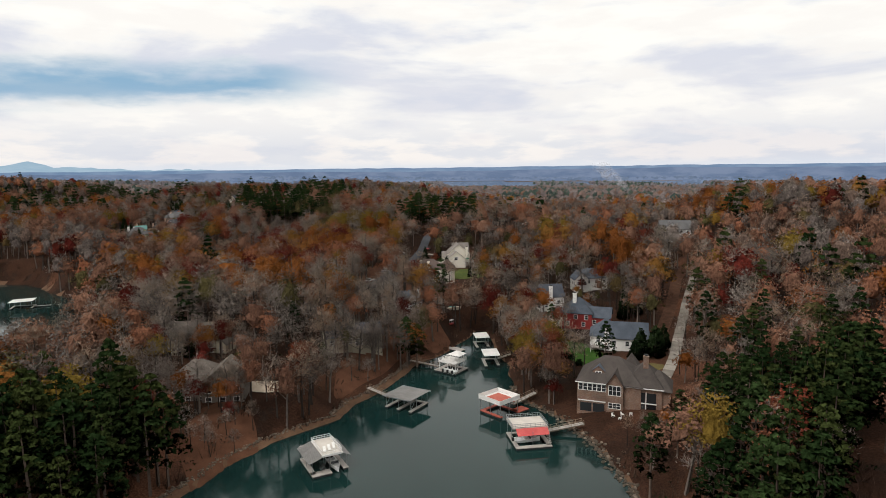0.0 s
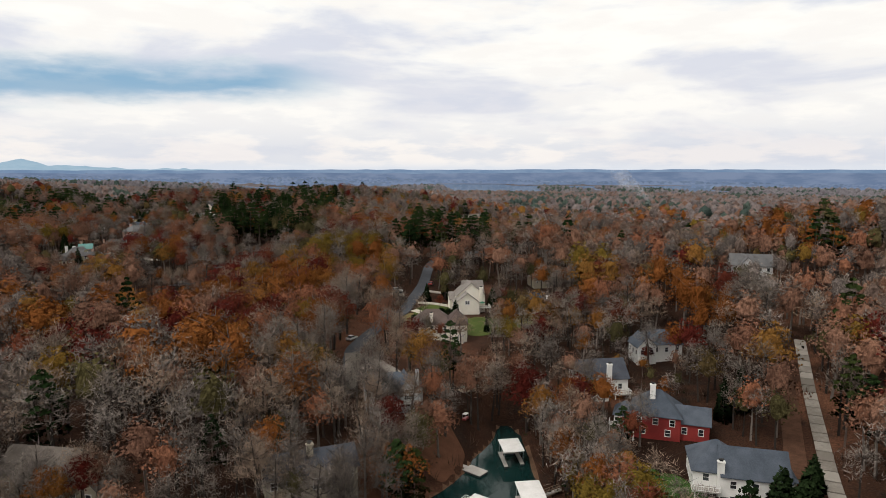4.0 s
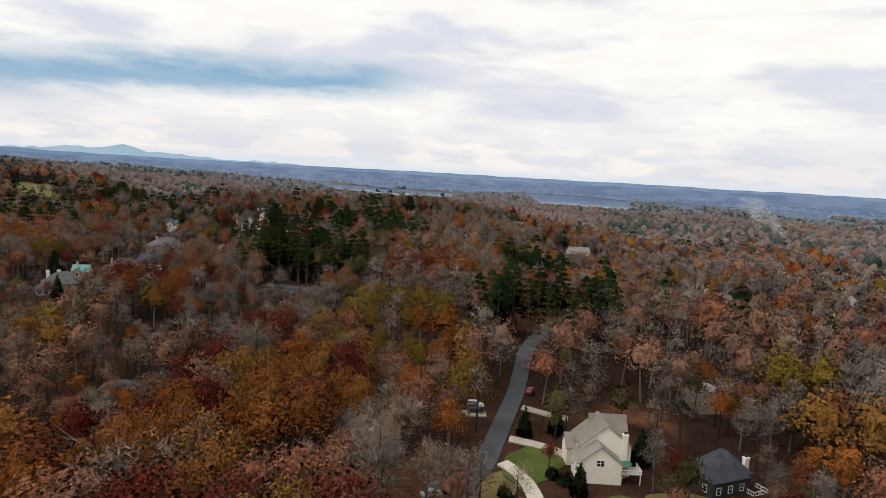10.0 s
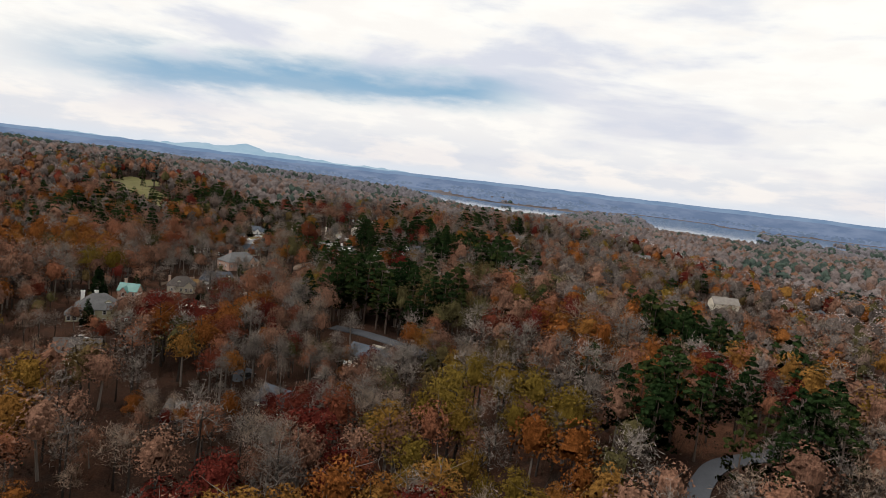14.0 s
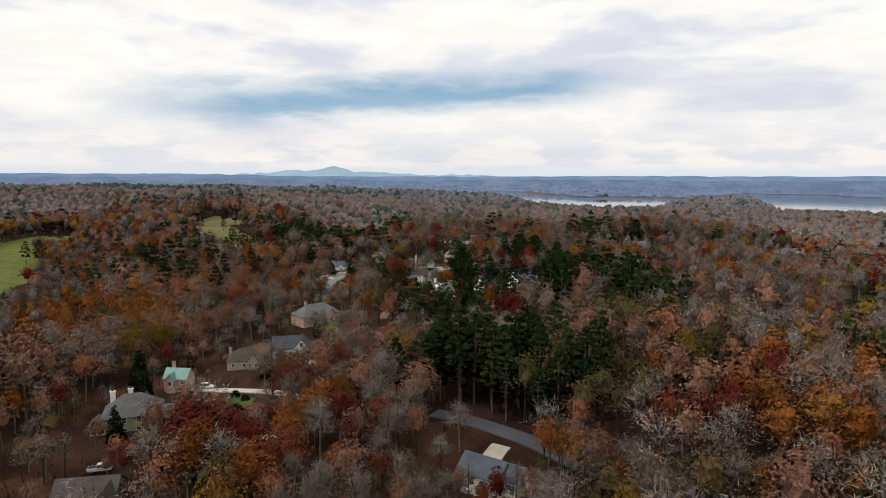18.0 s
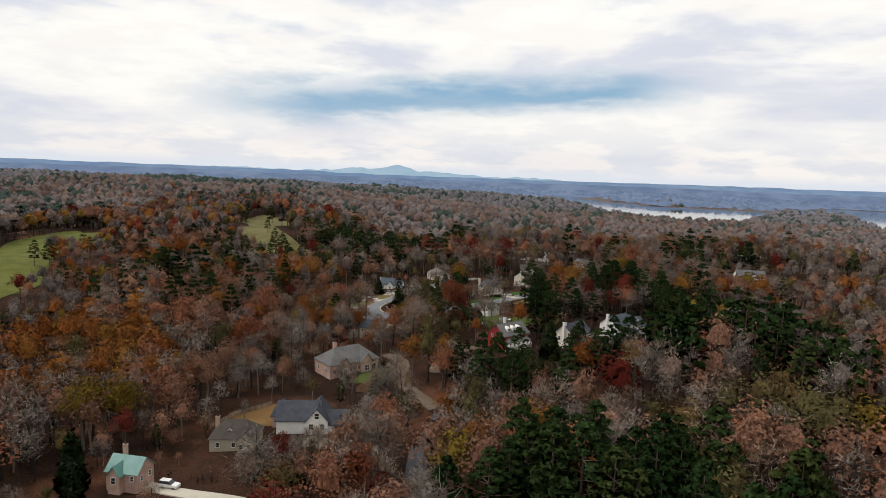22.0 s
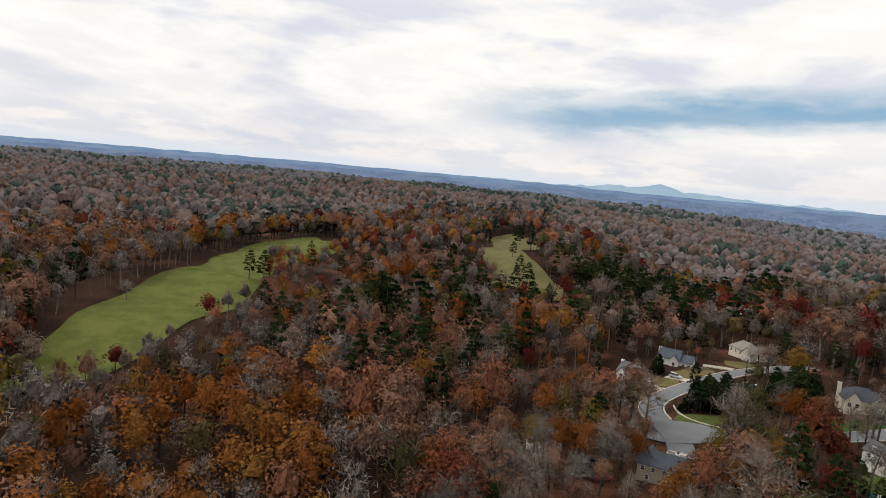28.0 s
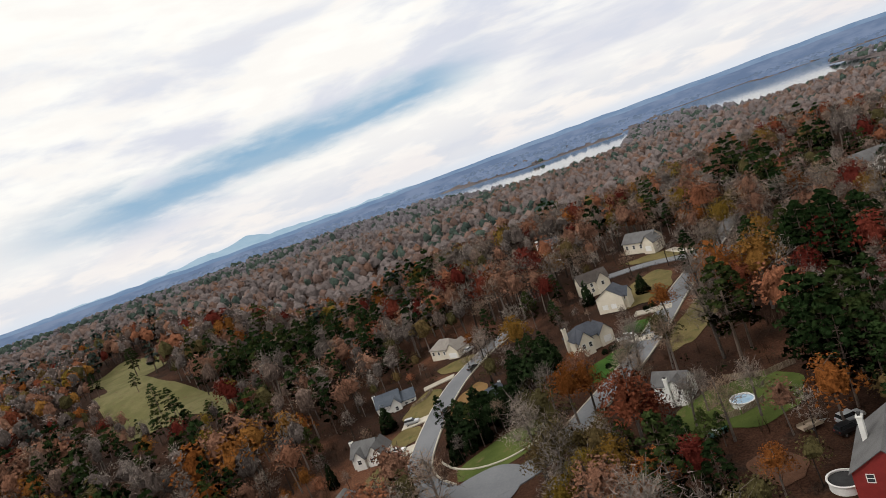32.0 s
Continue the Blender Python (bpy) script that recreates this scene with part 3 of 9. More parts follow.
def patch(name, label, x, y, a, b, turn, mat, category="lawn", lift=0.16, wobble=0.14, clear=True):
    """A patch of ground cover with an uneven round outline, draped over the ground."""
    ang = np.linspace(0, 2 * np.pi, 49)[:-1]
    edge = 1 + wobble * (np.sin(2 * ang + x) * 0.5 + np.sin(3 * ang + y) * 0.5 + 0.35 * np.sin(7 * ang + x + y))
    rings = np.linspace(0, 1, max(5, int(max(a, b) / 3.0)))[1:]
    c, s = math.cos(radians(turn)), math.sin(radians(turn))
    px, py = np.outer(rings, a * edge * np.cos(ang)), np.outer(rings, b * edge * np.sin(ang))
    X, Y = x + c * px - s * py, y + s * px + c * py
    v = [(x, y, float(ground(x, y)) + lift)] + [tuple(q) for q in np.dstack([X, Y, ground(X, Y) + lift]).reshape(-1, 3)]
    n = len(ang)
    f = [(0, 1 + i, 1 + (i + 1) % n) for i in range(n)]
    for r in range(len(rings) - 1):
        f += [(1 + r * n + i, 1 + (r + 1) * n + i, 1 + (r + 1) * n + (i + 1) % n, 1 + r * n + (i + 1) % n) for i in range(n)]
    if clear:
        OPEN.append((x, y, a, b, turn))
    return tagged(new(name, mesh_of(name, v, f, MAT[mat], True)), label, category, kind="structure")


# roads, tracks and drives
way_strip("road_hill", "narrow grey asphalt road through the woods", [(-30, 262), (-33, 285), (-30, 300), (-25, 318), (-19, 333), (-16.5, 352), (-12.5, 379), (-10, 411), (-5, 425), (12, 440), (30, 470)], 5.0, "asphalt", "road")
patch("road_turning", "grey asphalt turning circle at the foot of the hill road", -25, 318, 6.0, 8, 0, "asphalt", "road", 0.27, 0.04)
way_strip("road_valley", "asphalt road curving between pines", [(-140, 489), (-128, 487), (-106, 480), (-92, 472), (-70, 466), (-45, 470)], 5.6, "asphalt", "road")
patch("road_court", "grey asphalt court among the trees", -141.4, 433.3, 3.2, 6, 20, "asphalt", "road", 0.27, 0.05)
way_strip("road_lower", "asphalt lane below the pines", [(-165, 497), (-172, 511), (-182, 529), (-186, 545), (-190, 556)], 5.2, "asphalt", "road")
way_strip("road_close", "pale asphalt street with kerbs ending in a bend", [(-258, 622), (-266, 632), (-277, 640), (-287, 648), (-292, 658), (-294, 676), (-295, 694), (-293, 712), (-286, 730), (-276, 744)], 7.2, "pale_asphalt", "road", 0.25)
patch("road_close_end", "pale asphalt junction of the residential street", -270, 637, 12, 9, 40, "pale_asphalt", "road", 0.29, 0.04)
way_strip("road_crest", "grey residential street running uphill past lawns", [(-270, 637), (-259, 641), (-250, 650), (-243, 662), (-233, 680), (-225, 700), (-218, 722), (-208, 750), (-198, 778), (-186, 815)], 6.6, "pale_asphalt", "road", 0.25)
way_strip("road_crossing", "asphalt side street beyond the lawns", [(-245, 768), (-225, 770), (-205, 764), (-180, 750)], 6.0, "pale_asphalt", "road", 0.27)
way_strip("track_gravel", "red-brown earth track beside the concrete drive", [(66, 196), (76, 217), (87, 240), (95, 258), (104, 280), (116, 300)], 4.4, "mulch", "track", 0.2, 1.0)
SLAB_LINE = [(61, 172), (66, 181), (71.5, 191.5), (78, 207), (86, 224.5), (96, 247), (107.5, 271), (114, 285)]
SLAB_BED = way_strip("drive_slabs", "earth bed of the long concrete slab drive", SLAB_LINE, 3.7, "litter", "drive", 0.16, 1.0)
way_strip("drive_cream", "pale concrete drive to the cream house", [(-15, 349), (-9, 348.5), (-2, 347), (2, 343.5), (4, 340)], 3.4, "concrete", "drive", 0.3)
way_strip("drive_mansion", "pale concrete drive curving past a hedge", [(-16, 337), (-11, 333), (-7.5, 325), (-6, 314), (-5, 307)], 3.6, "concrete", "drive", 0.3)
way_strip("drive_grey", "worn concrete drive beside the grey house", [(-33, 283), (-31, 272), (-30, 262), (-29, 252)], 4.2, "slab", "drive", 0.3)
way_strip("drive_link", "worn concrete drive through the trees", [(-32, 281), (-26, 275), (-20, 270), (-15, 262)], 3.4, "slab", "drive", 0.28)
way_strip("drive_parking", "short concrete drive with parked cars", [(-19, 361), (-26, 360), (-32, 358)], 3.4, "concrete", "drive", 0.3)
way_strip("drive_opposite", "short worn concrete drive off the road", [(-12, 369), (-4, 367), (3, 366)], 3.0, "slab", "drive", 0.3)
way_strip("drive_teal", "pale gravel drive to the house with the teal roof", [(-226, 480), (-216, 482), (-204, 486), (-194, 488), (-182, 487)], 3.6, "concrete", "drive", 0.3)
way_strip("drive_sage", "pale concrete drive sweeping round a lawn", [(-208, 462), (-200, 464), (-190, 466), (-181, 464), (-173, 460)], 3.4, "concrete", "drive", 0.3)
way_strip("drive_white_garage", "pale concrete drive of the house with the white garage", [(-212, 517), (-203, 520), (-196, 522), (-188, 524)], 6.0, "concrete", "drive", 0.3)
way_strip("drive_brick", "brown paved drive curving round the brick house", [(-190, 552), (-203, 559), (-215, 566), (-219, 576), (-224, 584), (-236, 588)], 4.6, "gravel", "drive", 0.26)
way_strip("drive_dormer_house", "brown drive beside the red house", [(-205, 612), (-210, 603), (-212, 590), (-206, 575)], 4.0, "gravel", "drive", 0.26)
way_strip("drive_truck", "concrete drive with a parked pickup truck", [(-226, 692), (-233, 695), (-238, 696)], 4.2, "concrete", "drive", 0.32)
way_strip("drive_side", "concrete drive of the wide cream house", [(-219, 712), (-226, 713), (-233, 714)], 4.0, "concrete", "drive", 0.32)
way_strip("drive_low", "concrete drive with two parked cars", [(-296, 672), (-302, 670.5), (-306, 670)], 5.0, "concrete", "drive", 0.32)
way_strip("drive_mid", "concrete drive beside a dark evergreen", [(-297, 690), (-303, 688.5), (-308, 688)], 4.0, "concrete", "drive", 0.32)
way_strip("drive_high", "curved concrete drive to the far house", [(-295, 717), (-302, 716), (-309, 713)], 3.6, "concrete", "drive", 0.32)
way_strip("drive_bend", "concrete drive at the bend of the street", [(-296, 652), (-302, 650), (-306, 648)], 4.0, "concrete", "drive", 0.32)
way_strip("drive_court", "concrete parking by the grey-roofed house", [(-262, 626), (-259, 618), (-257, 612)], 5.0, "concrete", "drive", 0.32)
way_strip("drive_far", "pale drive to the far low house", [(-205, 768), (-212, 776), (-216, 784)], 4.0, "concrete", "drive", 0.32)
way_strip("drive_corner", "bright concrete apron of the white house", [(-113, 477), (-114, 470), (-113, 465)], 5.2, "concrete", "drive", 0.34)
way_strip("farm_track", "pale farm track along the meadow", [(-440, 540), (-500, 585), (-560, 640), (-600, 700)], 2.6, "gravel", "track", 0.3, 0.0)



def kerb(label, points, off):
    """A raised concrete kerb along one edge of a street."""
    line = ribbon(points, 1.0)[1]
    d = np.gradient(line, axis=0)
    d /= np.linalg.norm(d, axis=1)[:, None] + 1e-9
    grid, _ = ribbon(line + np.stack([-d[:, 1], d[:, 0]], -1) * off, 0.42, 0.42)
    return tagged(new("kerb", strip_mesh("kerb", grid, MAT["concrete"], 0.6)), label, "kerb", kind="structure")


CLOSE_LINE = [(-277, 640), (-287, 648), (-292, 658), (-294, 676), (-295, 694), (-293, 712), (-286, 730), (-276, 744)]
CREST_LINE = [(-250, 650), (-243, 662), (-233, 680), (-225, 700), (-218, 722), (-208, 750), (-198, 778), (-186, 815)]
for off in (-3.8, 3.8):
    kerb("pale concrete kerb of the lower street", CLOSE_LINE, off)
for off in (-3.5, 3.5):
    kerb("pale concrete kerb of the upper street", CREST_LINE, off)
kerb("pale concrete kerb round the inner bend", [(-286, 660), (-281, 653), (-273, 648), (-263, 648.5), (-254, 656)], 0.0)

# lawns, meadows and bare patches
patch("lawn_lake_house", "deep green lawn beside the white lake house", 45, 203, 5.5, 13, 8, "bright_lawn")
patch("lawn_brick_house", "yellowing lawn behind the brick house", 57, 184, 9, 5, 10, "dry_lawn")
patch("lawn_cream", "green lawn between two drives", -7.5, 338, 6.5, 11, -25, "lawn")
patch("lawn_cream_back", "green back lawn of the cream house", 13, 316, 12, 13, 0, "lawn")
patch("leafy_bank", "steep lake bank under fallen leaves", -19.5, 214, 7.5, 38, -14, "leaf_carpet", "bank", 0.12, clear=False)
patch("leafy_shore", "lake bank under rust-brown fallen leaves", -50, 137, 8, 24, 22, "leaf_carpet", "bank", 0.12, clear=False)
patch("clearing_charcoal", "worn grass below the charcoal house", 28, 327, 11, 8, 10, "dry_lawn", "clearing", 0.12)
patch("lawn_verge", "grass verge by the road bend", -15, 325, 4, 9, -20, "dry_lawn", lift=0.14)
patch("clearing_cove", "leaf-covered clearing at the head of the cove", -6, 235, 7, 16, 20, "leaf_carpet", "clearing", 0.1, clear=False)
patch("lawn_teal", "small green lawn by the pale drive", -203, 476, 8, 5, 15, "lawn")
patch("clearing_sage", "mulched slope below the drive", -193, 474, 7, 5, 20, "mulch", "clearing", 0.13)
patch("lawn_straw", "straw-coloured yard behind the houses", -231, 527, 12, 9, 40, "straw")
patch("lawn_brick", "green lawn in front of the brick house", -224, 566, 4.5, 9, -20, "lawn", lift=0.2)
patch("clearing_brick", "mulch bed inside the drive", -219, 558, 4, 6, -20, "mulch", "clearing", 0.24)
patch("lawn_brick_side", "green side lawn of the brick house", -244, 580, 6, 8, 70, "lawn", lift=0.2)
patch("lawn_red_house", "patchy lawn beside the red house", -211, 624, 4, 5, 30, "mulch")
patch("lawn_kerb", "grass slope inside the street bend", -266, 654, 14, 6.5, 40, "lawn", lift=0.18)
patch("lawn_low", "tan lawn of the low grey house", -303, 660, 6, 7, 0, "dry_lawn", lift=0.2)
patch("lawn_between", "tan lawn between two drives", -303, 680, 6, 6, 0, "dry_lawn", lift=0.2)
patch("lawn_mid", "wide tan lawn beside the street", -303, 700, 7, 10, 0, "dry_lawn", lift=0.2)
patch("lawn_upper", "tan lawn at the head of the street", -296, 726, 10, 6, -25, "dry_lawn", lift=0.2)
patch("lawn_bank", "bare sloping bank above the street", -284, 690, 6, 12, 5, "straw", lift=0.16)
patch("lawn_green", "bright green watered front lawn", -238, 682, 6.5, 11, -28, "bright_lawn", lift=0.2)
patch("lawn_strip", "green strip between two drives", -230, 703, 5, 5, 0, "bright_lawn", lift=0.2)
patch("lawn_corner", "tan corner lawn by the side street", -227, 738, 9, 18, -15, "dry_lawn", lift=0.2)
patch("lawn_far", "tan lawn in front of the far house", -219, 777, 13, 6, -10, "dry_lawn", lift=0.2)
patch("lawn_verge_far", "tan verge along the crest road", -214, 700, 5, 22, -20, "dry_lawn", lift=0.17)
patch("lawn_pool", "patchy green yard with a round pool", -212, 647, 12, 10, 20, "lawn", lift=0.17)
patch("lawn_side_yard", "green side yard behind the grey roof", -224, 640, 5, 4, 30, "lawn", lift=0.17)
patch("field_meadow", "long green meadow sloping between the woods", -451, 545, 84, 25, 139, "field", "field", 0.35, 0.2)
patch("field_meadow_upper", "upper part of the green meadow", -553, 633, 84, 27, 131, "field", "field", 0.4, 0.2)
patch("field_pasture", "dull green pasture with scattered trees", -485, 775, 100, 19, 146, "pasture", "field", 0.4, 0.34)
patch("field_pasture_upper", "upper pasture below the brick farmhouse", -572, 858, 55, 26, 120, "pasture", "field", 0.45, 0.34)
patch("patio_pale", "pale stone patio among the trees", -49, 167, 8, 4.2, -5, "patio_stone", "patio", 0.3, 0.08)

# ---- building parts ----
FRONTS = []  # yards whose trees are shortened to keep the houses in the camera's view
YARDS = []  # ellipses kept free of trees round the buildings


def part(name, me, parent, at=None, label=""):
    """One mesh as a part under a thing or under a part."""
    ob = new(name, me)
    ob.parent = parent
    if at is not None:
        ob.matrix_basis = at
    if label:
        ob["label"] = label
    return ob


def box_bm(bm, x0, x1, y0, y1, z0, z1):
    v = [bm.verts.new((x, y, z)) for x, y, z in ((x0, y0, z0), (x1, y0, z0), (x1, y1, z0), (x0, y1, z0), (x0, y0, z1), (x1, y0, z1), (x1, y1, z1), (x0, y1, z1))]
    for f in ((3, 2, 1, 0), (4, 5, 6, 7), (0, 1, 5, 4), (1, 2, 6, 5), (2, 3, 7, 6), (3, 0, 4, 7)):
        bm.faces.new([v[i] for i in f])


def bar_bm(bm, a, b, w):
    """A square bar from a to b."""
    a, b = Vector(a), Vector(b)
    d = (b - a).normalized()
    u = d.cross(Vector((0, 0, 1)) if abs(d.z) < 0.9 else Vector((1, 0, 0))).normalized() * (w / 2)
    v = d.cross(u).normalized() * (w / 2)
    q = [bm.verts.new(p + s * u + t * v) for p in (a, b) for s, t in ((-1, -1), (1, -1), (1, 1), (-1, 1))]
    for f in ((3, 2, 1, 0), (4, 5, 6, 7), (0, 1, 5, 4), (1, 2, 6, 5), (2, 3, 7, 6), (3, 0, 4, 7)):
        bm.faces.new([q[i] for i in f])


def finish(bm, name, mat, bevel=0.0):
    if bevel:
        bmesh.ops.bevel(bm, geom=bm.edges[:], offset=bevel, segments=1, affect="EDGES", clamp_overlap=True)
    bmesh.ops.recalc_face_normals(bm, faces=bm.faces[:])
    me = bpy.data.meshes.new(name)
    bm.to_mesh(me)
    bm.free()
    me.materials.append(MAT[mat] if isinstance(mat, str) else mat)
    return me


def boxes_mesh(name, mat, boxes, bevel=0.0):
    bm = bmesh.new()
    for b in boxes:
        box_bm(bm, *b)
    return finish(bm, name, mat, bevel)


def bars_mesh(name, mat, bars):
    bm = bmesh.new()
    for a, b, w in bars:
        bar_bm(bm, a, b, w)
    return finish(bm, name, mat)


_cache = {}


def kept(key, make):
    if key not in _cache:
        _cache[key] = make()
    return _cache[key]


def window_parts(parent, x, y, z, w, h, turn, style="plain", casing="trim"):
    """A window in a wall that faces local -y after the turn: casing, glass, and bars across the glass."""
    def make_casing():
        c, n = 0.12, max(1, round(w / 0.95))
        xs, zs = [-w / 2 - c, -w / 2], [-h / 2 - c, -h / 2, -0.03, 0.03, h / 2, h / 2 + c]
        for i in range(1, n):
            xs += [-w / 2 + i * w / n - 0.05, -w / 2 + i * w / n + 0.05]
        xs += [w / 2, w / 2 + c]
        solid = lambda i, j: 0 <= i < len(xs) - 1 and 0 <= j < 5 and (i % 2 == 0 or j % 2 == 0)
        bm = bmesh.new()
        grid = {(i, j, k): bm.verts.new((x, (-0.09, 0.05)[k], z)) for i, x in enumerate(xs) for j, z in enumerate(zs) for k in (0, 1)}
        for i in range(len(xs) - 1):
            for j in range(5):
                if solid(i, j):
                    a, b, e, f = (i, j), (i + 1, j), (i + 1, j + 1), (i, j + 1)
                    bm.faces.new([grid[*q, 0] for q in (a, b, e, f)])
                    bm.faces.new([grid[*q, 1] for q in (f, e, b, a)])
                    for p, q, di, dj in ((a, b, 0, -1), (b, e, 1, 0), (e, f, 0, 1), (f, a, -1, 0)):
                        if not solid(i + di, j + dj):
                            bm.faces.new((grid[*q, 0], grid[*p, 0], grid[*p, 1], grid[*q, 1]))
        return finish(bm, "window_frame", casing)

    me = kept(("casing", w, h, casing), make_casing)
    glass = kept(("pane", w, h), lambda: boxes_mesh("pane", "glass", [(-w / 2, w / 2, -0.025, 0.04, -h / 2, h / 2)]))
    win = part("window", me, parent, pose(x, y, z, 0, 0, turn))
    part("pane", glass, win)
    return win


def wall_mesh(x0, x1, y0, y1, low, h, mat, gable=None, peak=0.0):
    """A storey block; gable 'x' or 'y' gives it gable ends under a ridge along that axis."""
    bm = bmesh.new()
    q = [bm.verts.new(p) for p in ((x0, y0, low), (x1, y0, low), (x1, y1, low), (x0, y1, low), (x0, y0, h), (x1, y0, h), (x1, y1, h), (x0, y1, h))]
    bm.faces.new([q[i] for i in (3, 2, 1, 0)])
    if gable is None:
        for f in ((0, 1, 5, 4), (1, 2, 6, 5), (2, 3, 7, 6), (3, 0, 4, 7), (4, 5, 6, 7)):
            bm.faces.new([q[i] for i in f])
    elif gable == "x":
        m = (y0 + y1) / 2
        a, b = bm.verts.new((x0, m, h + peak)), bm.verts.new((x1, m, h + peak))
        for f in ((q[0], q[1], q[5], q[4]), (q[1], q[2], q[6], b, q[5]), (q[2], q[3], q[7], q[6]), (q[3], q[0], q[4], a, q[7]), (q[4], q[5], b, a), (q[6], q[7], a, b)):
            bm.faces.new(f)
    else:
        m = (x0 + x1) / 2
        a, b = bm.verts.new((m, y0, h + peak)), bm.verts.new((m, y1, h + peak))
        for f in ((q[0], q[1], q[5], a, q[4]), (q[1], q[2], q[6], q[5]), (q[2], q[3], q[7], b, q[6]), (q[3], q[0], q[4], q[7]), (q[4], a, b, q[7]), (q[5], q[6], b, a)):
            bm.faces.new(f)
    return finish(bm, "wall", mat)


def roof_mesh(x0, x1, y0, y1, h, peak, style, axis, mat, over=0.45, thick=0.2):
    """A gable or hip roof with thickness and eaves; axis is that of the ridge."""
    if axis == "y":
        me = roof_mesh(y0, y1, -x1, -x0, h, peak, style, "x", mat, over, thick)
        me.transform(Matrix.Rotation(radians(90), 4, "Z"))
        return me
    m = (y0 + y1) / 2
    slope = peak / ((y1 - y0) / 2)
    eave = h - slope * over
    X0, X1, Y0, Y1 = x0 - over, x1 + over, y0 - over, y1 + over
    inset = (Y1 - Y0) / 2 * 0.92 if style == "hip" else 0.0
    inset = min(inset, (X1 - X0) / 2 - 0.3)
    top = [(X0, Y0, eave), (X1, Y0, eave), (X1, Y1, eave), (X0, Y1, eave), (X0 + inset, m, h + peak), (X1 - inset, m, h + peak)]
    bm = bmesh.new()
    a = [bm.verts.new((x, y, z + thick)) for x, y, z in top]
    b = [bm.verts.new((x, y, z + 0.03)) for x, y, z in top]
    for f in ((0, 1, 5, 4), (2, 3, 4, 5)):
        bm.faces.new([a[i] for i in f])
        bm.faces.new([b[i] for i in reversed(f)])
    if style == "hip":
        for f in ((1, 2, 5), (3, 0, 4)):
            bm.faces.new([a[i] for i in f])
            bm.faces.new([b[i] for i in reversed(f)])
        rim = (0, 1, 2, 3)
    else:
        rim = (0, 1, 5, 2, 3, 4)
    for i, j in zip(rim, rim[1:] + rim[:1]):
        bm.faces.new((a[j], a[i], b[i], b[j]))
    return finish(bm, "roof", mat)


def chimney_part(parent, x, y, low, top, mat="white", w=1.3, d=0.9):
    c = part("chimney", boxes_mesh("chimney", mat, [(x - w / 2, x + w / 2, y - d / 2, y + d / 2, low, top), (x - w / 2 - 0.12, x + w / 2 + 0.12, y - d / 2 - 0.12, y + d / 2 + 0.12, top - 0.3, top - 0.1)]), parent)
    part("chimney_cap", boxes_mesh("chimney_cap", "black", [(x - w / 4, x + w / 4, y - d / 4, y + d / 4, top, top + 0.35), (x - w / 2.6, x + w / 2.6, y - d / 2.6, y + d / 2.6, top + 0.35, top + 0.45)]), c)


def deck_parts(parent, x0, x1, y0, y1, z, low, mat="deck", rail="trim", sides="flr"):
    """A raised deck: floor, posts and railing."""
    d = part("deck", boxes_mesh("deck", mat, [(x0, x1, y0, y1, z - 0.22, z)]), parent)
    posts = [(x, y) for x in np.linspace(x0 + 0.2, x1 - 0.2, max(2, int((x1 - x0) / 3) + 1)) for y in (y0 + 0.2,)]
    me = kept(("post", round(z - low, 1), rail), lambda: boxes_mesh("deck_post", rail, [(-0.11, 0.11, -0.11, 0.11, -(z - low), -0.2)]))
    for x, y in posts:
        part("deck_post", me, d, pose(x, y, z))
    runs = [(s, e) for k, s, e in (("f", (x0, y0), (x1, y0)), ("l", (x0, y0), (x0, y1)), ("r", (x1, y0), (x1, y1))) if k in sides]
    bars = []
    for s, e in runs:
        for k in (0.12, 1.0):
            bars.append(((*s, z + k), (*e, z + k), 0.09))
        n = max(2, int(math.dist(s, e) / 0.45))
        for i in range(n + 1):
            f = i / n
            q = (s[0] + (e[0] - s[0]) * f, s[1] + (e[1] - s[1]) * f)
            bars.append(((*q, z), (*q, z + 1.0), 0.05 if i % 4 else 0.1))
    part("railing", bars_mesh("railing", rail, bars), d)
    return d


def dormer_part(parent, x, y, z, w, h, depth, wall, roof):
    """A gabled dormer whose face looks along -y."""
    d = part("dormer", wall_mesh(x - w / 2, x + w / 2, y, y + depth, z - 0.4, z + h, wall, "y", w * 0.42), parent)
    part("dormer_roof", roof_mesh(x - w / 2, x + w / 2, y, y + depth, z + h, w * 0.42, "gable", "y", roof, 0.18, 0.12), d)
    window_parts(d, x, y - 0.01, z + h * 0.5, w * 0.5, h * 0.72, 0)


def row_of_windows(parent, x0, x1, y0, y1, side, z, n, w=1.1, h=1.5, casing="trim", inset=0.0):
    """n windows along one side of a block: f (-y), b (+y), l (-x), r (+x)."""
    for i in range(n):
        f = (i + 0.5) / n
        if side in "fb":
            x, y = x0 + (x1 - x0) * f, y0 - 0.005 if side == "f" else y1 + 0.005
        else:
            x, y = x0 - 0.005 if side == "l" else x1 + 0.005, y0 + (y1 - y0) * f
        window_parts(parent, x, y, z, w, h, {"f": 0, "b": 180, "l": -90, "r": 90}[side], casing=casing)


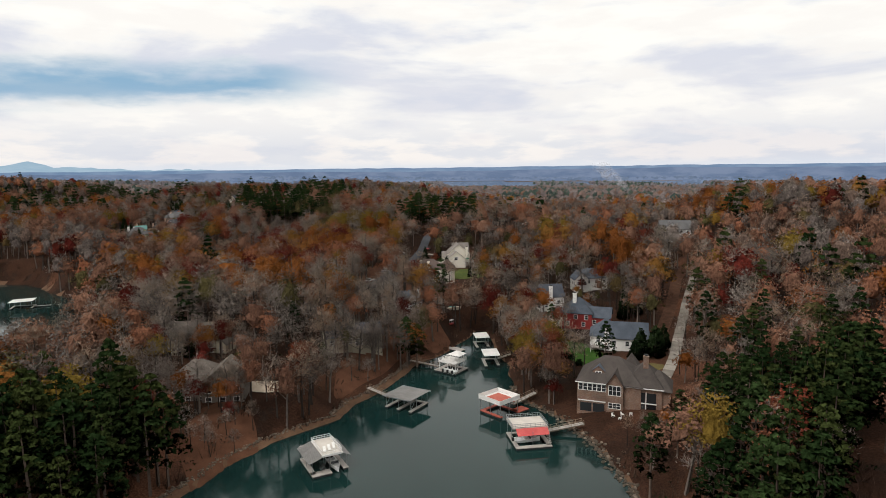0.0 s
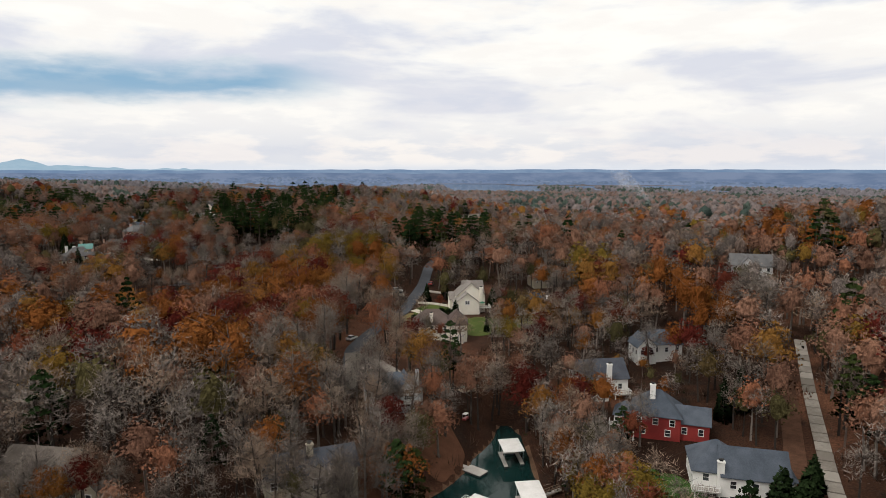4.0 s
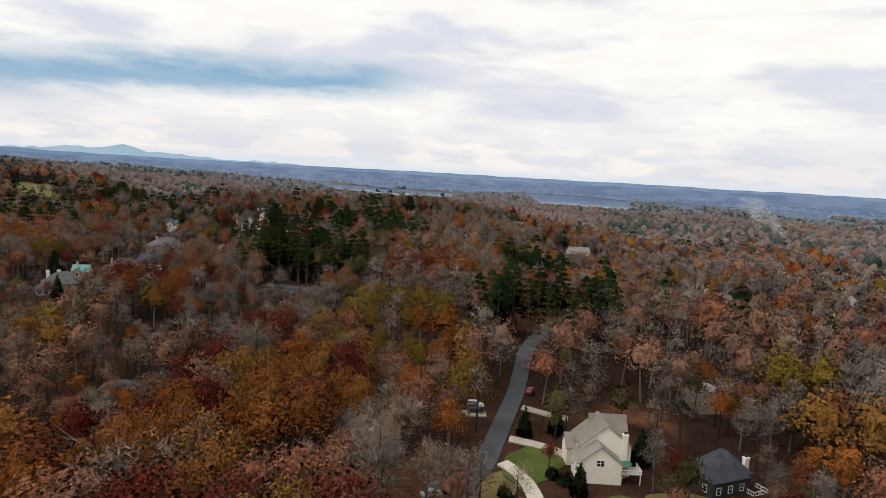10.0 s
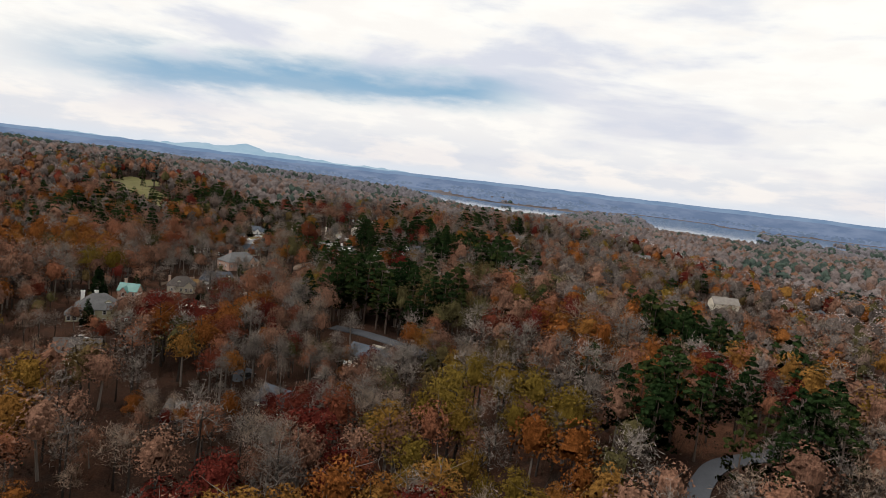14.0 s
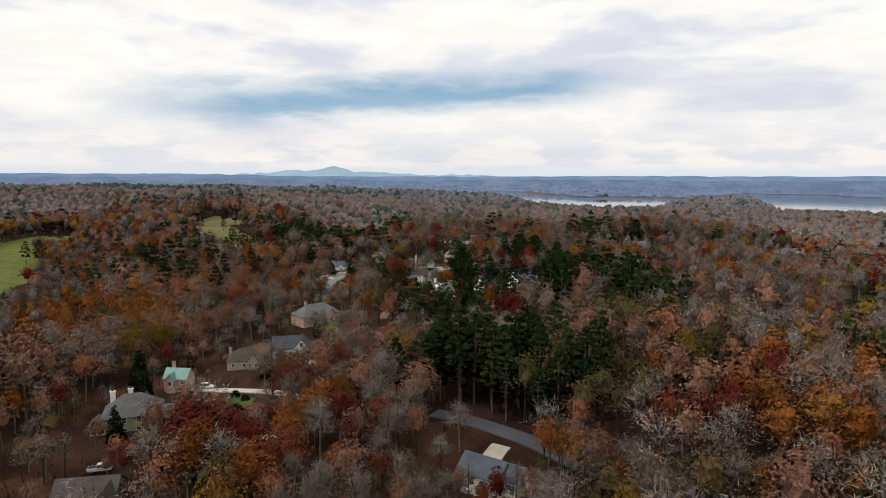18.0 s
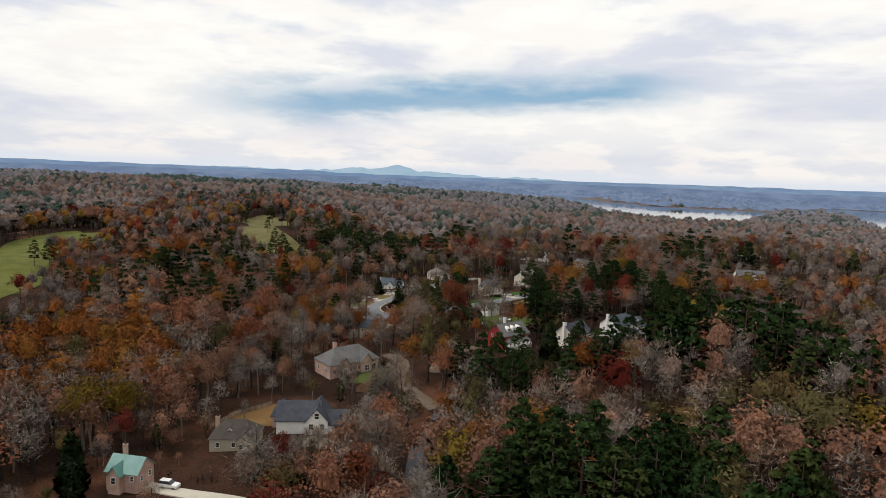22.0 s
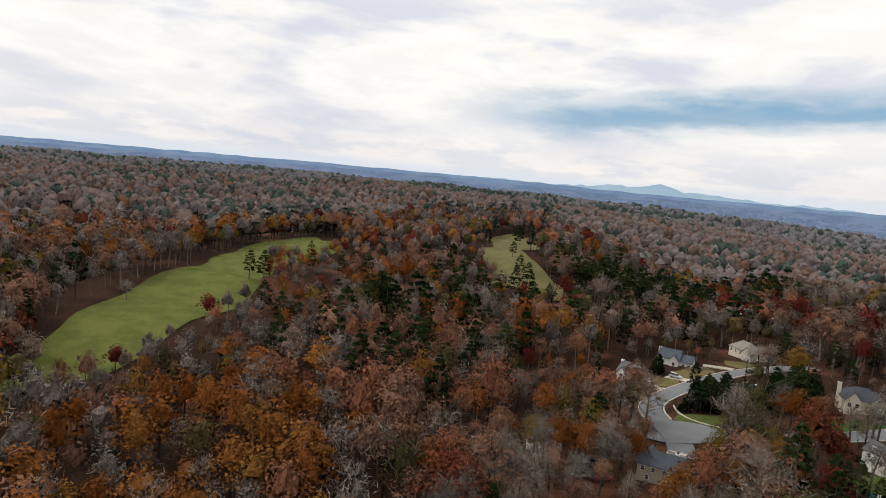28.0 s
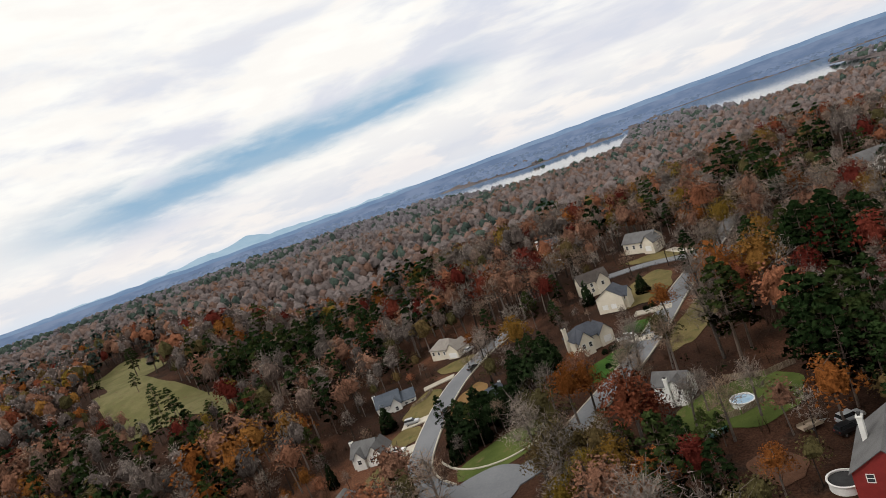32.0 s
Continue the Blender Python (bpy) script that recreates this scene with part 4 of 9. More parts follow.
def house(name, label, x, y, turn, base, blocks, wall, roof, windows=(), chimneys=(), decks=(), dormers=(), doors=(), garage=(), group="lake houses", yard=1.25, size=1.0):
    """A house from blocks (x0, x1, y0, y1, eave height, ridge rise, 'gable' or 'hip', ridge axis[, wall material]) in its own metres."""
    top = new(name)
    base = min(base + (1 - size) * 0.5 * (blocks[0][4] + blocks[0][5]), float(ground(x, y)) + 1.0)
    top.matrix_basis = pose(x, y, base, 0, 0, turn) @ Matrix.Scale(size, 4)
    tagged(top, label, "house", group)
    xs = [b[0] for b in blocks] + [b[1] for b in blocks]
    ys = [b[2] for b in blocks] + [b[3] for b in blocks]
    mx, my = (min(xs) + max(xs)) / 2, (min(ys) + max(ys)) / 2
    c, s = math.cos(radians(turn)), math.sin(radians(turn))
    apron = 0.6 if yard < 1 else 2.2 if group in ("street houses", "valley houses") else 3.0
    YARDS.append((x + (mx * c - my * s) * size, y + (mx * s + my * c) * size - apron, (max(xs) - min(xs)) / 2 * yard * size + apron, (max(ys) - min(ys)) / 2 * yard * size + 1.6 * apron, turn))
    if (group in ("street houses", "valley houses") or name in ("turret_mansion", "charcoal_house", "cream_house", "white_lake_house", "brick_lake_house", "red_house")) and yard > 0.94:
        FRONTS.append(YARDS[-1])
    for n, b in enumerate(blocks):
        x0, x1, y0, y1, h, peak, style, axis = b[:8]
        mat = b[8] if len(b) > 8 else wall
        part("wall", wall_mesh(x0, x1, y0, y1, -5.0, h, mat, axis if style == "gable" else None, peak), top)
        part("roof", roof_mesh(x0, x1, y0, y1, h, peak, style, axis, roof), top)
    for blk, side, z, n, *size in windows:
        row_of_windows(top, *blocks[blk][:4], side, z, n, *(size or (1.1, 1.5)))
    for cx, cy, t, mat in chimneys:
        chimney_part(top, cx, cy, -3.0, t, mat)
    for d in decks:
        deck_parts(top, *d)
    for d in dormers:
        dormer_part(top, *d, wall, roof)
    for dx, dy, dturn in doors:
        dr = part("door", kept("door", lambda: boxes_mesh("door", "wood", [(-0.5, 0.5, -0.06, 0.04, 0.0, 2.1)])), top, pose(dx, dy, 0.15, 0, 0, dturn))
        part("door_handle", kept("knob", lambda: boxes_mesh("door_handle", "steel", [(0.34, 0.42, -0.12, -0.06, 0.98, 1.06)])), dr)
    for dx, dy, dturn, w in garage:
        def make_garage(w=w):
            return boxes_mesh("garage_door", "trim", [(-w / 2, w / 2, -0.05, 0.03, k * 0.56, k * 0.56 + 0.54) for k in range(4)])
        part("garage_door", kept(("garage", w), make_garage), top, pose(dx, dy, 0.05, 0, 0, dturn))
    return top


# ---- houses round the cove ----
h1 = house("brick_lake_house", "large brown brick lake house with dark shingled roof and screened porches", 47.0, 163.2, -21, 2.2,
    [(-10.5, 5.5, -6.5, 7, 8.2, 5.2, "hip", "x"), (-3.0, 1.2, -7.3, 0, 8.0, 3.2, "gable", "y"), (1.2, 10.5, -6.0, 6, 8.0, 4.6, "hip", "x"), (-1, 5, 3, 10, 8.0, 4.8, "hip", "y"), (6.5, 12.5, -5.4, 4, 7.4, 3.6, "hip", "x")],
    "brick", "roof_brown", windows=[(1, "f", 6.6, 1, 2.9, 2.4), (1, "f", 2.6, 1, 2.9, 1.3), (4, "r", 5.5, 2), (0, "l", 6.2, 3), (0, "l", 2.8, 2), (0, "b", 5.5, 3)],
    chimneys=[(6.2, -1.2, 14.8, "brick")], group="houses by the cove")
for i in range(6):
    window_parts(h1, -9.6 + i * 1.18, -6.51, 6.7, 0.95, 1.7, 0)
for zz in (2.2, 5.2):
    for i in range(2):
        part("porch_opening", kept("porch", lambda: boxes_mesh("porch_opening", "glass", [(-1.45, 1.45, -0.03, 0.02, -1.15, 1.15)])), h1, pose(-8.2 + i * 3.3, -6.52, zz - 0.9), "dark screened porch opening") if zz < 5 else None
    for i in range(3):
        part("porch_opening", kept("porch2", lambda: boxes_mesh("porch_opening", "glass", [(-1.15, 1.15, -0.03, 0.02, -1.3, 1.3)])), h1, pose(2.6 + i * 2.7, -6.02, zz), "dark screened porch opening")
        part("porch_post", kept("ppost", lambda: boxes_mesh("porch_post", "trim", [(-0.1, 0.1, -0.16, 0.0, -1.5, 1.5)])), h1, pose(1.3 + i * 2.7, -6.02, zz))
    part("porch_rail", boxes_mesh("porch_rail", "trim", [(1.2, 9.3, -6.2, -6.02, zz - 1.55, zz - 1.3)]), h1)
part("porch_rail", boxes_mesh("porch_rail", "trim", [(-10.2, -3.2, -6.68, -6.5, 2.9, 3.15)]), h1)
dormer_part(h1, -5.4, -4.4, 8.9, 3.0, 1.7, 4.5, "brick", "roof_slate")
part("gutter", boxes_mesh("gutter", "trim", [(-11.0, -3.1, -7.1, -6.95, 7.85, 8.05), (1.3, 11, -6.6, -6.45, 7.6, 7.8)]), h1)

h2 = house("white_lake_house", "white two-storey lake house with slate-blue roof and balcony", 58.8, 208.8, -15, 2.9,
    [(-9, 1, -5.5, 6, 7.6, 4.4, "hip", "x"), (-3.5, 9, -6.5, 3.5, 7.4, 4.2, "gable", "x"), (4, 11, -3, 5, 6.4, 3.4, "hip", "x")],
    "white", "roof_slate", windows=[(0, "l", 6.0, 4, 1.0, 1.5), (0, "l", 2.6, 4, 1.0, 1.5), (0, "f", 6.2, 2), (1, "f", 5.6, 3), (1, "f", 2.4, 3), (1, "r", 5.2, 2), (0, "b", 5.2, 3)],
    chimneys=[(-3.8, -6.0, 10.2, "white")], decks=[(-9, -4, -8.2, -5.5, 4.3, -2.0), (-9, -3.6, -9.2, -5.5, 1.2, -2.0)], group="houses by the cove")
h3 = house("red_house", "barn-red house with slate-blue hip roof and white chimney", 51.5, 233.5, -20, 6.8,
    [(-7, 4.5, -5, 5.5, 6.0, 4.6, "hip", "x"), (3.5, 11, -4, 3.2, 4.6, 3.0, "gable", "x"), (-11, -6, -4.2, 2, 4.8, 2.4, "hip", "x", "white")],
    "barn_red", "roof_slate", windows=[(0, "f", 4.4, 3), (0, "f", 1.8, 2), (1, "f", 2.6, 2), (2, "f", 3.0, 4, 0.9, 1.9), (2, "l", 3.0, 3, 0.9, 1.9)],
    chimneys=[(-2.2, -1.5, 12.6, "white")], decks=[(-12, -6, -7, -4.2, 2.8, -4.0)], group="houses by the cove")
for i in range(3):
    part("skylight", kept("skylight", lambda: boxes_mesh("skylight", "glass", [(-0.3, 0.3, -0.7, 0.7, 0, 0.1)])), h3, pose(-9.2 + i * 0.95, -2.9, 6.05, 38, 0, 0))
house("white_chimney_house", "white house with dark charcoal roof and broad white chimney", 41.5, 257.5, 8, 8.6,
    [(-7, 7, -4.5, 5, 5.4, 4.2, "gable", "x"), (-6, 0, -8, -4.5, 4.8, 3.2, "gable", "y")], "white", "roof_dark",
    windows=[(1, "f", 2.6, 2), (0, "f", 3.0, 3), (0, "r", 3.0, 2)], chimneys=[(1.2, -5.0, 9.8, "white")], decks=[(1.8, 6.5, -8, -4.5, 1.8, -3.0)], group="houses by the cove", yard=0.97)
house("white_hip_house", "white house with slate-blue hip roof among orange trees", 65.5, 279.5, 5, 12.0,
    [(-8, 7, -5, 5, 6.0, 3.8, "hip", "x"), (-9.5, -3, -6.5, 2, 5.6, 3.4, "gable", "y")], "white", "roof_slate",
    windows=[(0, "f", 4.0, 4), (1, "l", 3.4, 3), (1, "f", 3.6, 2)], group="houses by the cove", yard=1.15, size=0.9)
h4 = house("grey_gable_house", "pale grey lake house with blue-grey roof and tall arched gable windows", -15.5, 243.5, 14, 9.0,
    [(-12, 6.5, -4.5, 6.5, 7.6, 4.8, "hip", "x"), (0.5, 7.8, -6.6, 4, 7.8, 4.6, "gable", "y"), (-6.5, -1.8, -6.0, 2, 7.0, 3.0, "gable", "y"), (4, 11, -1.5, 6, 6.6, 3.6, "hip", "x")],
    "grey_wall", "roof_slate", windows=[(1, "f", 6.6, 1, 3.4, 1.7), (1, "f", 4.2, 1, 3.4, 1.6), (2, "f", 6.2, 1, 2.4, 1.6), (2, "f", 4.0, 1, 2.4, 1.4), (0, "f", 5.6, 8, 0.95, 1.9), (1, "f", 1.4, 3), (0, "f", 1.6, 6), (3, "f", 4.4, 2)],
    chimneys=[(8.6, -1.2, 13.6, "grey_wall")], decks=[(-10.5, 8.5, -10.2, -6.0, 2.9, -3.5)], group="houses by the cove", size=0.66, yard=0.85)
house("tan_ranch_house", "low tan ranch house with dark roof and twin chimney", -30.0, 203.5, 22, 9.4,
    [(-9, 9, -4, 4, 4.4, 2.8, "gable", "x"), (-1.2, 3.0, -5.2, 0, 4.4, 2.2, "gable", "y")], "tan", "roof_dark",
    windows=[(0, "f", 2.6, 6, 1.2, 1.5), (0, "r", 2.4, 2), (1, "f", 2.4, 1, 2.0, 2.0)], chimneys=[(0.0, -1.0, 9.0, "tan")], group="houses by the cove", yard=0.85)
house("taupe_house", "taupe house with weathered roof and steep white-trimmed gable", -79.5, 200, -8, 6.8,
    [(-9, 6, -5, 6, 5.4, 5.0, "gable", "x"), (-7, 0, -7.5, 0, 5.0, 4.2, "gable", "y"), (5, 11.5, -3.5, 3.5, 4.6, 3.2, "gable", "y")], "tan", "roof_weathered",
    windows=[(1, "f", 3.0, 2, 1.4, 1.7), (0, "f", 3.2, 4), (2, "f", 2.6, 2), (1, "f", 6.4, 1)], group="houses by the cove", yard=0.85)
house("grey_shore_house", "grey lake house with weathered brown roof behind bare trees", -61.5, 163, 5, 5.2,
    [(-9.5, 3, -5, 6, 6.8, 4.0, "hip", "x"), (-1, 9.5, -6.5, 4, 6.6, 4.2, "gable", "y")], "weathered_wall", "roof_weathered",
    windows=[(1, "f", 4.8, 3, 1.4, 1.8), (1, "f", 1.8, 3, 1.4, 1.8), (0, "f", 4.6, 4), (0, "f", 1.8, 4)], group="houses by the cove", yard=0.85)
h8 = house("cream_house", "tall cream stucco house with weathered grey gables and raised deck", 7.6, 341, 9, 13.0,
    [(-6, 7, -3.5, 6, 8.0, 5.6, "gable", "y"), (-7.6, 3.4, -8.2, -1.5, 5.6, 4.2, "gable", "y"), (-8.5, 0, 0.5, 6, 5.8, 2.8, "gable", "x"), (-2, 7.4, 1, 9, 7.6, 5.8, "gable", "x")],
    "stucco", "roof_pale", windows=[(1, "f", 5.6, 1, 1.8, 1.5), (0, "r", 6.0, 2), (0, "r", 2.8, 2), (1, "l", 3.4, 2), (3, "r", 5.6, 2)],
    chimneys=[(5.0, -4.0, 11.8, "stucco")], decks=[(3.4, 8.6, -8.0, -3.6, 3.0, -3.0)], group="houses on the hill road", size=0.9)
h9 = house("turret_mansion", "cream mansion with plum-brown hip roofs and round bay tower", -3.6, 301, 0, 12.0,
    [(-11, 4, -5, 6, 7.0, 4.6, "hip", "x"), (2, 10, -5.5, 5, 7.4, 4.2, "hip", "y"), (-11, -5.5, -7.5, 1, 6.6, 3.6, "hip", "y")],
    "stucco", "roof_plum", windows=[(0, "f", 5.4, 3), (0, "f", 2.4, 3), (1, "r", 5.4, 3), (1, "r", 2.4, 3), (2, "f", 2.4, 3, 0.9, 1.8)], chimneys=[(-3.8, -4.2, 11.2, "stucco")], group="houses on the hill road", yard=1.2, size=0.9)
bm = bmesh.new()
bmesh.ops.create_cone(bm, cap_ends=True, segments=8, radius1=3.1, radius2=3.1, depth=12.5, matrix=pose(6, -6, 1.2))
part("bay_tower", finish(bm, "bay_tower", "stucco"), h9)
bm = bmesh.new()
bmesh.ops.create_cone(bm, cap_ends=True, segments=8, radius1=3.7, radius2=0.05, depth=4.4, matrix=pose(6, -6, 9.6))
part("tower_roof", finish(bm, "tower_roof", "roof_plum"), h9)
for a in (-45, 0, 45):
    for zz in (0.0, 2.9, 5.8):
        window_parts(h9, 6 + math.sin(radians(a)) * 2.88, -6 - math.cos(radians(a)) * 2.88, zz, 1.2, 1.7, a)
house("charcoal_house", "charcoal house with dark hip roof and white corner posts", 34.6, 340.5, 31, 12.4,
    [(-6.5, 4, -4.5, 4.5, 4.9, 3.6, "hip", "x"), (-1, 6.5, -3, 6, 4.8, 3.8, "hip", "y")], "navy", "roof_dark",
    windows=[(0, "f", 2.6, 3), (1, "r", 2.6, 2), (0, "l", 2.6, 2)], chimneys=[(6.9, -1.0, 7.6, "trim")], decks=[(4.2, 8.6, -6.2, -3.0, 0.9, -3.0)], group="houses on the hill road", yard=1.2)
house("far_white_house", "white house with pale grey roof deep in the woods", 75, 522, 0, 21.0,
    [(-9, 7, -4, 5, 5.0, 3.2, "gable", "x"), (-2, 4, -6, 0, 4.8, 3.0, "gable", "y")], "white", "roof_grey", windows=[(0, "f", 2.8, 5), (1, "f", 2.8, 2), (1, "f", 5.6, 1)], group="houses on the hill road", yard=1.5)
house("pale_roof_house", "house with broad weathered roof among bare trees", 44, 386, 20, 16.0,
    [(-7, 7, -5, 5, 5.0, 4.2, "gable", "y")], "tan", "roof_pale", windows=[(0, "f", 2.8, 3)], group="houses on the hill road", size=0.7, yard=0.55)
house("hill_grey_house", "grey two-storey house high among bare trees", 128, 350, -15, 27.0,
    [(-8, 8, -5, 5, 6.0, 4.2, "gable", "x"), (-5, 1, -7, 0, 6.0, 3.6, "gable", "y")], "grey_wall", "roof_grey", windows=[(0, "f", 4.4, 5), (0, "f", 1.6, 5), (1, "f", 4.2, 2)], group="houses on the hill road", yard=0.95)

# ---- houses of the valley ----
g1 = house("sage_house", "large sage-green house with grey hip roof and tall chimneys", -217.0, 452.5, 45, 15.8,
    [(-8, 7, -5.5, 6, 6.4, 4.6, "hip", "x"), (4.5, 10, -6.5, 0.5, 4.6, 3.2, "gable", "x", "barn_red"), (-11, -7, -6, 0, 4.6, 2.0, "hip", "y")],
    "sage", "roof_grey", windows=[(0, "f", 5.2, 4), (0, "f", 2.2, 4), (1, "f", 2.4, 2), (2, "f", 3.2, 2), (2, "f", 0.8, 2)], chimneys=[(-6.0, 3.0, 11.6, "white"), (-1.5, 5.0, 11.2, "white")],
    dormers=[(2.6, -3.4, 7.2, 2.4, 1.4, 4.0)], group="valley houses")
house("teal_roof_house", "brick cottage with teal metal roof and tan chimney", -227.5, 478.5, 20, 18.4,
    [(-5.5, 5, -4, 4, 4.9, 3.6, "gable", "x"), (-3.5, 0.5, -6, 0, 4.7, 2.6, "gable", "y")], "pink_brick", "roof_teal",
    windows=[(1, "f", 3.0, 1, 1.4, 2.0), (0, "f", 3.2, 3), (0, "r", 2.8, 2)], chimneys=[(-4.0, 3.0, 10.6, "chimney_brick")], group="valley houses", size=0.74)
l1 = house("white_garage_house", "white house with long charcoal roof and garage wing", -215.5, 526, 35, 18.6,
    [(-9.5, 2, -4.5, 5, 4.6, 3.8, "gable", "x"), (-1.5, 4.5, -5.2, 5.5, 4.6, 3.4, "gable", "y"), (1, 10, -4.2, 3.2, 3.4, 2.8, "gable", "x"), (-11.5, -7, 0, 7, 4.4, 3.0, "hip", "y", "pink_brick")],
    "white", "roof_dark", windows=[(1, "f", 3.0, 2), (1, "f", 6.0, 1), (2, "r", 2.0, 1), (3, "l", 2.4, 2)], garage=[(4.0, -4.21, 0, 2.7), (7.4, -4.21, 0, 2.7)], group="valley houses")
house("brown_roof_house", "stone house with broad taupe roof and small dormer", -224.5, 507, 36, 17.8,
    [(-8, 7, -5, 5, 4.4, 4.4, "hip", "x"), (1, 6, -6.5, 0, 4.2, 3.0, "gable", "y")], "tan", "roof_brown", windows=[(1, "f", 2.2, 2), (0, "f", 2.2, 3)],
    chimneys=[(-7.4, 3.5, 8.6, "chimney_brick")], dormers=[(-2.0, -3.2, 5.4, 1.8, 1.2, 3.0)], group="valley houses", size=0.8)
b1 = house("rose_brick_house", "rose brick house with broad grey hip roof and twin entrance gables", -237, 568, 69, 21.0,
    [(-11, 10, -6, 6, 5.0, 4.6, "hip", "x"), (-7.5, -3.5, -7.6, 0, 4.8, 2.6, "gable", "y"), (1.5, 6.0, -7.8, 0, 5.0, 3.0, "gable", "y")],
    "pink_brick", "roof_grey", windows=[(1, "f", 2.4, 1, 1.6, 2.0), (2, "f", 2.4, 1, 1.8, 2.2), (0, "f", 2.4, 6), (0, "l", 2.4, 2), (0, "l", -1.2, 2)],
    chimneys=[(-3.0, 5.4, 10.2, "pink_brick")], doors=[(-1.0, -6.03, 0)], group="valley houses", size=0.92)
r1 = house("red_dormer_house", "barn-red house with grey roof and three white dormers", -196, 614.5, 68, 27.4,
    [(-8, 8, -5, 6, 5.6, 4.6, "gable", "x"), (-7, 7, -7, -4, 3.0, 1.4, "hip", "x", "white")], "barn_red", "roof_grey",
    windows=[(1, "f", 1.6, 5), (0, "l", 4.6, 2), (0, "l", 1.8, 1, 1.6, 2.0)], chimneys=[(0.5, 4.0, 12.2, "white")], decks=[(-7, 7, -8.4, -7.0, 0.9, -3.0)], group="valley houses", size=0.8)
for i in range(3):
    dormer_part(r1, -3.6 + i * 3.3, -3.4, 7.2, 2.0, 1.3, 3.4, "white", "white_tin")
house("white_gable_house", "white gabled house with dark roof and white chimney", -175, 628, 75, 28.2,
    [(-6, 6, -4, 4.5, 5.0, 3.8, "gable", "x")], "cream", "roof_dark", windows=[(0, "f", 3.4, 3), (0, "l", 3.2, 2)], chimneys=[(-6.4, 0.0, 9.8, "white")], group="valley houses")
house("white_porch_house", "white two-storey house with slate roof, porch and dormers", -162.5, 648, 70, 31.0,
    [(-9, 6, -4.5, 5, 5.8, 4.0, "gable", "x"), (5, 13, -6, 3, 4.4, 3.4, "gable", "x"), (-6, 5, -6.4, -4, 2.8, 1.2, "hip", "x")], "white", "roof_slate",
    windows=[(0, "f", 4.6, 4), (2, "f", 1.4, 4), (1, "f", 2.4, 3), (0, "l", 3.6, 2)], chimneys=[(-9.5, 0.5, 11.0, "white")], dormers=[(9, -3.6, 5.4, 2.0, 1.3, 3.0)], group="valley houses", size=0.85)
house("white_low_house", "low white house with grey roof among pines", -130.5, 707, 70, 30.4,
    [(-8, 6, -4.5, 4.5, 4.2, 3.2, "gable", "x")], "white", "roof_grey", windows=[(0, "f", 2.4, 4), (0, "l", 2.4, 2)], group="valley houses")
house("brown_low_house", "low red-brown house with carport and pale drive", -102, 722, 60, 31.0,
    [(-9, 9, -4.5, 4.5, 3.6, 2.6, "hip", "x")], "brick", "roof_brown", windows=[(0, "f", 2.0, 5)], group="valley houses")
house("pink_house", "pale pink house with blue-grey roof behind bare trees", -109.5, 459, -10, 18.6,
    [(-7, 3.5, -4, 4, 4.2, 3.0, "gable", "x"), (2.5, 8, -3, 4.5, 4.0, 2.8, "gable", "x")], "cream", "roof_slate", windows=[(0, "f", 2.6, 4), (0, "f", -0.8, 3), (1, "f", 2.4, 2)], decks=[(-6.5, 3, -6.4, -4.0, 0.9, -3.5)], group="valley houses", yard=0.95)
house("blue_roof_house", "house with dark blue roof by the asphalt court", -118, 419, -10, 13.0,
    [(-7, 6, -4.5, 4.5, 4.4, 3.4, "gable", "x"), (1, 5, -6.4, 0, 4.2, 2.6, "gable", "y")], "tan", "roof_dark", windows=[(0, "f", 2.4, 3), (1, "f", 2.4, 1)], group="valley houses", yard=0.95)
house("grey_cabin", "small grey cabin with weathered roof in the hollow", -136, 402, 5, 11.0,
    [(-6, 6, -4, 4, 4.0, 3.2, "gable", "x")], "grey_wall", "roof_grey", windows=[(0, "f", 2.2, 4)], chimneys=[(3.5, -1.0, 8.0, "grey_wall")], group="valley houses", yard=0.95)
house("dark_hollow_house", "dark-roofed house half hidden by red trees", -121, 352, 15, 11.0,
    [(-7, 6, -4.5, 4.5, 4.4, 3.4, "hip", "x")], "tan", "roof_dark", windows=[(0, "f", 2.4, 4), (0, "r", 2.4, 2)], group="valley houses", yard=0.95)
house("pale_hollow_house", "house with weathered pale roof half hidden by trees", -192, 420, 35, 14.0,
    [(-7, 6, -4.5, 4.5, 4.2, 3.2, "gable", "x"), (2, 7, -7, 0, 4.0, 2.8, "gable", "y")], "tan", "roof_brown", windows=[(0, "f", 2.2, 4), (1, "f", 2.2, 2)], group="valley houses", yard=0.95)

# ---- houses of the residential streets ----
w1 = house("cream_bungalow", "cream bungalow with navy shingled roof and double gable", -245.5, 699.5, 30, 30.2,
    [(-7, 6, -4.5, 4.5, 4.0, 3.4, "hip", "x"), (-6, -1.2, -6.5, 0, 3.8, 3.0, "gable", "y"), (2, 7, -5.5, 2, 3.6, 2.8, "gable", "y")], "cream", "roof_dark",
    windows=[(1, "f", 2.0, 2), (1, "l", 2.0, 2), (0, "f", 2.0, 2)], chimneys=[(-7.4, 0.5, 8.2, "cream")], garage=[(4.5, -5.51, 0, 2.7)], group="street houses", size=0.86)
house("wide_cream_house", "cream two-storey house with navy roof and garage end", -237.5, 725.5, -18, 31.0,
    [(-6.5, 6.5, -5, 5, 5.4, 4.4, "gable", "y"), (2, 8, -3, 4, 5.0, 3.4, "gable", "x")], "cream", "roof_dark", windows=[(1, "f", 3.6, 2), (0, "r", 3.4, 2)], garage=[(-2.8, -5.01, 0, 2.7), (1.4, -5.01, 0, 2.7)], group="street houses", size=0.7)
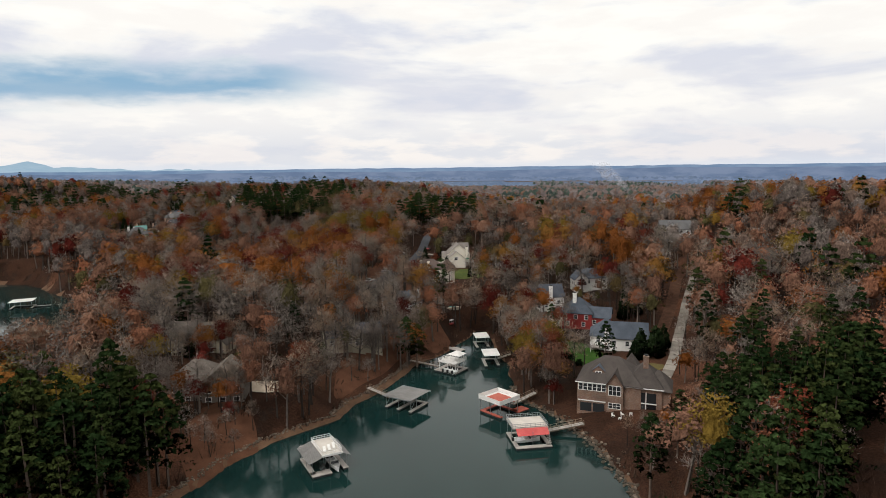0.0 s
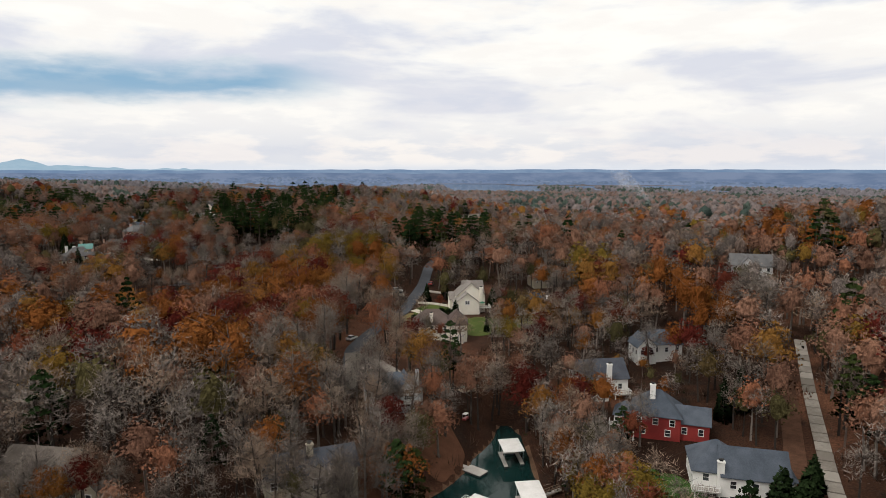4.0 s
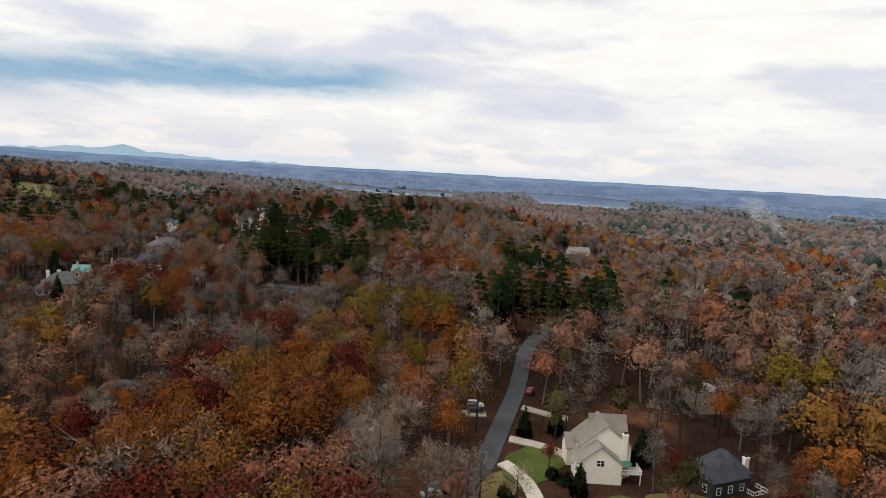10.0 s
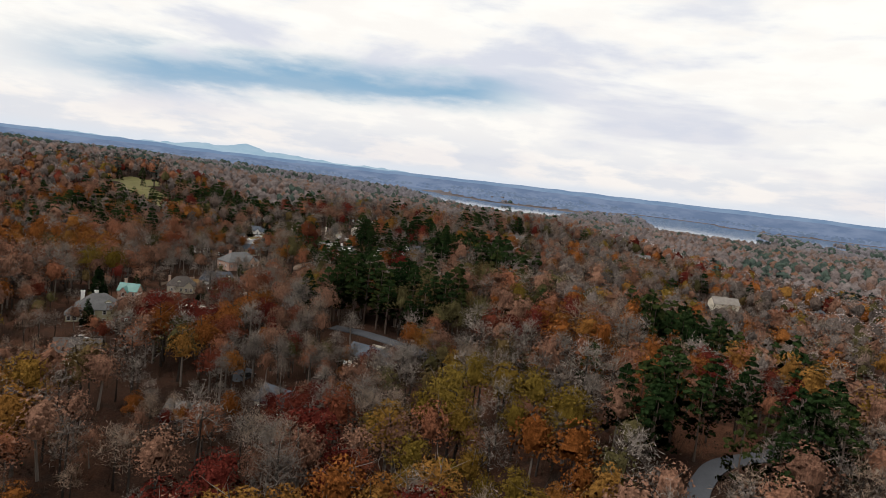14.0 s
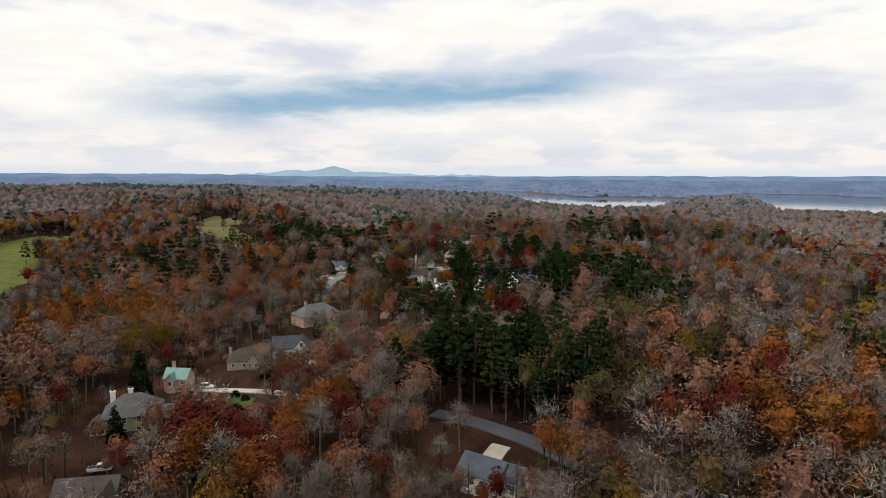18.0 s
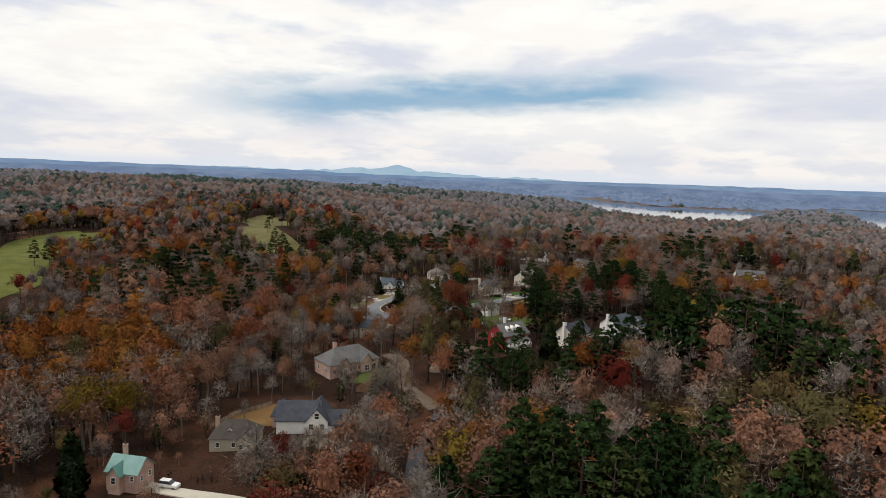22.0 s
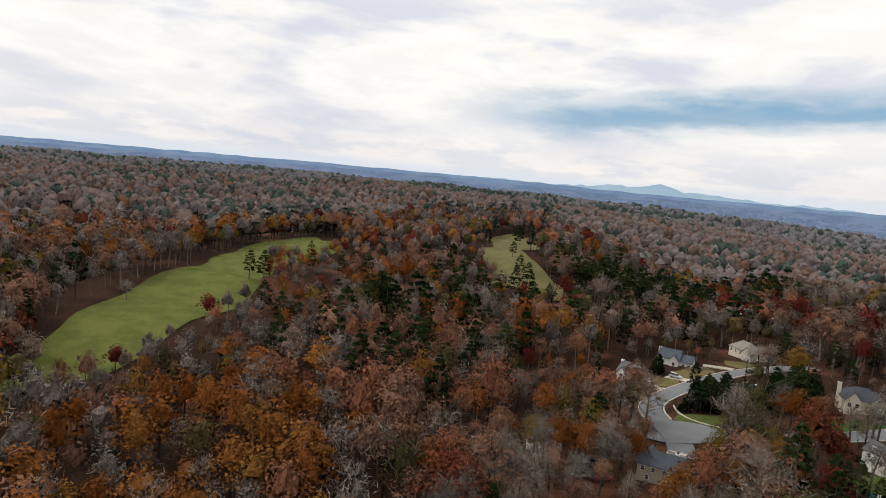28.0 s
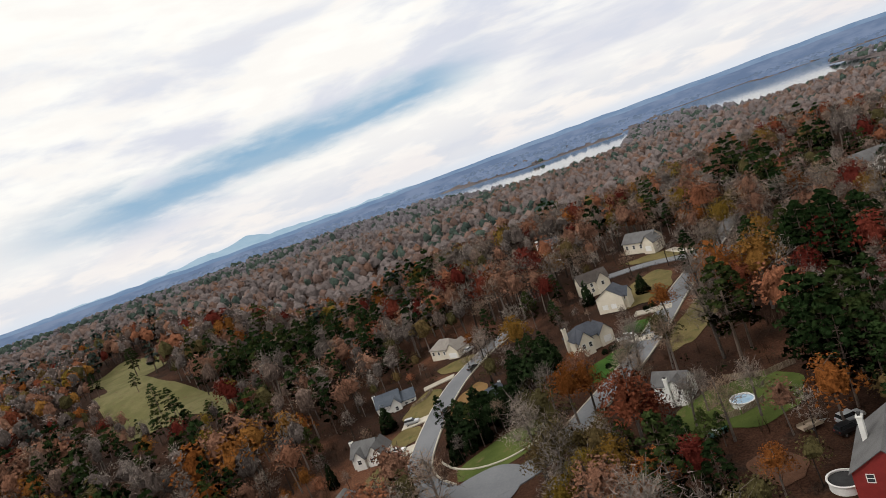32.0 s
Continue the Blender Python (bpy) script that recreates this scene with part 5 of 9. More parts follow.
house("beige_house", "beige two-storey house behind bare trees", -245, 752, 20, 32.0,
    [(-7, 6, -4.5, 4.5, 5.2, 3.4, "gable", "x"), (0, 5, -6, 0, 5.0, 3.0, "gable", "y")], "cream", "roof_brown", windows=[(0, "f", 3.8, 4), (0, "f", 1.4, 4), (1, "f", 3.6, 1)], group="street houses", size=0.85)
house("far_cream_bungalow", "cream bungalow with grey roof across the side street", -224, 793, -35, 33.0,
    [(-8, 6, -4.5, 4.5, 4.0, 3.2, "gable", "x"), (3, 8, -6.5, 0, 3.8, 2.8, "gable", "y")], "cream", "roof_grey", windows=[(0, "f", 2.0, 4)], garage=[(5.5, -6.51, 0, 2.7)], group="street houses")
house("tall_white_house", "tall white house with navy roof and white chimney", -270, 835, 20, 32.0,
    [(-5, 5, -4.5, 4.5, 7.0, 3.4, "gable", "x")], "white", "roof_dark", windows=[(0, "f", 5.4, 3), (0, "f", 2.2, 3), (0, "l", 4.6, 2)], chimneys=[(-5.4, 0, 11.4, "white")], group="street houses")
house("green_grey_house", "low house with grey-green roof beside a white house", -285, 832, 10, 30.0, [(-6, 6, -4, 4, 4.0, 3.0, "gable", "x")], "white", "roof_grey", windows=[(0, "f", 2.0, 3)], group="street houses")
w7 = house("grey_roof_white_house", "white house with long grey roof and white brick chimney", -224, 655, -25, 29.6,
    [(-7, 5.5, -4, 4.5, 4.6, 3.6, "gable", "x"), (-1, 5.5, -6.2, 0, 4.6, 3.2, "gable", "y")], "white", "roof_grey", windows=[(1, "f", 3.0, 2), (0, "r", 3.0, 2), (0, "f", 3.0, 2)], chimneys=[(0.2, -6.6, 8.8, "white")], group="street houses", size=0.62)
c1 = house("grey_gabled_house", "white two-storey house with grey cross-gabled roof", -311, 672, 2, 19.6,
    [(-6, 3, -4, 5, 5.2, 3.8, "gable", "x"), (0.5, 6.5, -5, 4, 4.8, 3.4, "gable", "y"), (-4.5, -0.5, -5.4, 0, 5.0, 2.6, "gable", "y")], "white", "roof_grey",
    windows=[(2, "f", 3.8, 1, 1.4, 1.5), (0, "f", 1.6, 2), (1, "f", 3.4, 2), (0, "l", 3.4, 2)], chimneys=[(-6.4, 0.5, 9.4, "white")], garage=[(3.5, -5.01, 0, 4.6)], group="street houses", size=0.82)
house("blue_grey_bungalow", "white bungalow with blue-grey roof and low wing", -316, 708, 20, 20.6,
    [(-8, 2, -4.5, 4.5, 4.4, 3.8, "gable", "x"), (0, 8, -3.5, 3.5, 3.8, 2.8, "gable", "x"), (-2, 2, -6, 0, 4.2, 2.4, "gable", "y")], "white", "roof_slate",
    windows=[(0, "f", 2.4, 2), (1, "f", 2.0, 3), (2, "f", 2.4, 1), (0, "l", 2.4, 2)], chimneys=[(-8.4, 0.5, 8.4, "white")], group="street houses", size=0.84)
house("tan_roof_bungalow", "cream bungalow with tan-grey roof at the head of the street", -304, 743, -25, 24.6,
    [(-9, 5, -4.5, 4.5, 3.8, 3.4, "hip", "x"), (3, 9.5, -6, 2.5, 3.6, 3.0, "gable", "y")], "cream", "roof_pale", windows=[(0, "f", 2.0, 4)], garage=[(6.2, -6.01, 0, 4.6)], group="street houses", size=0.85)
house("slate_gable_house", "white gabled house with slate roof beside dark pines", -273, 680, 50, 24.8,
    [(-6, 6, -4.5, 4.5, 5.0, 3.8, "gable", "x"), (-2, 3, -6.4, 0, 4.8, 2.8, "gable", "y")], "white", "roof_slate", windows=[(0, "l", 3.4, 2), (0, "f", 3.2, 3), (1, "f", 3.2, 1)], chimneys=[(6.4, 0, 9.4, "white")], group="street houses", size=0.56, yard=0.95)
house("hidden_grey_house", "white house with grey roof half hidden by orange trees", -308, 646, 10, 18.8,
    [(-5.5, 5.5, -4, 4, 4.4, 3.4, "gable", "y")], "white", "roof_grey", windows=[(0, "f", 2.4, 2), (0, "l", 2.4, 2)], group="street houses", size=0.82, yard=0.9)
cn = house("tan_corner_house", "tan house with slate-blue roof below the street bend", -256, 608, 28, 22.6,
    [(-7, 7, -4.5, 4.5, 4.6, 3.4, "gable", "x"), (-6, -1, -2, 6.4, 4.6, 2.8, "gable", "y")], "tan", "roof_slate", windows=[(0, "f", 3.0, 4), (0, "f", 0.2, 2)], chimneys=[(5.0, 1.0, 8.6, "white")], group="street houses", size=0.72, yard=0.95)
house("white_hollow_house", "white house with grey roof in a hollow of orange trees", -282.5, 595, 12, 20.6,
    [(-5.5, 5.5, -4, 4.5, 4.8, 3.6, "gable", "x"), (-3, 2, -6, 0, 4.6, 2.6, "gable", "y")], "white", "roof_slate", windows=[(0, "f", 3.0, 2), (1, "f", 3.0, 1), (0, "l", 3.0, 2)], group="street houses", size=0.68, yard=0.95)
house("ridge_farmhouse", "long red brick farmhouse on the far ridge", -672, 916, 30, 43.0, [(-13, 13, -5, 5, 3.6, 2.6, "hip", "x")], "brick", "roof_brown", windows=[(0, "f", 2.0, 8)], group="far houses")
# pale houses that show between far trees
for i, (fx, fy, ft) in enumerate([(-130, 820, 20), (-60, 780, 60), (-330, 1010, 10), (-420, 1120, 40), (-250, 980, 70), (30, 700, 15), (120, 640, 40), (-500, 1250, 20), (160, 560, 30), (-380, 900, 60), (-700, 1180, 20), (-150, 1080, 45), (-20, 900, 20), (100, 760, 70)]):
    house("far_house", ("distant white house between trees", "distant cream house between trees")[i % 2], fx, fy, ft, float(ground(fx, fy)) + 1.0,
        [(-8, 8, -5, 5, 6.0 + i % 3, 3.6, "gable", "x"), (-2, 4, -6.5, 0, 5.6, 3.0, "gable", "y")], ("white", "cream")[i % 2], ("roof_grey", "roof_dark", "roof_pale")[i % 3], windows=[(0, "f", 3.6, 4), (1, "f", 3.6, 2)], group="far houses", yard=1.7)

# ---- docks and boats ----
def dock_base(name, label, x, y, turn, slips, group="boat docks"):
    """A floating dock: slabs on floats, given as boxes (x0, x1, y0, y1)."""
    d = new(name)
    d.matrix_basis = pose(x, y, 0, 0, 0, turn)
    tagged(d, label, "dock", group)
    for s in slips:
        part("float", boxes_mesh("float", "float", [(s[0] + 0.1, s[1] - 0.1, s[2] + 0.1, s[3] - 0.1, -0.35, 0.42)]), d)
        part("walkway", boxes_mesh("walkway", s[4] if len(s) > 4 else "deck", [(s[0], s[1], s[2], s[3], 0.42, 0.62)], 0.02), d)
    return d


def dock_posts(d, pts, top, w=0.1, mat="steel"):
    me = kept(("dock_post", top, w, mat), lambda: boxes_mesh("post", mat, [(-w / 2, w / 2, -w / 2, w / 2, 0.6, top)]))
    for x, y in pts:
        part("post", me, d, pose(x, y, 0))


def ribbed(x0, x1, y0, y1, z0, z1, mat, axis="x"):
    """A sheet of ribbed metal that runs from z0 at its low x edge to z1 at its high x edge."""
    bm = bmesh.new()
    n = max(2, int((y1 - y0) / 0.45))
    line = []
    for i in range(n):
        a, b = y0 + (y1 - y0) * i / n, y0 + (y1 - y0) * (i + 1) / n
        line += [(a, 0.0), (a + (b - a) * 0.72, 0.0), (a + (b - a) * 0.78, 0.055), (a + (b - a) * 0.94, 0.055)]
    line.append((y1, 0.0))
    rows = [[bm.verts.new((x, y, z + k)) for x, z in ((x0, z0), (x1, z1)) for k in (h, -0.08)] for y, h in line]
    for p, q in zip(rows, rows[1:]):
        for f in ((p[0], p[2], q[2], q[0]), (p[1], q[1], q[3], p[3]), (p[0], q[0], q[1], p[1]), (p[2], p[3], q[3], q[2])):
            bm.faces.new(f)
    bm.faces.new((rows[0][0], rows[0][1], rows[0][3], rows[0][2]))
    bm.faces.new((rows[-1][0], rows[-1][2], rows[-1][3], rows[-1][1]))
    return finish(bm, "roof_sheet", mat)


def railing(d, pts, z, mat="trim", h=1.0, closed=True, solid=False):
    bars = []
    for a, b in zip(pts, pts[1:] + (pts[:1] if closed else [])):
        for k in (0.1, h * 0.55, h):
            bars.append(((*a, z + k), (*b, z + k), 0.07))
        n = max(2, int(math.dist(a, b) / 0.6))
        for i in range(n + 1):
            q = (a[0] + (b[0] - a[0]) * i / n, a[1] + (b[1] - a[1]) * i / n)
            bars.append(((*q, z), (*q, z + h), 0.06))
    part("railing", bars_mesh("railing", mat, bars), d)
    if solid:
        for a, b in zip(pts, pts[1:] + (pts[:1] if closed else [])):
            bm = bmesh.new()
            v = Vector((b[0] - a[0], b[1] - a[1], 0)).normalized().cross(Vector((0, 0, 1))) * 0.025
            q = [bm.verts.new(Vector((p[0], p[1], zz)) + s * v) for s in (-1, 1) for p, zz in ((a, z + 0.1), (b, z + 0.1), (b, z + h), (a, z + h))]
            for f in ((0, 1, 2, 3), (7, 6, 5, 4), (0, 4, 5, 1), (2, 6, 7, 3), (1, 5, 6, 2), (3, 7, 4, 0)):
                bm.faces.new([q[k] for k in f])
            part("rail_panel", finish(bm, "rail_panel", mat), d)


def boat(name, label, x, y, turn, length=6.5, beam=2.3, z=0.1, mat="hull"):
    """A runabout: lofted hull with a pointed bow along +x, cockpit floor, windscreen and engine."""
    top = new(name)
    top.matrix_basis = pose(x, y, z, 0, 0, turn)
    tagged(top, label, "boat", "boats")
    bm = bmesh.new()
    rows = []
    for f, wd, dk in ((0, 0.92, 0.85), (0.3, 1.0, 0.9), (0.6, 0.95, 0.98), (0.82, 0.62, 1.08), (1.0, 0.04, 1.2)):
        px = (f - 0.5) * length
        hw = beam / 2 * wd
        rows.append([bm.verts.new(p) for p in ((px, 0, -0.25 + 0.25 * f), (px, hw * 0.75, 0.1 + 0.2 * f), (px, hw, dk), (px, hw * 0.8, dk), (px, hw * 0.8, dk - 0.35), (px, -hw * 0.8, dk - 0.35), (px, -hw * 0.8, dk), (px, -hw, dk), (px, -hw * 0.75, 0.1 + 0.2 * f))])
    for a, b in zip(rows, rows[1:]):
        for i in range(9):
            bm.faces.new((a[i], a[(i + 1) % 9], b[(i + 1) % 9], b[i]))
    bm.faces.new(list(reversed(rows[0])))
    bm.faces.new(rows[-1])
    part("hull", finish(bm, "hull", mat), top)
    part("windscreen", boxes_mesh("windscreen", "glass", [(length * 0.08, length * 0.1, -beam * 0.38, beam * 0.38, 0.9, 1.4)]), top)
    for s in (-0.55, 0.55):
        part("seat", boxes_mesh("seat", "trim", [(-0.6, 0.1, s - 0.3, s + 0.3, 0.5, 0.95), (-0.72, -0.58, s - 0.3, s + 0.3, 0.5, 1.35)], 0.05), top)
    part("engine", boxes_mesh("engine", "black", [(-length / 2 - 0.5, -length / 2, -0.3, 0.3, 0.1, 1.25)], 0.08), top)
    return top


def gangway(name, label, a, b, za, zb, width=1.3, rails=True):
    """A footbridge from a to b with planks and handrails."""
    L = math.dist(a, b)
    g = new(name)
    g.matrix_basis = pose(a[0], a[1], 0, 0, 0, math.degrees(math.atan2(b[1] - a[1], b[0] - a[0])))
    tagged(g, label, "gangway", "gangways")
    tilt = pose(0, 0, za, 0, -math.degrees(math.atan2(zb - za, L)), 0)
    n = max(4, int(L / 0.5))
    plank = kept(("plank", width, round(L / n, 2)), lambda: boxes_mesh("plank", "deck", [(0.01, L / n - 0.02, -width / 2, width / 2, 0, 0.06)]))
    for i in range(n):
        part("plank", plank, g, tilt @ pose(i * L / n, 0, 0))
    part("beam", boxes_mesh("beam", "wood", [(0, L, s - 0.06, s + 0.06, -0.25, 0) for s in (-width / 2 + 0.1, width / 2 - 0.1)]), g, tilt)
    if rails:
        bars = [((0, s, 1.0), (L, s, 1.0), 0.07) for s in (-width / 2, width / 2)] + [((0, s, 0.5), (L, s, 0.5), 0.05) for s in (-width / 2, width / 2)]
        bars += [((L * i / 6, s, 0), (L * i / 6, s, 1.0), 0.08) for i in range(7) for s in (-width / 2, width / 2)]
        part("handrail", bars_mesh("handrail", "wood", bars), g, tilt)
    return g


# dock with a sun deck over grey eaves
d1 = dock_base("sun_deck_dock", "floating dock with sand-coloured sun deck, grey eaves and a moored boat", -27.0, 135.0, 28, [(-4.2, -3.0, -4.6, 4.6), (3.0, 4.2, -4.6, 4.6), (-3.0, 3.0, 3.4, 4.6), (-4.2, 0.2, -5.6, -3.4)])
dock_posts(d1, [(x, y) for x in (-3.9, 0.0, 3.9) for y in (-4.4, 0, 4.4)], 3.9)
part("sun_deck", boxes_mesh("sun_deck", "sand_deck", [(-1.6, 3.0, -4.2, 4.4, 4.0, 4.22)]), d1)
part("roof_sheet", ribbed(-4.7, -1.6, -4.8, 4.6, 3.1, 4.15, "tin"), d1)
part("roof_sheet", ribbed(3.0, 4.7, -4.8, 4.6, 4.15, 3.4, "tin"), d1)
part("fascia", boxes_mesh("fascia", "trim", [(-1.7, 3.1, -4.32, -4.2, 3.82, 4.24)]), d1)
railing(d1, [(-1.5, -4.1), (2.9, -4.1), (2.9, 4.3), (-1.5, 4.3)], 4.22, "trim", 0.95)
part("stairs", boxes_mesh("stairs", "deck", [(-4.3, -3.3, 1.4 + 0.32 * i, 1.74 + 0.32 * i, 0.7 + 0.36 * i, 0.78 + 0.36 * i) for i in range(9)]), d1)
for i in range(3):
    lounge = new("sun_lounger")
    lounge.matrix_basis = d1.matrix_basis @ pose(-0.4 + i * 1.2, -2.2 + 0.5 * i, 4.22, 0, 0, 80)
    tagged(lounge, "white plastic sun lounger on the dock's sun deck", "lounger", "loungers")
    part("seat", kept("lounge_seat", lambda: boxes_mesh("seat", "trim", [(-0.9, 0.4, -0.32, 0.32, 0.22, 0.3)], 0.03)), lounge)
    part("backrest", kept("lounge_back", lambda: boxes_mesh("backrest", "trim", [(0, 0.75, -0.32, 0.32, 0, 0.07)], 0.02)), lounge, pose(0.38, 0, 0.28, 0, -35, 0))
    for lx in (-0.75, 0.3):
        for ly in (-0.25, 0.25):
            part("leg", kept("lounge_leg", lambda: boxes_mesh("leg", "trim", [(-0.03, 0.03, -0.03, 0.03, 0, 0.24)])), lounge, pose(lx, ly, 0))
boat("red_white_boat", "white runabout with red trim moored under the dock roof", -24.6, 134.2, -62, 6.6, 2.3, 0.15)
# plain grey dock
d2 = dock_base("tin_roof_dock", "two-slip floating dock under a flat grey ribbed roof", -10.4, 170.4, -32, [(-4.4, -3.4, -4.3, 4.3), (-0.5, 0.5, -4.3, 4.3), (3.4, 4.4, -4.3, 4.3), (-3.4, 3.4, 3.3, 4.3)])
dock_posts(d2, [(x, y) for x in (-4.1, 0, 4.1) for y in (-4.0, -1.3, 1.4, 4.0)], 3.75)
part("roof_sheet", ribbed(-4.8, 4.8, -4.7, 4.7, 3.75, 3.95, "tin"), d2)
part("fascia", boxes_mesh("fascia", "steel", [(-4.85, 4.85, -4.8, -4.7, 3.55, 3.85), (-4.85, 4.85, 4.7, 4.8, 3.55, 3.85)]), d2)
part("brace", bars_mesh("brace", "steel", [((-4.1, -4.0, 1.0), (-4.1, -1.3, 3.6), 0.06), ((4.1, -4.0, 1.0), (4.1, -1.3, 3.6), 0.06), ((0, -4.0, 2.2), (0, 1.4, 3.6), 0.06)]), d2)
gangway("dock_gangway", "grey plank gangway to the ribbed-roof dock", (-22.5, 181.5), (-15.2, 175.6), 1.6, 0.75)
# two-level white dock
d3 = dock_base("white_canopy_dock", "two-level white dock with chairs under a square canopy", 2.4, 202.0, -34, [(-4.2, 4.2, -4.0, -2.4), (-4.2, 4.2, 2.4, 4.0), (-4.2, -2.6, -2.4, 2.4), (2.8, 4.2, -2.4, 2.4)])
dock_posts(d3, [(x, y) for x in (-2.6, 0.4, 3.4) for y in (-2.9, 2.9)], 3.4, 0.12, "trim")
part("upper_deck", boxes_mesh("upper_deck", "white_tin", [(-3.0, 3.8, -3.3, 3.3, 3.3, 3.5)]), d3)
railing(d3, [(-3.0, -3.3), (3.8, -3.3), (3.8, 3.3), (-3.0, 3.3)], 3.5, "trim", 0.9)
dock_posts(d3, [(x, y) for x in (0.4, 3.4) for y in (-1.2, 2.2)], 5.8, 0.1, "trim")
bm = bmesh.new()
bmesh.ops.create_cone(bm, cap_ends=True, segments=4, radius1=3.3, radius2=0.9, depth=0.9, matrix=pose(1.9, 0.5, 6.2, 0, 0, 45))
part("canopy", finish(bm, "canopy", "white_tin"), d3)
for i, (cx, cy) in enumerate(((-2.0, -2.0), (-1.0, -2.3), (-2.2, 0.4), (-1.2, 1.8))):
    ch = new("patio_chair")
    ch.matrix_basis = d3.matrix_basis @ pose(cx, cy, 3.5, 0, 0, 40 + 80 * i)
    tagged(ch, "white patio chair on the upper dock deck", "chair", "patio chairs")
    part("seat", kept("pc_seat", lambda: boxes_mesh("seat", "trim", [(-0.35, 0.35, -0.35, 0.35, 0.38, 0.5)], 0.04)), ch)
    part("backrest", kept("pc_back", lambda: boxes_mesh("backrest", "trim", [(-0.35, 0.35, 0.3, 0.4, 0.5, 1.05)], 0.04)), ch)
    for lx in (-0.3, 0.3):
        for ly in (-0.3, 0.3):
            part("leg", kept("pc_leg", lambda: boxes_mesh("leg", "trim", [(-0.04, 0.04, -0.04, 0.04, 0, 0.4)])), ch, pose(lx, ly, 0))
for i in range(3):
    boat("white_jet_boat", "small white watercraft on a dock berth", 0.6 + 1.5 * i, 199.6 - 1.0 * i, 55, 3.0, 1.1, 0.5)
gangway("dock_gangway", "pale plank gangway to the canopy dock", (-11.5, 209.0), (-1.6, 204.6), 1.5, 0.7)
# dock with the red terrace
d4 = dock_base("red_terrace_dock", "dock with red terrace roof inside a white railing", 14.8, 165.2, 42, [(-3.6, -2.6, -3.8, 3.8, "red_deck"), (2.6, 3.6, -3.8, 3.8, "red_deck"), (-2.6, 2.6, 2.8, 3.8, "red_deck"), (2.6, 7.0, -4.6, -1.8, "red_deck")])
dock_posts(d4, [(x, y) for x in (-3.4, 0, 3.4) for y in (-3.6, 0, 3.6)], 3.9, 0.12)
part("terrace", boxes_mesh("terrace", "white_tin", [(-3.9, 3.9, -4.0, 4.0, 3.9, 4.1)]), d4)
part("terrace_floor", boxes_mesh("terrace_floor", "red_deck", [(-2.6, 2.7, -2.8, 2.8, 4.11, 4.15)]), d4)
railing(d4, [(-3.85, -3.95), (3.85, -3.95), (3.85, 3.95), (-3.85, 3.95)], 4.1, "trim", 1.0, True, True)
part("stairs", boxes_mesh("stairs", "red_deck", [(4.0 + 0.34 * i, 4.36 + 0.34 * i, 0.6, 2.0, 3.9 - 0.36 * i, 3.98 - 0.36 * i) for i in range(9)]), d4)
gangway("dock_gangway", "red-railed gangway from the shore to the red dock", (26.0, 174.5), (18.6, 169.3), 2.2, 0.75)
# dock with red awning
d5 = dock_base("red_awning_dock", "dock with sand-coloured sun deck above a red awning", 20.2, 147.2, 9, [(-4.4, -3.4, -4.2, 4.2), (3.4, 4.4, -4.6, 4.2), (-3.4, 3.4, 3.2, 4.2), (-4.4, 4.4, -5.4, -4.0)])
dock_posts(d5, [(x, y) for x in (-4.1, 0, 4.1) for y in (-4.0, 0, 4.0)], 3.9)
part("sun_deck", boxes_mesh("sun_deck", "sand_deck", [(-4.4, 4.4, -2.0, 4.5, 3.9, 4.1)]), d5)
railing(d5, [(-4.35, -1.9), (4.35, -1.9), (4.35, 4.45), (-4.35, 4.45)], 4.1, "steel", 0.95)
bm = bmesh.new()
n = 8
rows = []
for i in range(n + 1):
    f = i / n
    rows.append([bm.verts.new((x, -2.0 - 1.9 * f, 4.0 - 1.1 * f - 0.12 * math.sin(f * math.pi) * 1 + s)) for x in (-3.6, 4.2) for s in (0, -0.05)])
for a, b in zip(rows, rows[1:]):
    for f in ((a[0], a[2], b[2], b[0]), (a[1], b[1], b[3], a[3]), (a[0], b[0], b[1], a[1]), (a[2], a[3], b[3], b[2])):
        bm.faces.new(f)
bm.faces.new((rows[0][0], rows[0][1], rows[0][3], rows[0][2]))
bm.faces.new((rows[-1][0], rows[-1][2], rows[-1][3], rows[-1][1]))
part("awning", finish(bm, "awning", "red_canvas"), d5, None, "faded red canvas awning")
part("stairs", boxes_mesh("stairs", "deck", [(3.5, 4.4, -2.2 - 0.3 * i, -1.86 - 0.3 * i, 3.8 - 0.36 * i, 3.88 - 0.36 * i) for i in range(9)]), d5)
boat("white_runabout", "white runabout moored beneath the red awning", 19.8, 146.2, 9, 6.4, 2.3, 0.15)
gangway("dock_gangway", "long grey timber footbridge to the awning dock", (34.6, 152.0), (24.8, 150.6), 2.2, 0.9, 1.5)
# docks at the head of the cove
d6 = dock_base("pale_roof_dock", "single-slip dock with pale ribbed roof", 15.8, 209.4, 4, [(-2.6, -1.6, -4.6, 4.0), (1.6, 2.6, -4.0, 4.0), (-1.6, 1.6, 3.0, 4.0)])
dock_posts(d6, [(x, y) for x in (-2.3, 2.3) for y in (-3.7, 0, 3.7)], 3.8)
part("roof_sheet", ribbed(-2.7, 2.7, -4.2, 4.2, 3.8, 3.95, "white_tin"), d6)
gangway("dock_gangway", "narrow plank gangway under the trees", (23.0, 213.6), (18.4, 212.6), 2.0, 0.75, 1.0)
d7 = dock_base("small_roof_dock", "small dock with pale roof at the end of the cove", 14.0, 232.0, 6, [(-2.6, -1.6, -4.6, 3.6), (1.6, 2.6, -3.6, 3.6), (-1.6, 1.6, 2.6, 3.6)])
dock_posts(d7, [(x, y) for x in (-2.3, 2.3) for y in (-3.3, 0, 3.3)], 3.8)
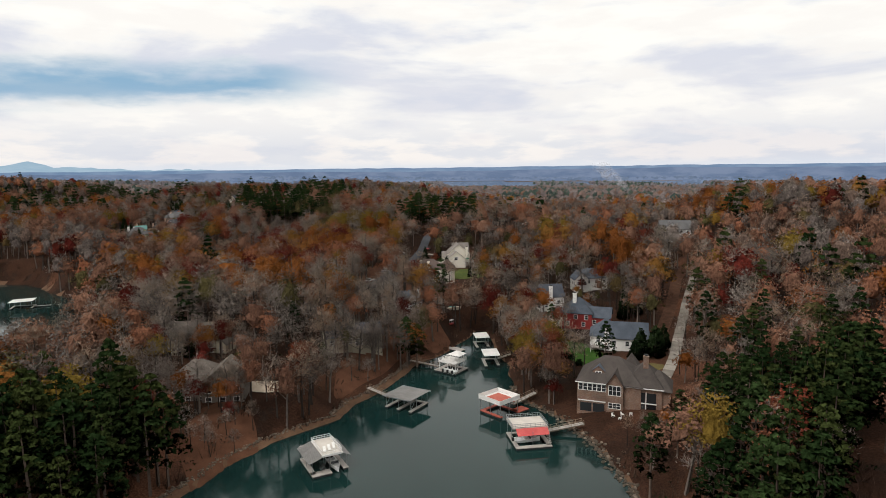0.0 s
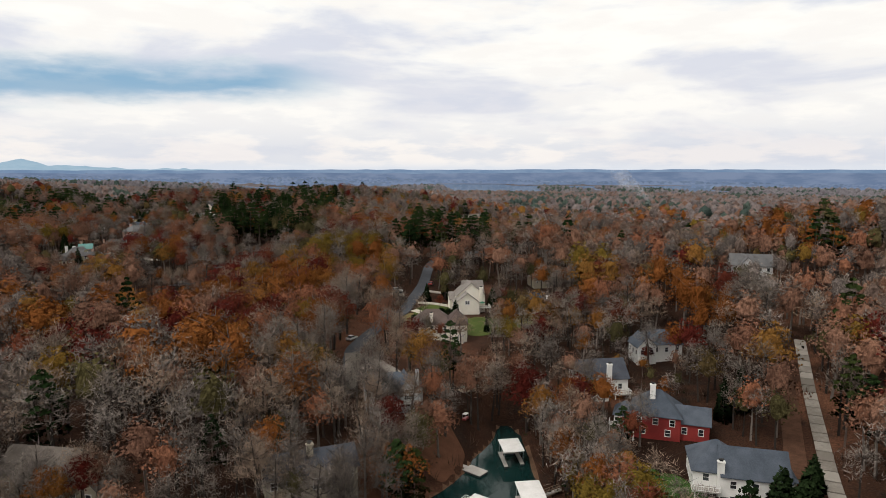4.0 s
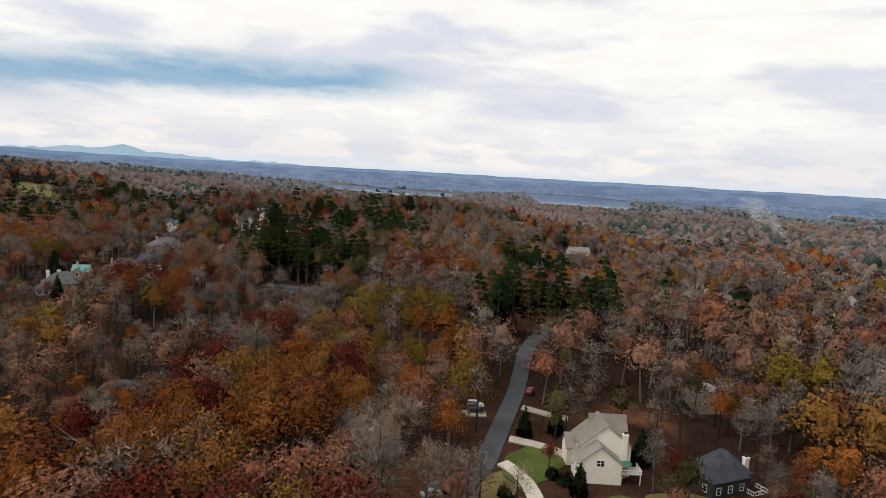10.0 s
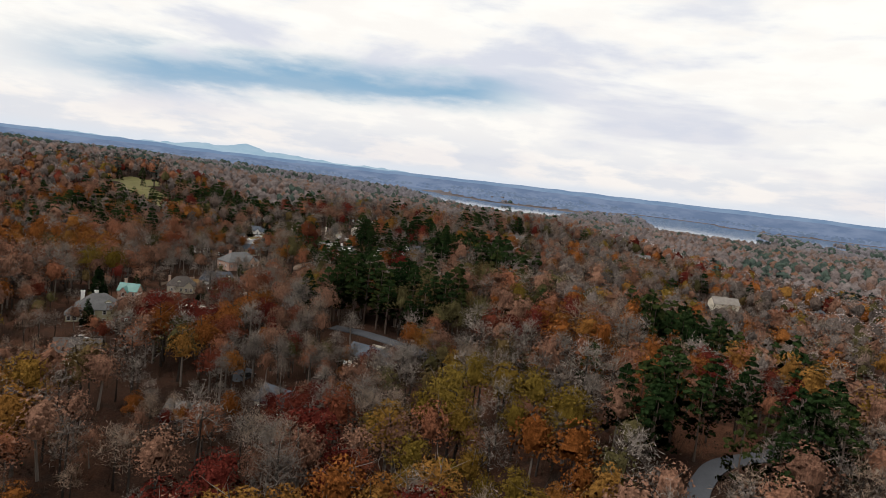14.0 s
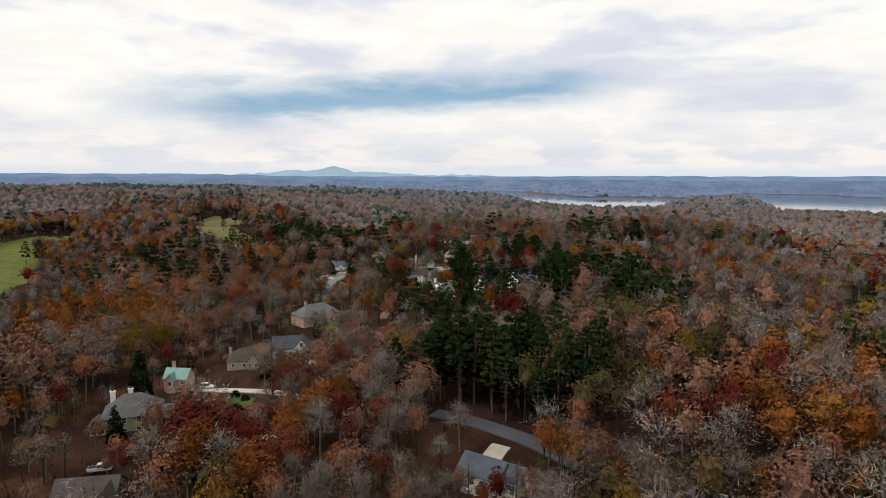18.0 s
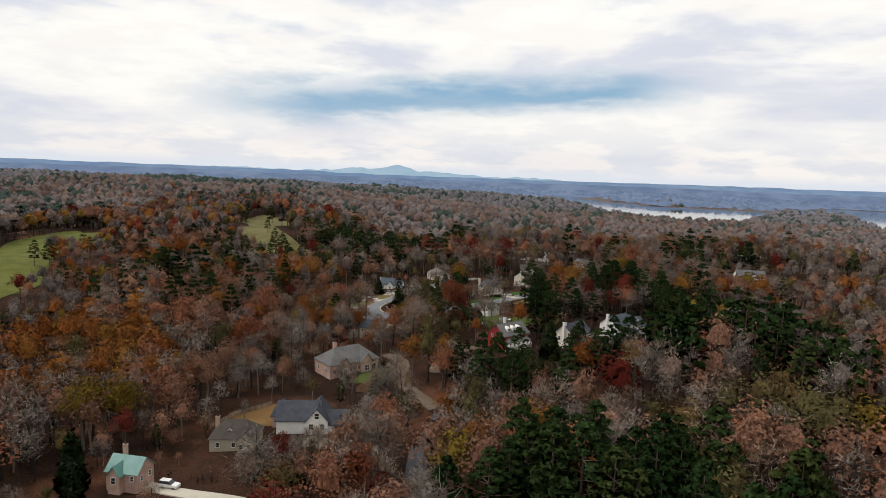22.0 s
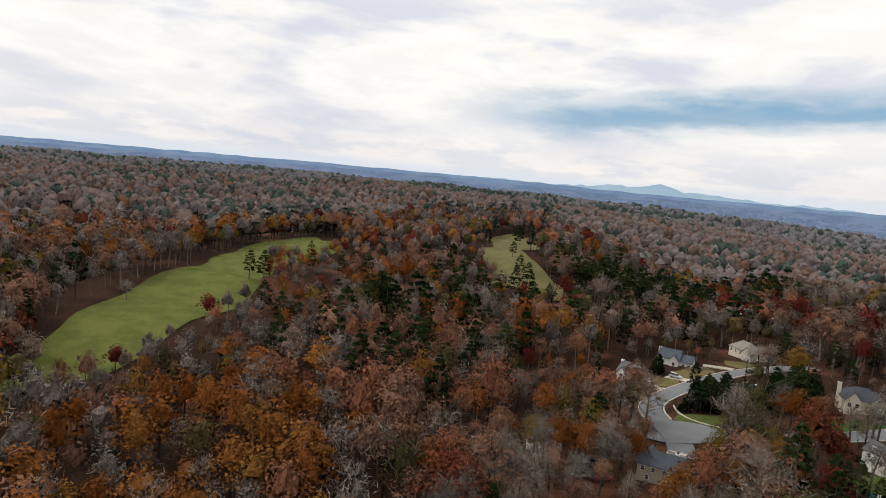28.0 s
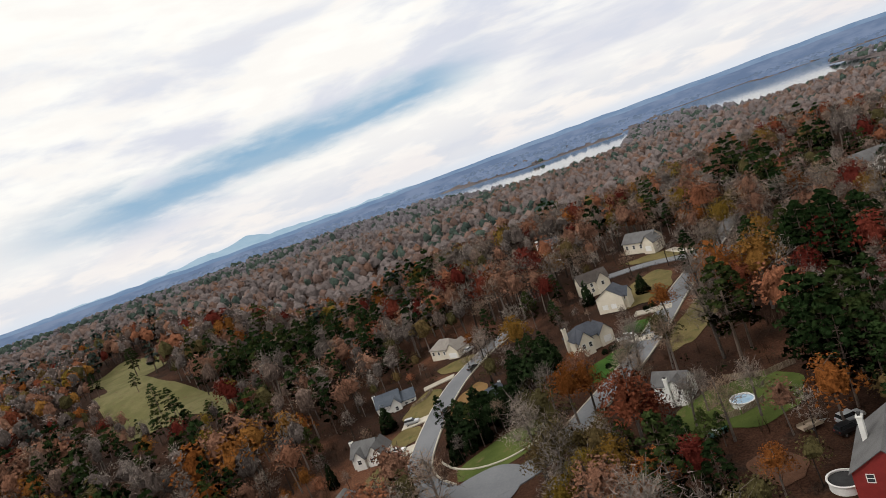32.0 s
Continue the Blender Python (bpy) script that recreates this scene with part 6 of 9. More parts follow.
part("roof_sheet", ribbed(-2.6, 2.6, -3.8, 3.8, 3.8, 3.95, "white_tin"), d7)
dock_base("low_dock", "low grey floating dock by the bank", 4.8, 225.2, -40, [(-2.6, 2.6, -1.7, 1.7), (-5.6, -2.6, -0.6, 0.6)])
d8 = dock_base("far_arm_dock", "distant dock with pale roof in another arm of the lake", -206, 306, 20, [(-5, -4, -4, 4), (4, 5, -4, 4), (-4, 4, 3, 4), (5, 12, -0.7, 0.7)])
dock_posts(d8, [(x, y) for x in (-4.6, 0, 4.6) for y in (-3.8, 3.8)], 3.6)
part("roof_sheet", ribbed(-5.2, 5.2, -4.4, 4.4, 3.6, 3.9, "white_tin"), d8)

# ---- woods ----
rng = np.random.RandomState(11)


def tube(a, b, ra, rb, sides):
    """Triangles of a tapered stick from a to b."""
    a, b = np.array(a, float), np.array(b, float)
    d = (b - a) / (np.linalg.norm(b - a) + 1e-9)
    u = np.cross(d, (0.3, 0.9, 0.2))
    u /= np.linalg.norm(u)
    v = np.cross(d, u)
    ang = np.arange(sides) * 2 * np.pi / sides
    ring = np.cos(ang)[:, None] * u + np.sin(ang)[:, None] * v
    lo, hi = a + ring * ra, b + ring * rb
    out = []
    for i in range(sides):
        j = (i + 1) % sides
        out += [(lo[i], lo[j], hi[j]), (lo[i], hi[j], hi[i])]
    return np.array(out)


def blades(start, way, width):
    """One slender triangle for every twig."""
    side = np.cross(way, rng.normal(size=way.shape))
    side /= np.linalg.norm(side, axis=1)[:, None] + 1e-9
    w = np.asarray(width).reshape(-1, 1) / 2
    return np.stack([start - side * w, start + side * w, start + way], 1)


def flakes(points, size, lift=0.5):
    """One small triangle, turned at random, for every clump of leaves."""
    n = len(points)
    a = rng.normal(size=(n, 3))
    a /= np.linalg.norm(a, axis=1)[:, None]
    b = np.cross(a, rng.normal(size=(n, 3)))
    b /= np.linalg.norm(b, axis=1)[:, None] + 1e-9
    s = size * rng.uniform(0.6, 1.4, (n, 1))
    k = rng.uniform(-0.3, 0.3, (n, 1))
    return np.stack([points - a * s * 0.5, points + a * s * 0.5, points + b * s * 0.9 + a * s * k], 1)


def skeleton_of(h, limbs, spread_, base=0.3, coarse=False):
    """Trunk and limbs of a broad-leaved tree; also where the limbs run. Coarse trees have a plain trunk and sliver limbs."""
    lean = rng.normal(0, 0.03, 2) * h
    knots = [np.array([0, 0, -0.8]), np.array([lean[0] * 0.3, lean[1] * 0.3, h * 0.35]), np.array([lean[0], lean[1], h * 0.70]), np.array([lean[0] * 1.6, lean[1] * 1.6, h * 0.93])]
    r = h * 0.0135
    if coarse:
        trunk = tube(knots[0], knots[2], r * 1.25, r * 0.45, 3)
    else:
        trunk = np.concatenate([tube(knots[0], knots[1], r * 1.25, r, 5), tube(knots[1], knots[2], r, r * 0.55, 5), tube(knots[2], knots[3], r * 0.55, r * 0.12, 5)])
    runs = [(knots[1], knots[2] - knots[1]), (knots[2], knots[3] - knots[2])]
    sticks = []
    for i in range(limbs):
        f = base + (0.86 - base) * (i + rng.rand()) / limbs
        root = np.array([np.interp(f, [0, 0.35, 0.70, 0.93], [k[j] for k in knots]) for j in (0, 1)] + [f * h])
        ang = i * 2.4 + rng.normal(0, 0.4)
        out = spread_ * h * (1.15 - 0.75 * abs(f - 0.5)) * rng.uniform(0.7, 1.15)
        tip = root + np.array([math.cos(ang) * out, math.sin(ang) * out, out * rng.uniform(0.55, 1.25)])
        tip[2] = min(tip[2], h * 0.98)
        elbow = root * 0.45 + tip * 0.55 + np.array([0, 0, -0.06 * out]) + rng.normal(0, 0.05, 3) * out
        rl = r * 0.42 * (1.1 - f * 0.6)
        if coarse:
            sticks.append(blades(root[None], (tip - root)[None], [rl * 1.7]))
        else:
            sticks += [tube(root, elbow, rl, rl * 0.6, 3), tube(elbow, tip, rl * 0.6, rl * 0.12, 3)]
        runs += [(root, elbow - root), (elbow, tip - elbow), (elbow, tip - elbow)]
    return trunk, np.concatenate(sticks) if sticks else np.zeros((0, 3, 3)), runs


def along_runs(runs, n, first=1):
    pick = rng.randint(first, len(runs), n)
    base = np.array([runs[i][0] for i in pick])
    d = np.array([runs[i][1] for i in pick])
    return base + d * rng.uniform(0.15, 1.0, (n, 1)), d


def lobes_of(h, n, wide=0.135, low=0.50):
    """Middles and sizes of the rounded lobes that make up a crown: a ring low down, a narrower one above, one on top."""
    out = []
    ring = max(3, int(n * 0.55))
    turn = rng.rand() * 6.28
    for i in range(ring):
        a = turn + i * 6.283 / ring + rng.normal(0, 0.2)
        r = wide * h * rng.uniform(0.80, 1.15)
        out.append((np.array([math.cos(a) * r, math.sin(a) * r, h * (low + rng.uniform(0.02, 0.13))]), h * rng.uniform(0.105, 0.14)))
    for i in range(n - ring - 1):
        a = turn + 0.6 + i * 6.283 / max(1, n - ring - 1) + rng.normal(0, 0.3)
        r = wide * 0.52 * h * rng.uniform(0.7, 1.2)
        out.append((np.array([math.cos(a) * r, math.sin(a) * r, h * (low + rng.uniform(0.20, 0.29))]), h * rng.uniform(0.10, 0.13)))
    out.append((np.array([rng.normal(0, 0.02) * h, rng.normal(0, 0.02) * h, h * (low + 0.36)]), h * rng.uniform(0.09, 0.12)))
    return out


def bare_tree(h, limbs, twigs, width, coarse=False, lobes=9):
    """Bare twigs that fan up and out of the limbs, in rounded lobes."""
    trunk, sticks, runs = skeleton_of(h, limbs, 0.19, 0.32, coarse)
    parts_ = lobes_of(h, lobes)
    pick = np.arange(twigs) % len(parts_)
    c, size = np.array([p[0] for p in parts_])[pick], np.array([p[1] for p in parts_])[pick][:, None]
    fan = c - (0, 0, 0.34 * h)
    fan /= np.linalg.norm(fan, axis=1)[:, None]
    d = rng.normal(size=(twigs, 3))
    d /= np.linalg.norm(d, axis=1)[:, None]
    long = (rng.rand(twigs, 1) < 0.3).astype(float)
    d = 0.9 * d + (0.25 + 0.5 * long) * fan + (0, 0, 0.2)
    d /= np.linalg.norm(d, axis=1)[:, None]
    out = rng.normal(size=(twigs, 3))
    out /= np.linalg.norm(out, axis=1)[:, None]
    start = c + np.where(long > 0, -fan * size * 0.5, out * size * rng.uniform(0.35, 1.0, (twigs, 1)))
    reach_ = size * np.where(long > 0, rng.uniform(0.9, 1.5, (twigs, 1)), rng.uniform(0.3, 0.62, (twigs, 1)))
    return trunk, sticks, blades(start, d * reach_, width * rng.uniform(0.7, 1.3, twigs) * np.where(long[:, 0] > 0, 0.65, 1.05))


def shell(centre, radius, n, size):
    """Leaves over a rounded tuft: small triangles that lie along its surface, with gaps."""
    d = rng.normal(size=(n, 3))
    d[:, 2] = np.where(d[:, 2] < -0.35, -d[:, 2], d[:, 2])
    d /= np.linalg.norm(d, axis=1)[:, None]
    p = centre + d * radius * rng.uniform(0.72, 1.08, (n, 1)) * (1, 1, 0.78)
    nrm = d + rng.normal(0, 0.45, (n, 3))
    a = np.cross(nrm, rng.normal(size=(n, 3)))
    a /= np.linalg.norm(a, axis=1)[:, None] + 1e-9
    b = np.cross(nrm, a)
    b /= np.linalg.norm(b, axis=1)[:, None] + 1e-9
    s = size * rng.uniform(0.6, 1.4, (n, 1))
    k = rng.uniform(-0.4, 0.4, (n, 1))
    return np.stack([p - a * s * 0.55 - b * s * 0.3, p + a * s * 0.55 - b * s * 0.3, p + b * s * 0.7 + a * s * k], 1)


def leafy_tree(h, limbs, leaves, size, spread_=0.22, coarse=False, lobes=9):
    """Leaves over rounded lobes, with gaps between them."""
    trunk, sticks, runs = skeleton_of(h, limbs, spread_, 0.36, coarse)
    parts_ = lobes_of(h, lobes, 0.145, 0.47)
    crown = [shell(c, r * 1.12, max(2, leaves // len(parts_)), size) for c, r in parts_]
    return trunk, sticks, np.concatenate(crown)


def mass(h, wide, low, top, sectors=7, plain=False):
    """The inner bulk of a crown: a lumpy, open-bottomed dome."""
    turn, rings = rng.rand() * 6.28, []
    levels = ((0.10, 1.0), (0.66, 0.80)) if plain else ((0.0, 0.72), (0.34, 1.0), (0.74, 0.72))
    for f, r in levels:
        z = low + f * (top - low)
        a = turn + (np.arange(sectors) + rng.uniform(-0.25, 0.25, sectors)) * 6.283 / sectors
        rr = wide * h * r * rng.uniform(0.62, 1.25, sectors)
        rings.append(np.stack([np.cos(a) * rr, np.sin(a) * rr, h * z + rng.uniform(-0.05, 0.05, sectors) * h], -1))
    tip = np.array([rng.normal(0, 0.03) * h, rng.normal(0, 0.03) * h, top * h])
    out = []
    for k in range(sectors):
        m = (k + 1) % sectors
        for lo, hi in zip(rings[:-1], rings[1:]):
            out += [(lo[k], lo[m], hi[m]), (lo[k], hi[m], hi[k])]
        out.append((rings[-1][k], rings[-1][m], tip))
    return np.array(out)


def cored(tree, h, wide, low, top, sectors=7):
    """A tree with the bulk of its leaves, or a shade-dark core of twigs, inside the crown."""
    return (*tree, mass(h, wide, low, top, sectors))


def dome_tree(h, n, size, low=0.42):
    """A far crown: one uneven dome with a few loose leaves or twig ends round it."""
    trunk = tube((0, 0, -0.8), (0, 0, h * 0.55), h * 0.014, h * 0.006, 3)[::2]
    d = rng.normal(size=(n, 3))
    d[:, 2] = np.abs(d[:, 2])
    d /= np.linalg.norm(d, axis=1)[:, None]
    c = d * (0.2 * h, 0.2 * h, 0.33 * h) + (0, 0, h * (low + 0.2))
    return trunk, np.zeros((0, 3, 3)), np.concatenate([mass(h, 0.235, low, low + 0.53, 6, True), flakes(c, size)])


def pine_tree(h, whorls, tufts, size, coarse=False):
    r = h * 0.0125
    top = np.array([rng.normal(0, 0.015) * h, rng.normal(0, 0.015) * h, h])
    trunk = tube((0, 0, -0.8), top, r * 1.2, r * 0.15, 3 if coarse else 5)
    sticks, pts = [], []
    each = max(2, tufts // (whorls * 4))
    for i in range(whorls):
        f = 0.30 + 0.68 * (i + 0.5 * rng.rand()) / whorls
        reach = h * 0.18 * min(1.0, (1.03 - f) / 0.38) * rng.uniform(0.7, 1.1)
        for k in range(4):
            ang = i * 1.1 + k * 1.57 + rng.normal(0, 0.3)
            tip = top * f + np.array([math.cos(ang) * reach, math.sin(ang) * reach, reach * rng.uniform(-0.05, 0.4)])
            if not coarse:
                sticks.append(tube(top * f, tip, r * 0.28, r * 0.08, 3))
            pts.append(shell(top * f + (tip - top * f) * 0.72, max(0.30 * reach, 0.035 * h), each, size))
    pts.append(shell(top * 0.98, 0.035 * h, max(3, tufts // 25), size))
    return trunk, np.concatenate(sticks) if sticks else np.zeros((0, 3, 3)), np.concatenate(pts)


def cone_tree(h, leaves, size, width=0.2):
    trunk = tube((0, 0, -0.5), (0, 0, h * 0.9), h * 0.016, h * 0.003, 5)
    f = 1 - np.sqrt(rng.rand(leaves))
    ang = rng.rand(leaves) * 2 * np.pi
    rad = width * h * (1 - f) ** 0.75 * rng.uniform(0.72, 1.06, leaves)
    return trunk, np.zeros((0, 3, 3)), flakes(np.stack([np.cos(ang) * rad, np.sin(ang) * rad, 0.02 * h + f * h * 0.97], -1), size)


def shrub_bush(h, leaves, size):
    trunk = np.concatenate([tube((0, 0, -0.3), (math.cos(a) * h * 0.25, math.sin(a) * h * 0.25, h * 0.7), 0.05, 0.015, 3) for a in (0.3, 2.2, 4.4)])
    p = rng.normal(size=(leaves, 3))
    p /= np.linalg.norm(p, axis=1)[:, None]
    p[:, 2] = np.abs(p[:, 2])
    return trunk, np.zeros((0, 3, 3)), flakes(p * (0.62 * h, 0.62 * h, h * 0.95) * rng.uniform(0.7, 1.0, (leaves, 1)), size)


KINDS = ("bare", "russet", "orange", "red", "yellow", "olive", "pine")
TREE_NAME = {"bare": "bare_tree", "russet": "russet_oak", "orange": "orange_oak", "red": "red_maple", "yellow": "yellow_poplar", "olive": "olive_tree", "pine": "pine_tree"}
TREE_LABEL = {
    "bare": "leafless grey-brown hardwood tree with fine bare twigs", "russet": "oak holding russet-brown autumn leaves", "orange": "oak with burnt orange autumn leaves",
    "red": "maple with deep red autumn leaves", "yellow": "poplar with thinning yellow autumn leaves", "olive": "tree with sparse olive-brown late leaves", "pine": "tall dark green pine with a bare lower trunk",
}


# farther crowns take materials with the haze mixed into their colour
DISTANT = {("bare", 3): "hazed_bare", ("pine", 3): "far_pines", ("bare", 4): "far_woods", ("pine", 4): "far_pines"} | {(k, 4): "far_russet" for k in ("russet", "orange", "red", "yellow", "olive")}
CROWN = {k: np.array([0, 0, 10.5 if k == "pine" else 9.0]) for k in KINDS}


def template(kind, detail):
    """(trunk, limbs, crown) triangles of one tree 18 m high; detail 0 is the finest."""
    h = 18.0
    if kind == "bare":
        return [
            lambda: bare_tree(h, 14, 1250, 0.080, lobes=15), lambda: bare_tree(h, 6, 470, 0.13, True, 13),
            lambda: cored(bare_tree(h, 4, 235, 0.21, True, 12), h, 0.13, 0.47, 0.80, 6), lambda: cored(bare_tree(h, 2, 66, 0.46, True, 9), h, 0.155, 0.46, 0.84, 5), lambda: dome_tree(h, 9, 1.5),
        ][detail]()
    if kind == "pine":
        return [lambda: pine_tree(h, 9, 1400, 0.42), lambda: pine_tree(h, 8, 860, 0.48, True), lambda: pine_tree(h, 6, 240, 0.86, True), lambda: pine_tree(h, 4, 76, 1.6, True), lambda: dome_tree(h, 8, 1.6, 0.46)][detail]()
    thin = {"russet": 0.85, "olive": 0.6, "yellow": 0.85}.get(kind, 1.0)
    return [
        lambda: cored(leafy_tree(h, 9, int(1550 * thin), 0.37, lobes=15), h, 0.11, 0.50, 0.82), lambda: cored(leafy_tree(h, 5, int(680 * thin), 0.46, coarse=True, lobes=13), h, 0.12, 0.50, 0.82),
        lambda: cored(leafy_tree(h, 4, int(310 * thin), 0.64, coarse=True, lobes=11), h, 0.125, 0.49, 0.83, 6), lambda: cored(leafy_tree(h, 2, int(78 * thin), 1.1, coarse=True), h, 0.175, 0.46, 0.88, 6), lambda: dome_tree(h, 8, 1.5),
    ][detail]()


def puffed(tris, middle):
    """Normals of a rounded crown at every corner, so that its leaves are lit as one soft mass."""
    n = tris - middle
    n /= np.linalg.norm(n, axis=2)[..., None] + 1e-6
    n = n + rng.normal(0, 0.14, (len(n), 1, 3)) + (0, 0, 0.22)
    return (n / (np.linalg.norm(n, axis=2)[..., None] + 1e-6)).reshape(-1, 3)


def soup(name, tris, mats, slots=None, puff=None, tone=None):
    """A mesh of loose triangles; puff: the normals that its leaves are lit by."""
    me = bpy.data.meshes.new(name)
    n = len(tris)
    me.vertices.add(3 * n)
    me.vertices.foreach_set("co", np.ascontiguousarray(tris, dtype=np.float32).ravel())
    me.loops.add(3 * n)
    me.loops.foreach_set("vertex_index", np.arange(3 * n, dtype=np.int32))
    me.polygons.add(n)
    me.polygons.foreach_set("loop_start", np.arange(0, 3 * n, 3, dtype=np.int32))
    me.polygons.foreach_set("loop_total", np.full(n, 3, dtype=np.int32))
    for m in mats:
        me.materials.append(m)
    if slots is not None:
        me.polygons.foreach_set("material_index", slots.astype(np.int32))
    if puff is None:
        puff = np.repeat(rng.normal(0, 0.35, (n, 3)) + (0, 0, 1), 3, 0)
    lit = me.attributes.new("puff", "FLOAT_VECTOR", "POINT")
    lit.data.foreach_set("vector", np.asarray(puff, dtype=np.float32).ravel())
    if tone is not None:
        shade = me.attributes.new("tone", "FLOAT", "POINT")
        shade.data.foreach_set("value", np.repeat(np.asarray(tone, dtype=np.float32), 3))
    me.update(calc_edges=True)
    return me


def welded(name, tris, mats):
    """The same with shared corners, for a solid part."""
    me = soup(name, tris, mats)
    bm = bmesh.new()
    bm.from_mesh(me)
    bmesh.ops.remove_doubles(bm, verts=bm.verts[:], dist=0.004)
    bm.to_mesh(me)
    bm.free()
    return me


def off_line(x, y, line):
    """Distance from a line of points."""
    d = np.full(np.shape(x), 1e9)
    p = np.array(line, float)
    for a, b in zip(p[:-1], p[1:]):
        ab = b - a
        t = np.clip(((x - a[0]) * ab[0] + (y - a[1]) * ab[1]) / (ab @ ab + 1e-9), 0, 1)
        d = np.minimum(d, np.hypot(x - a[0] - t * ab[0], y - a[1] - t * ab[1]))
    return d


SPINE = [(0, 110), (-8, 190), (-30, 270), (-60, 340), (-110, 420), (-170, 490), (-250, 560), (-248, 640), (-222, 720)]


SIGHT_GAPS = [(33, 326, 12, 9, 0), (22, 312, 12, 12, 0), (-4, 289, 13, 7, 0), (4, 270, 9, 9, 0), (50, 192, 6, 10, 8)]  # open ground without a lawn, and gaps cleared for the camera's view of houses


def free(x, y):
    """Where a tree may stand: on land, off the roads, lawns and houses."""
    ok = wet(x, y) < -2.0
    near = (x > -720) & (x < 180) & (y > 60) & (y < 960)
    for line, half in CLEAR:
        i = np.where(ok & near)[0]
        ok[i] &= off_line(x[i], y[i], line[::3]) > half
    for ox, oy, a, b, turn in OPEN + YARDS + SIGHT_GAPS:
        c, s = math.cos(radians(turn)), math.sin(radians(turn))
        u, v = (x - ox) * c + (y - oy) * s, -(x - ox) * s + (y - oy) * c
        ok &= (u / (a + 1.2)) ** 2 + (v / (b + 1.2)) ** 2 > 1
    return ok


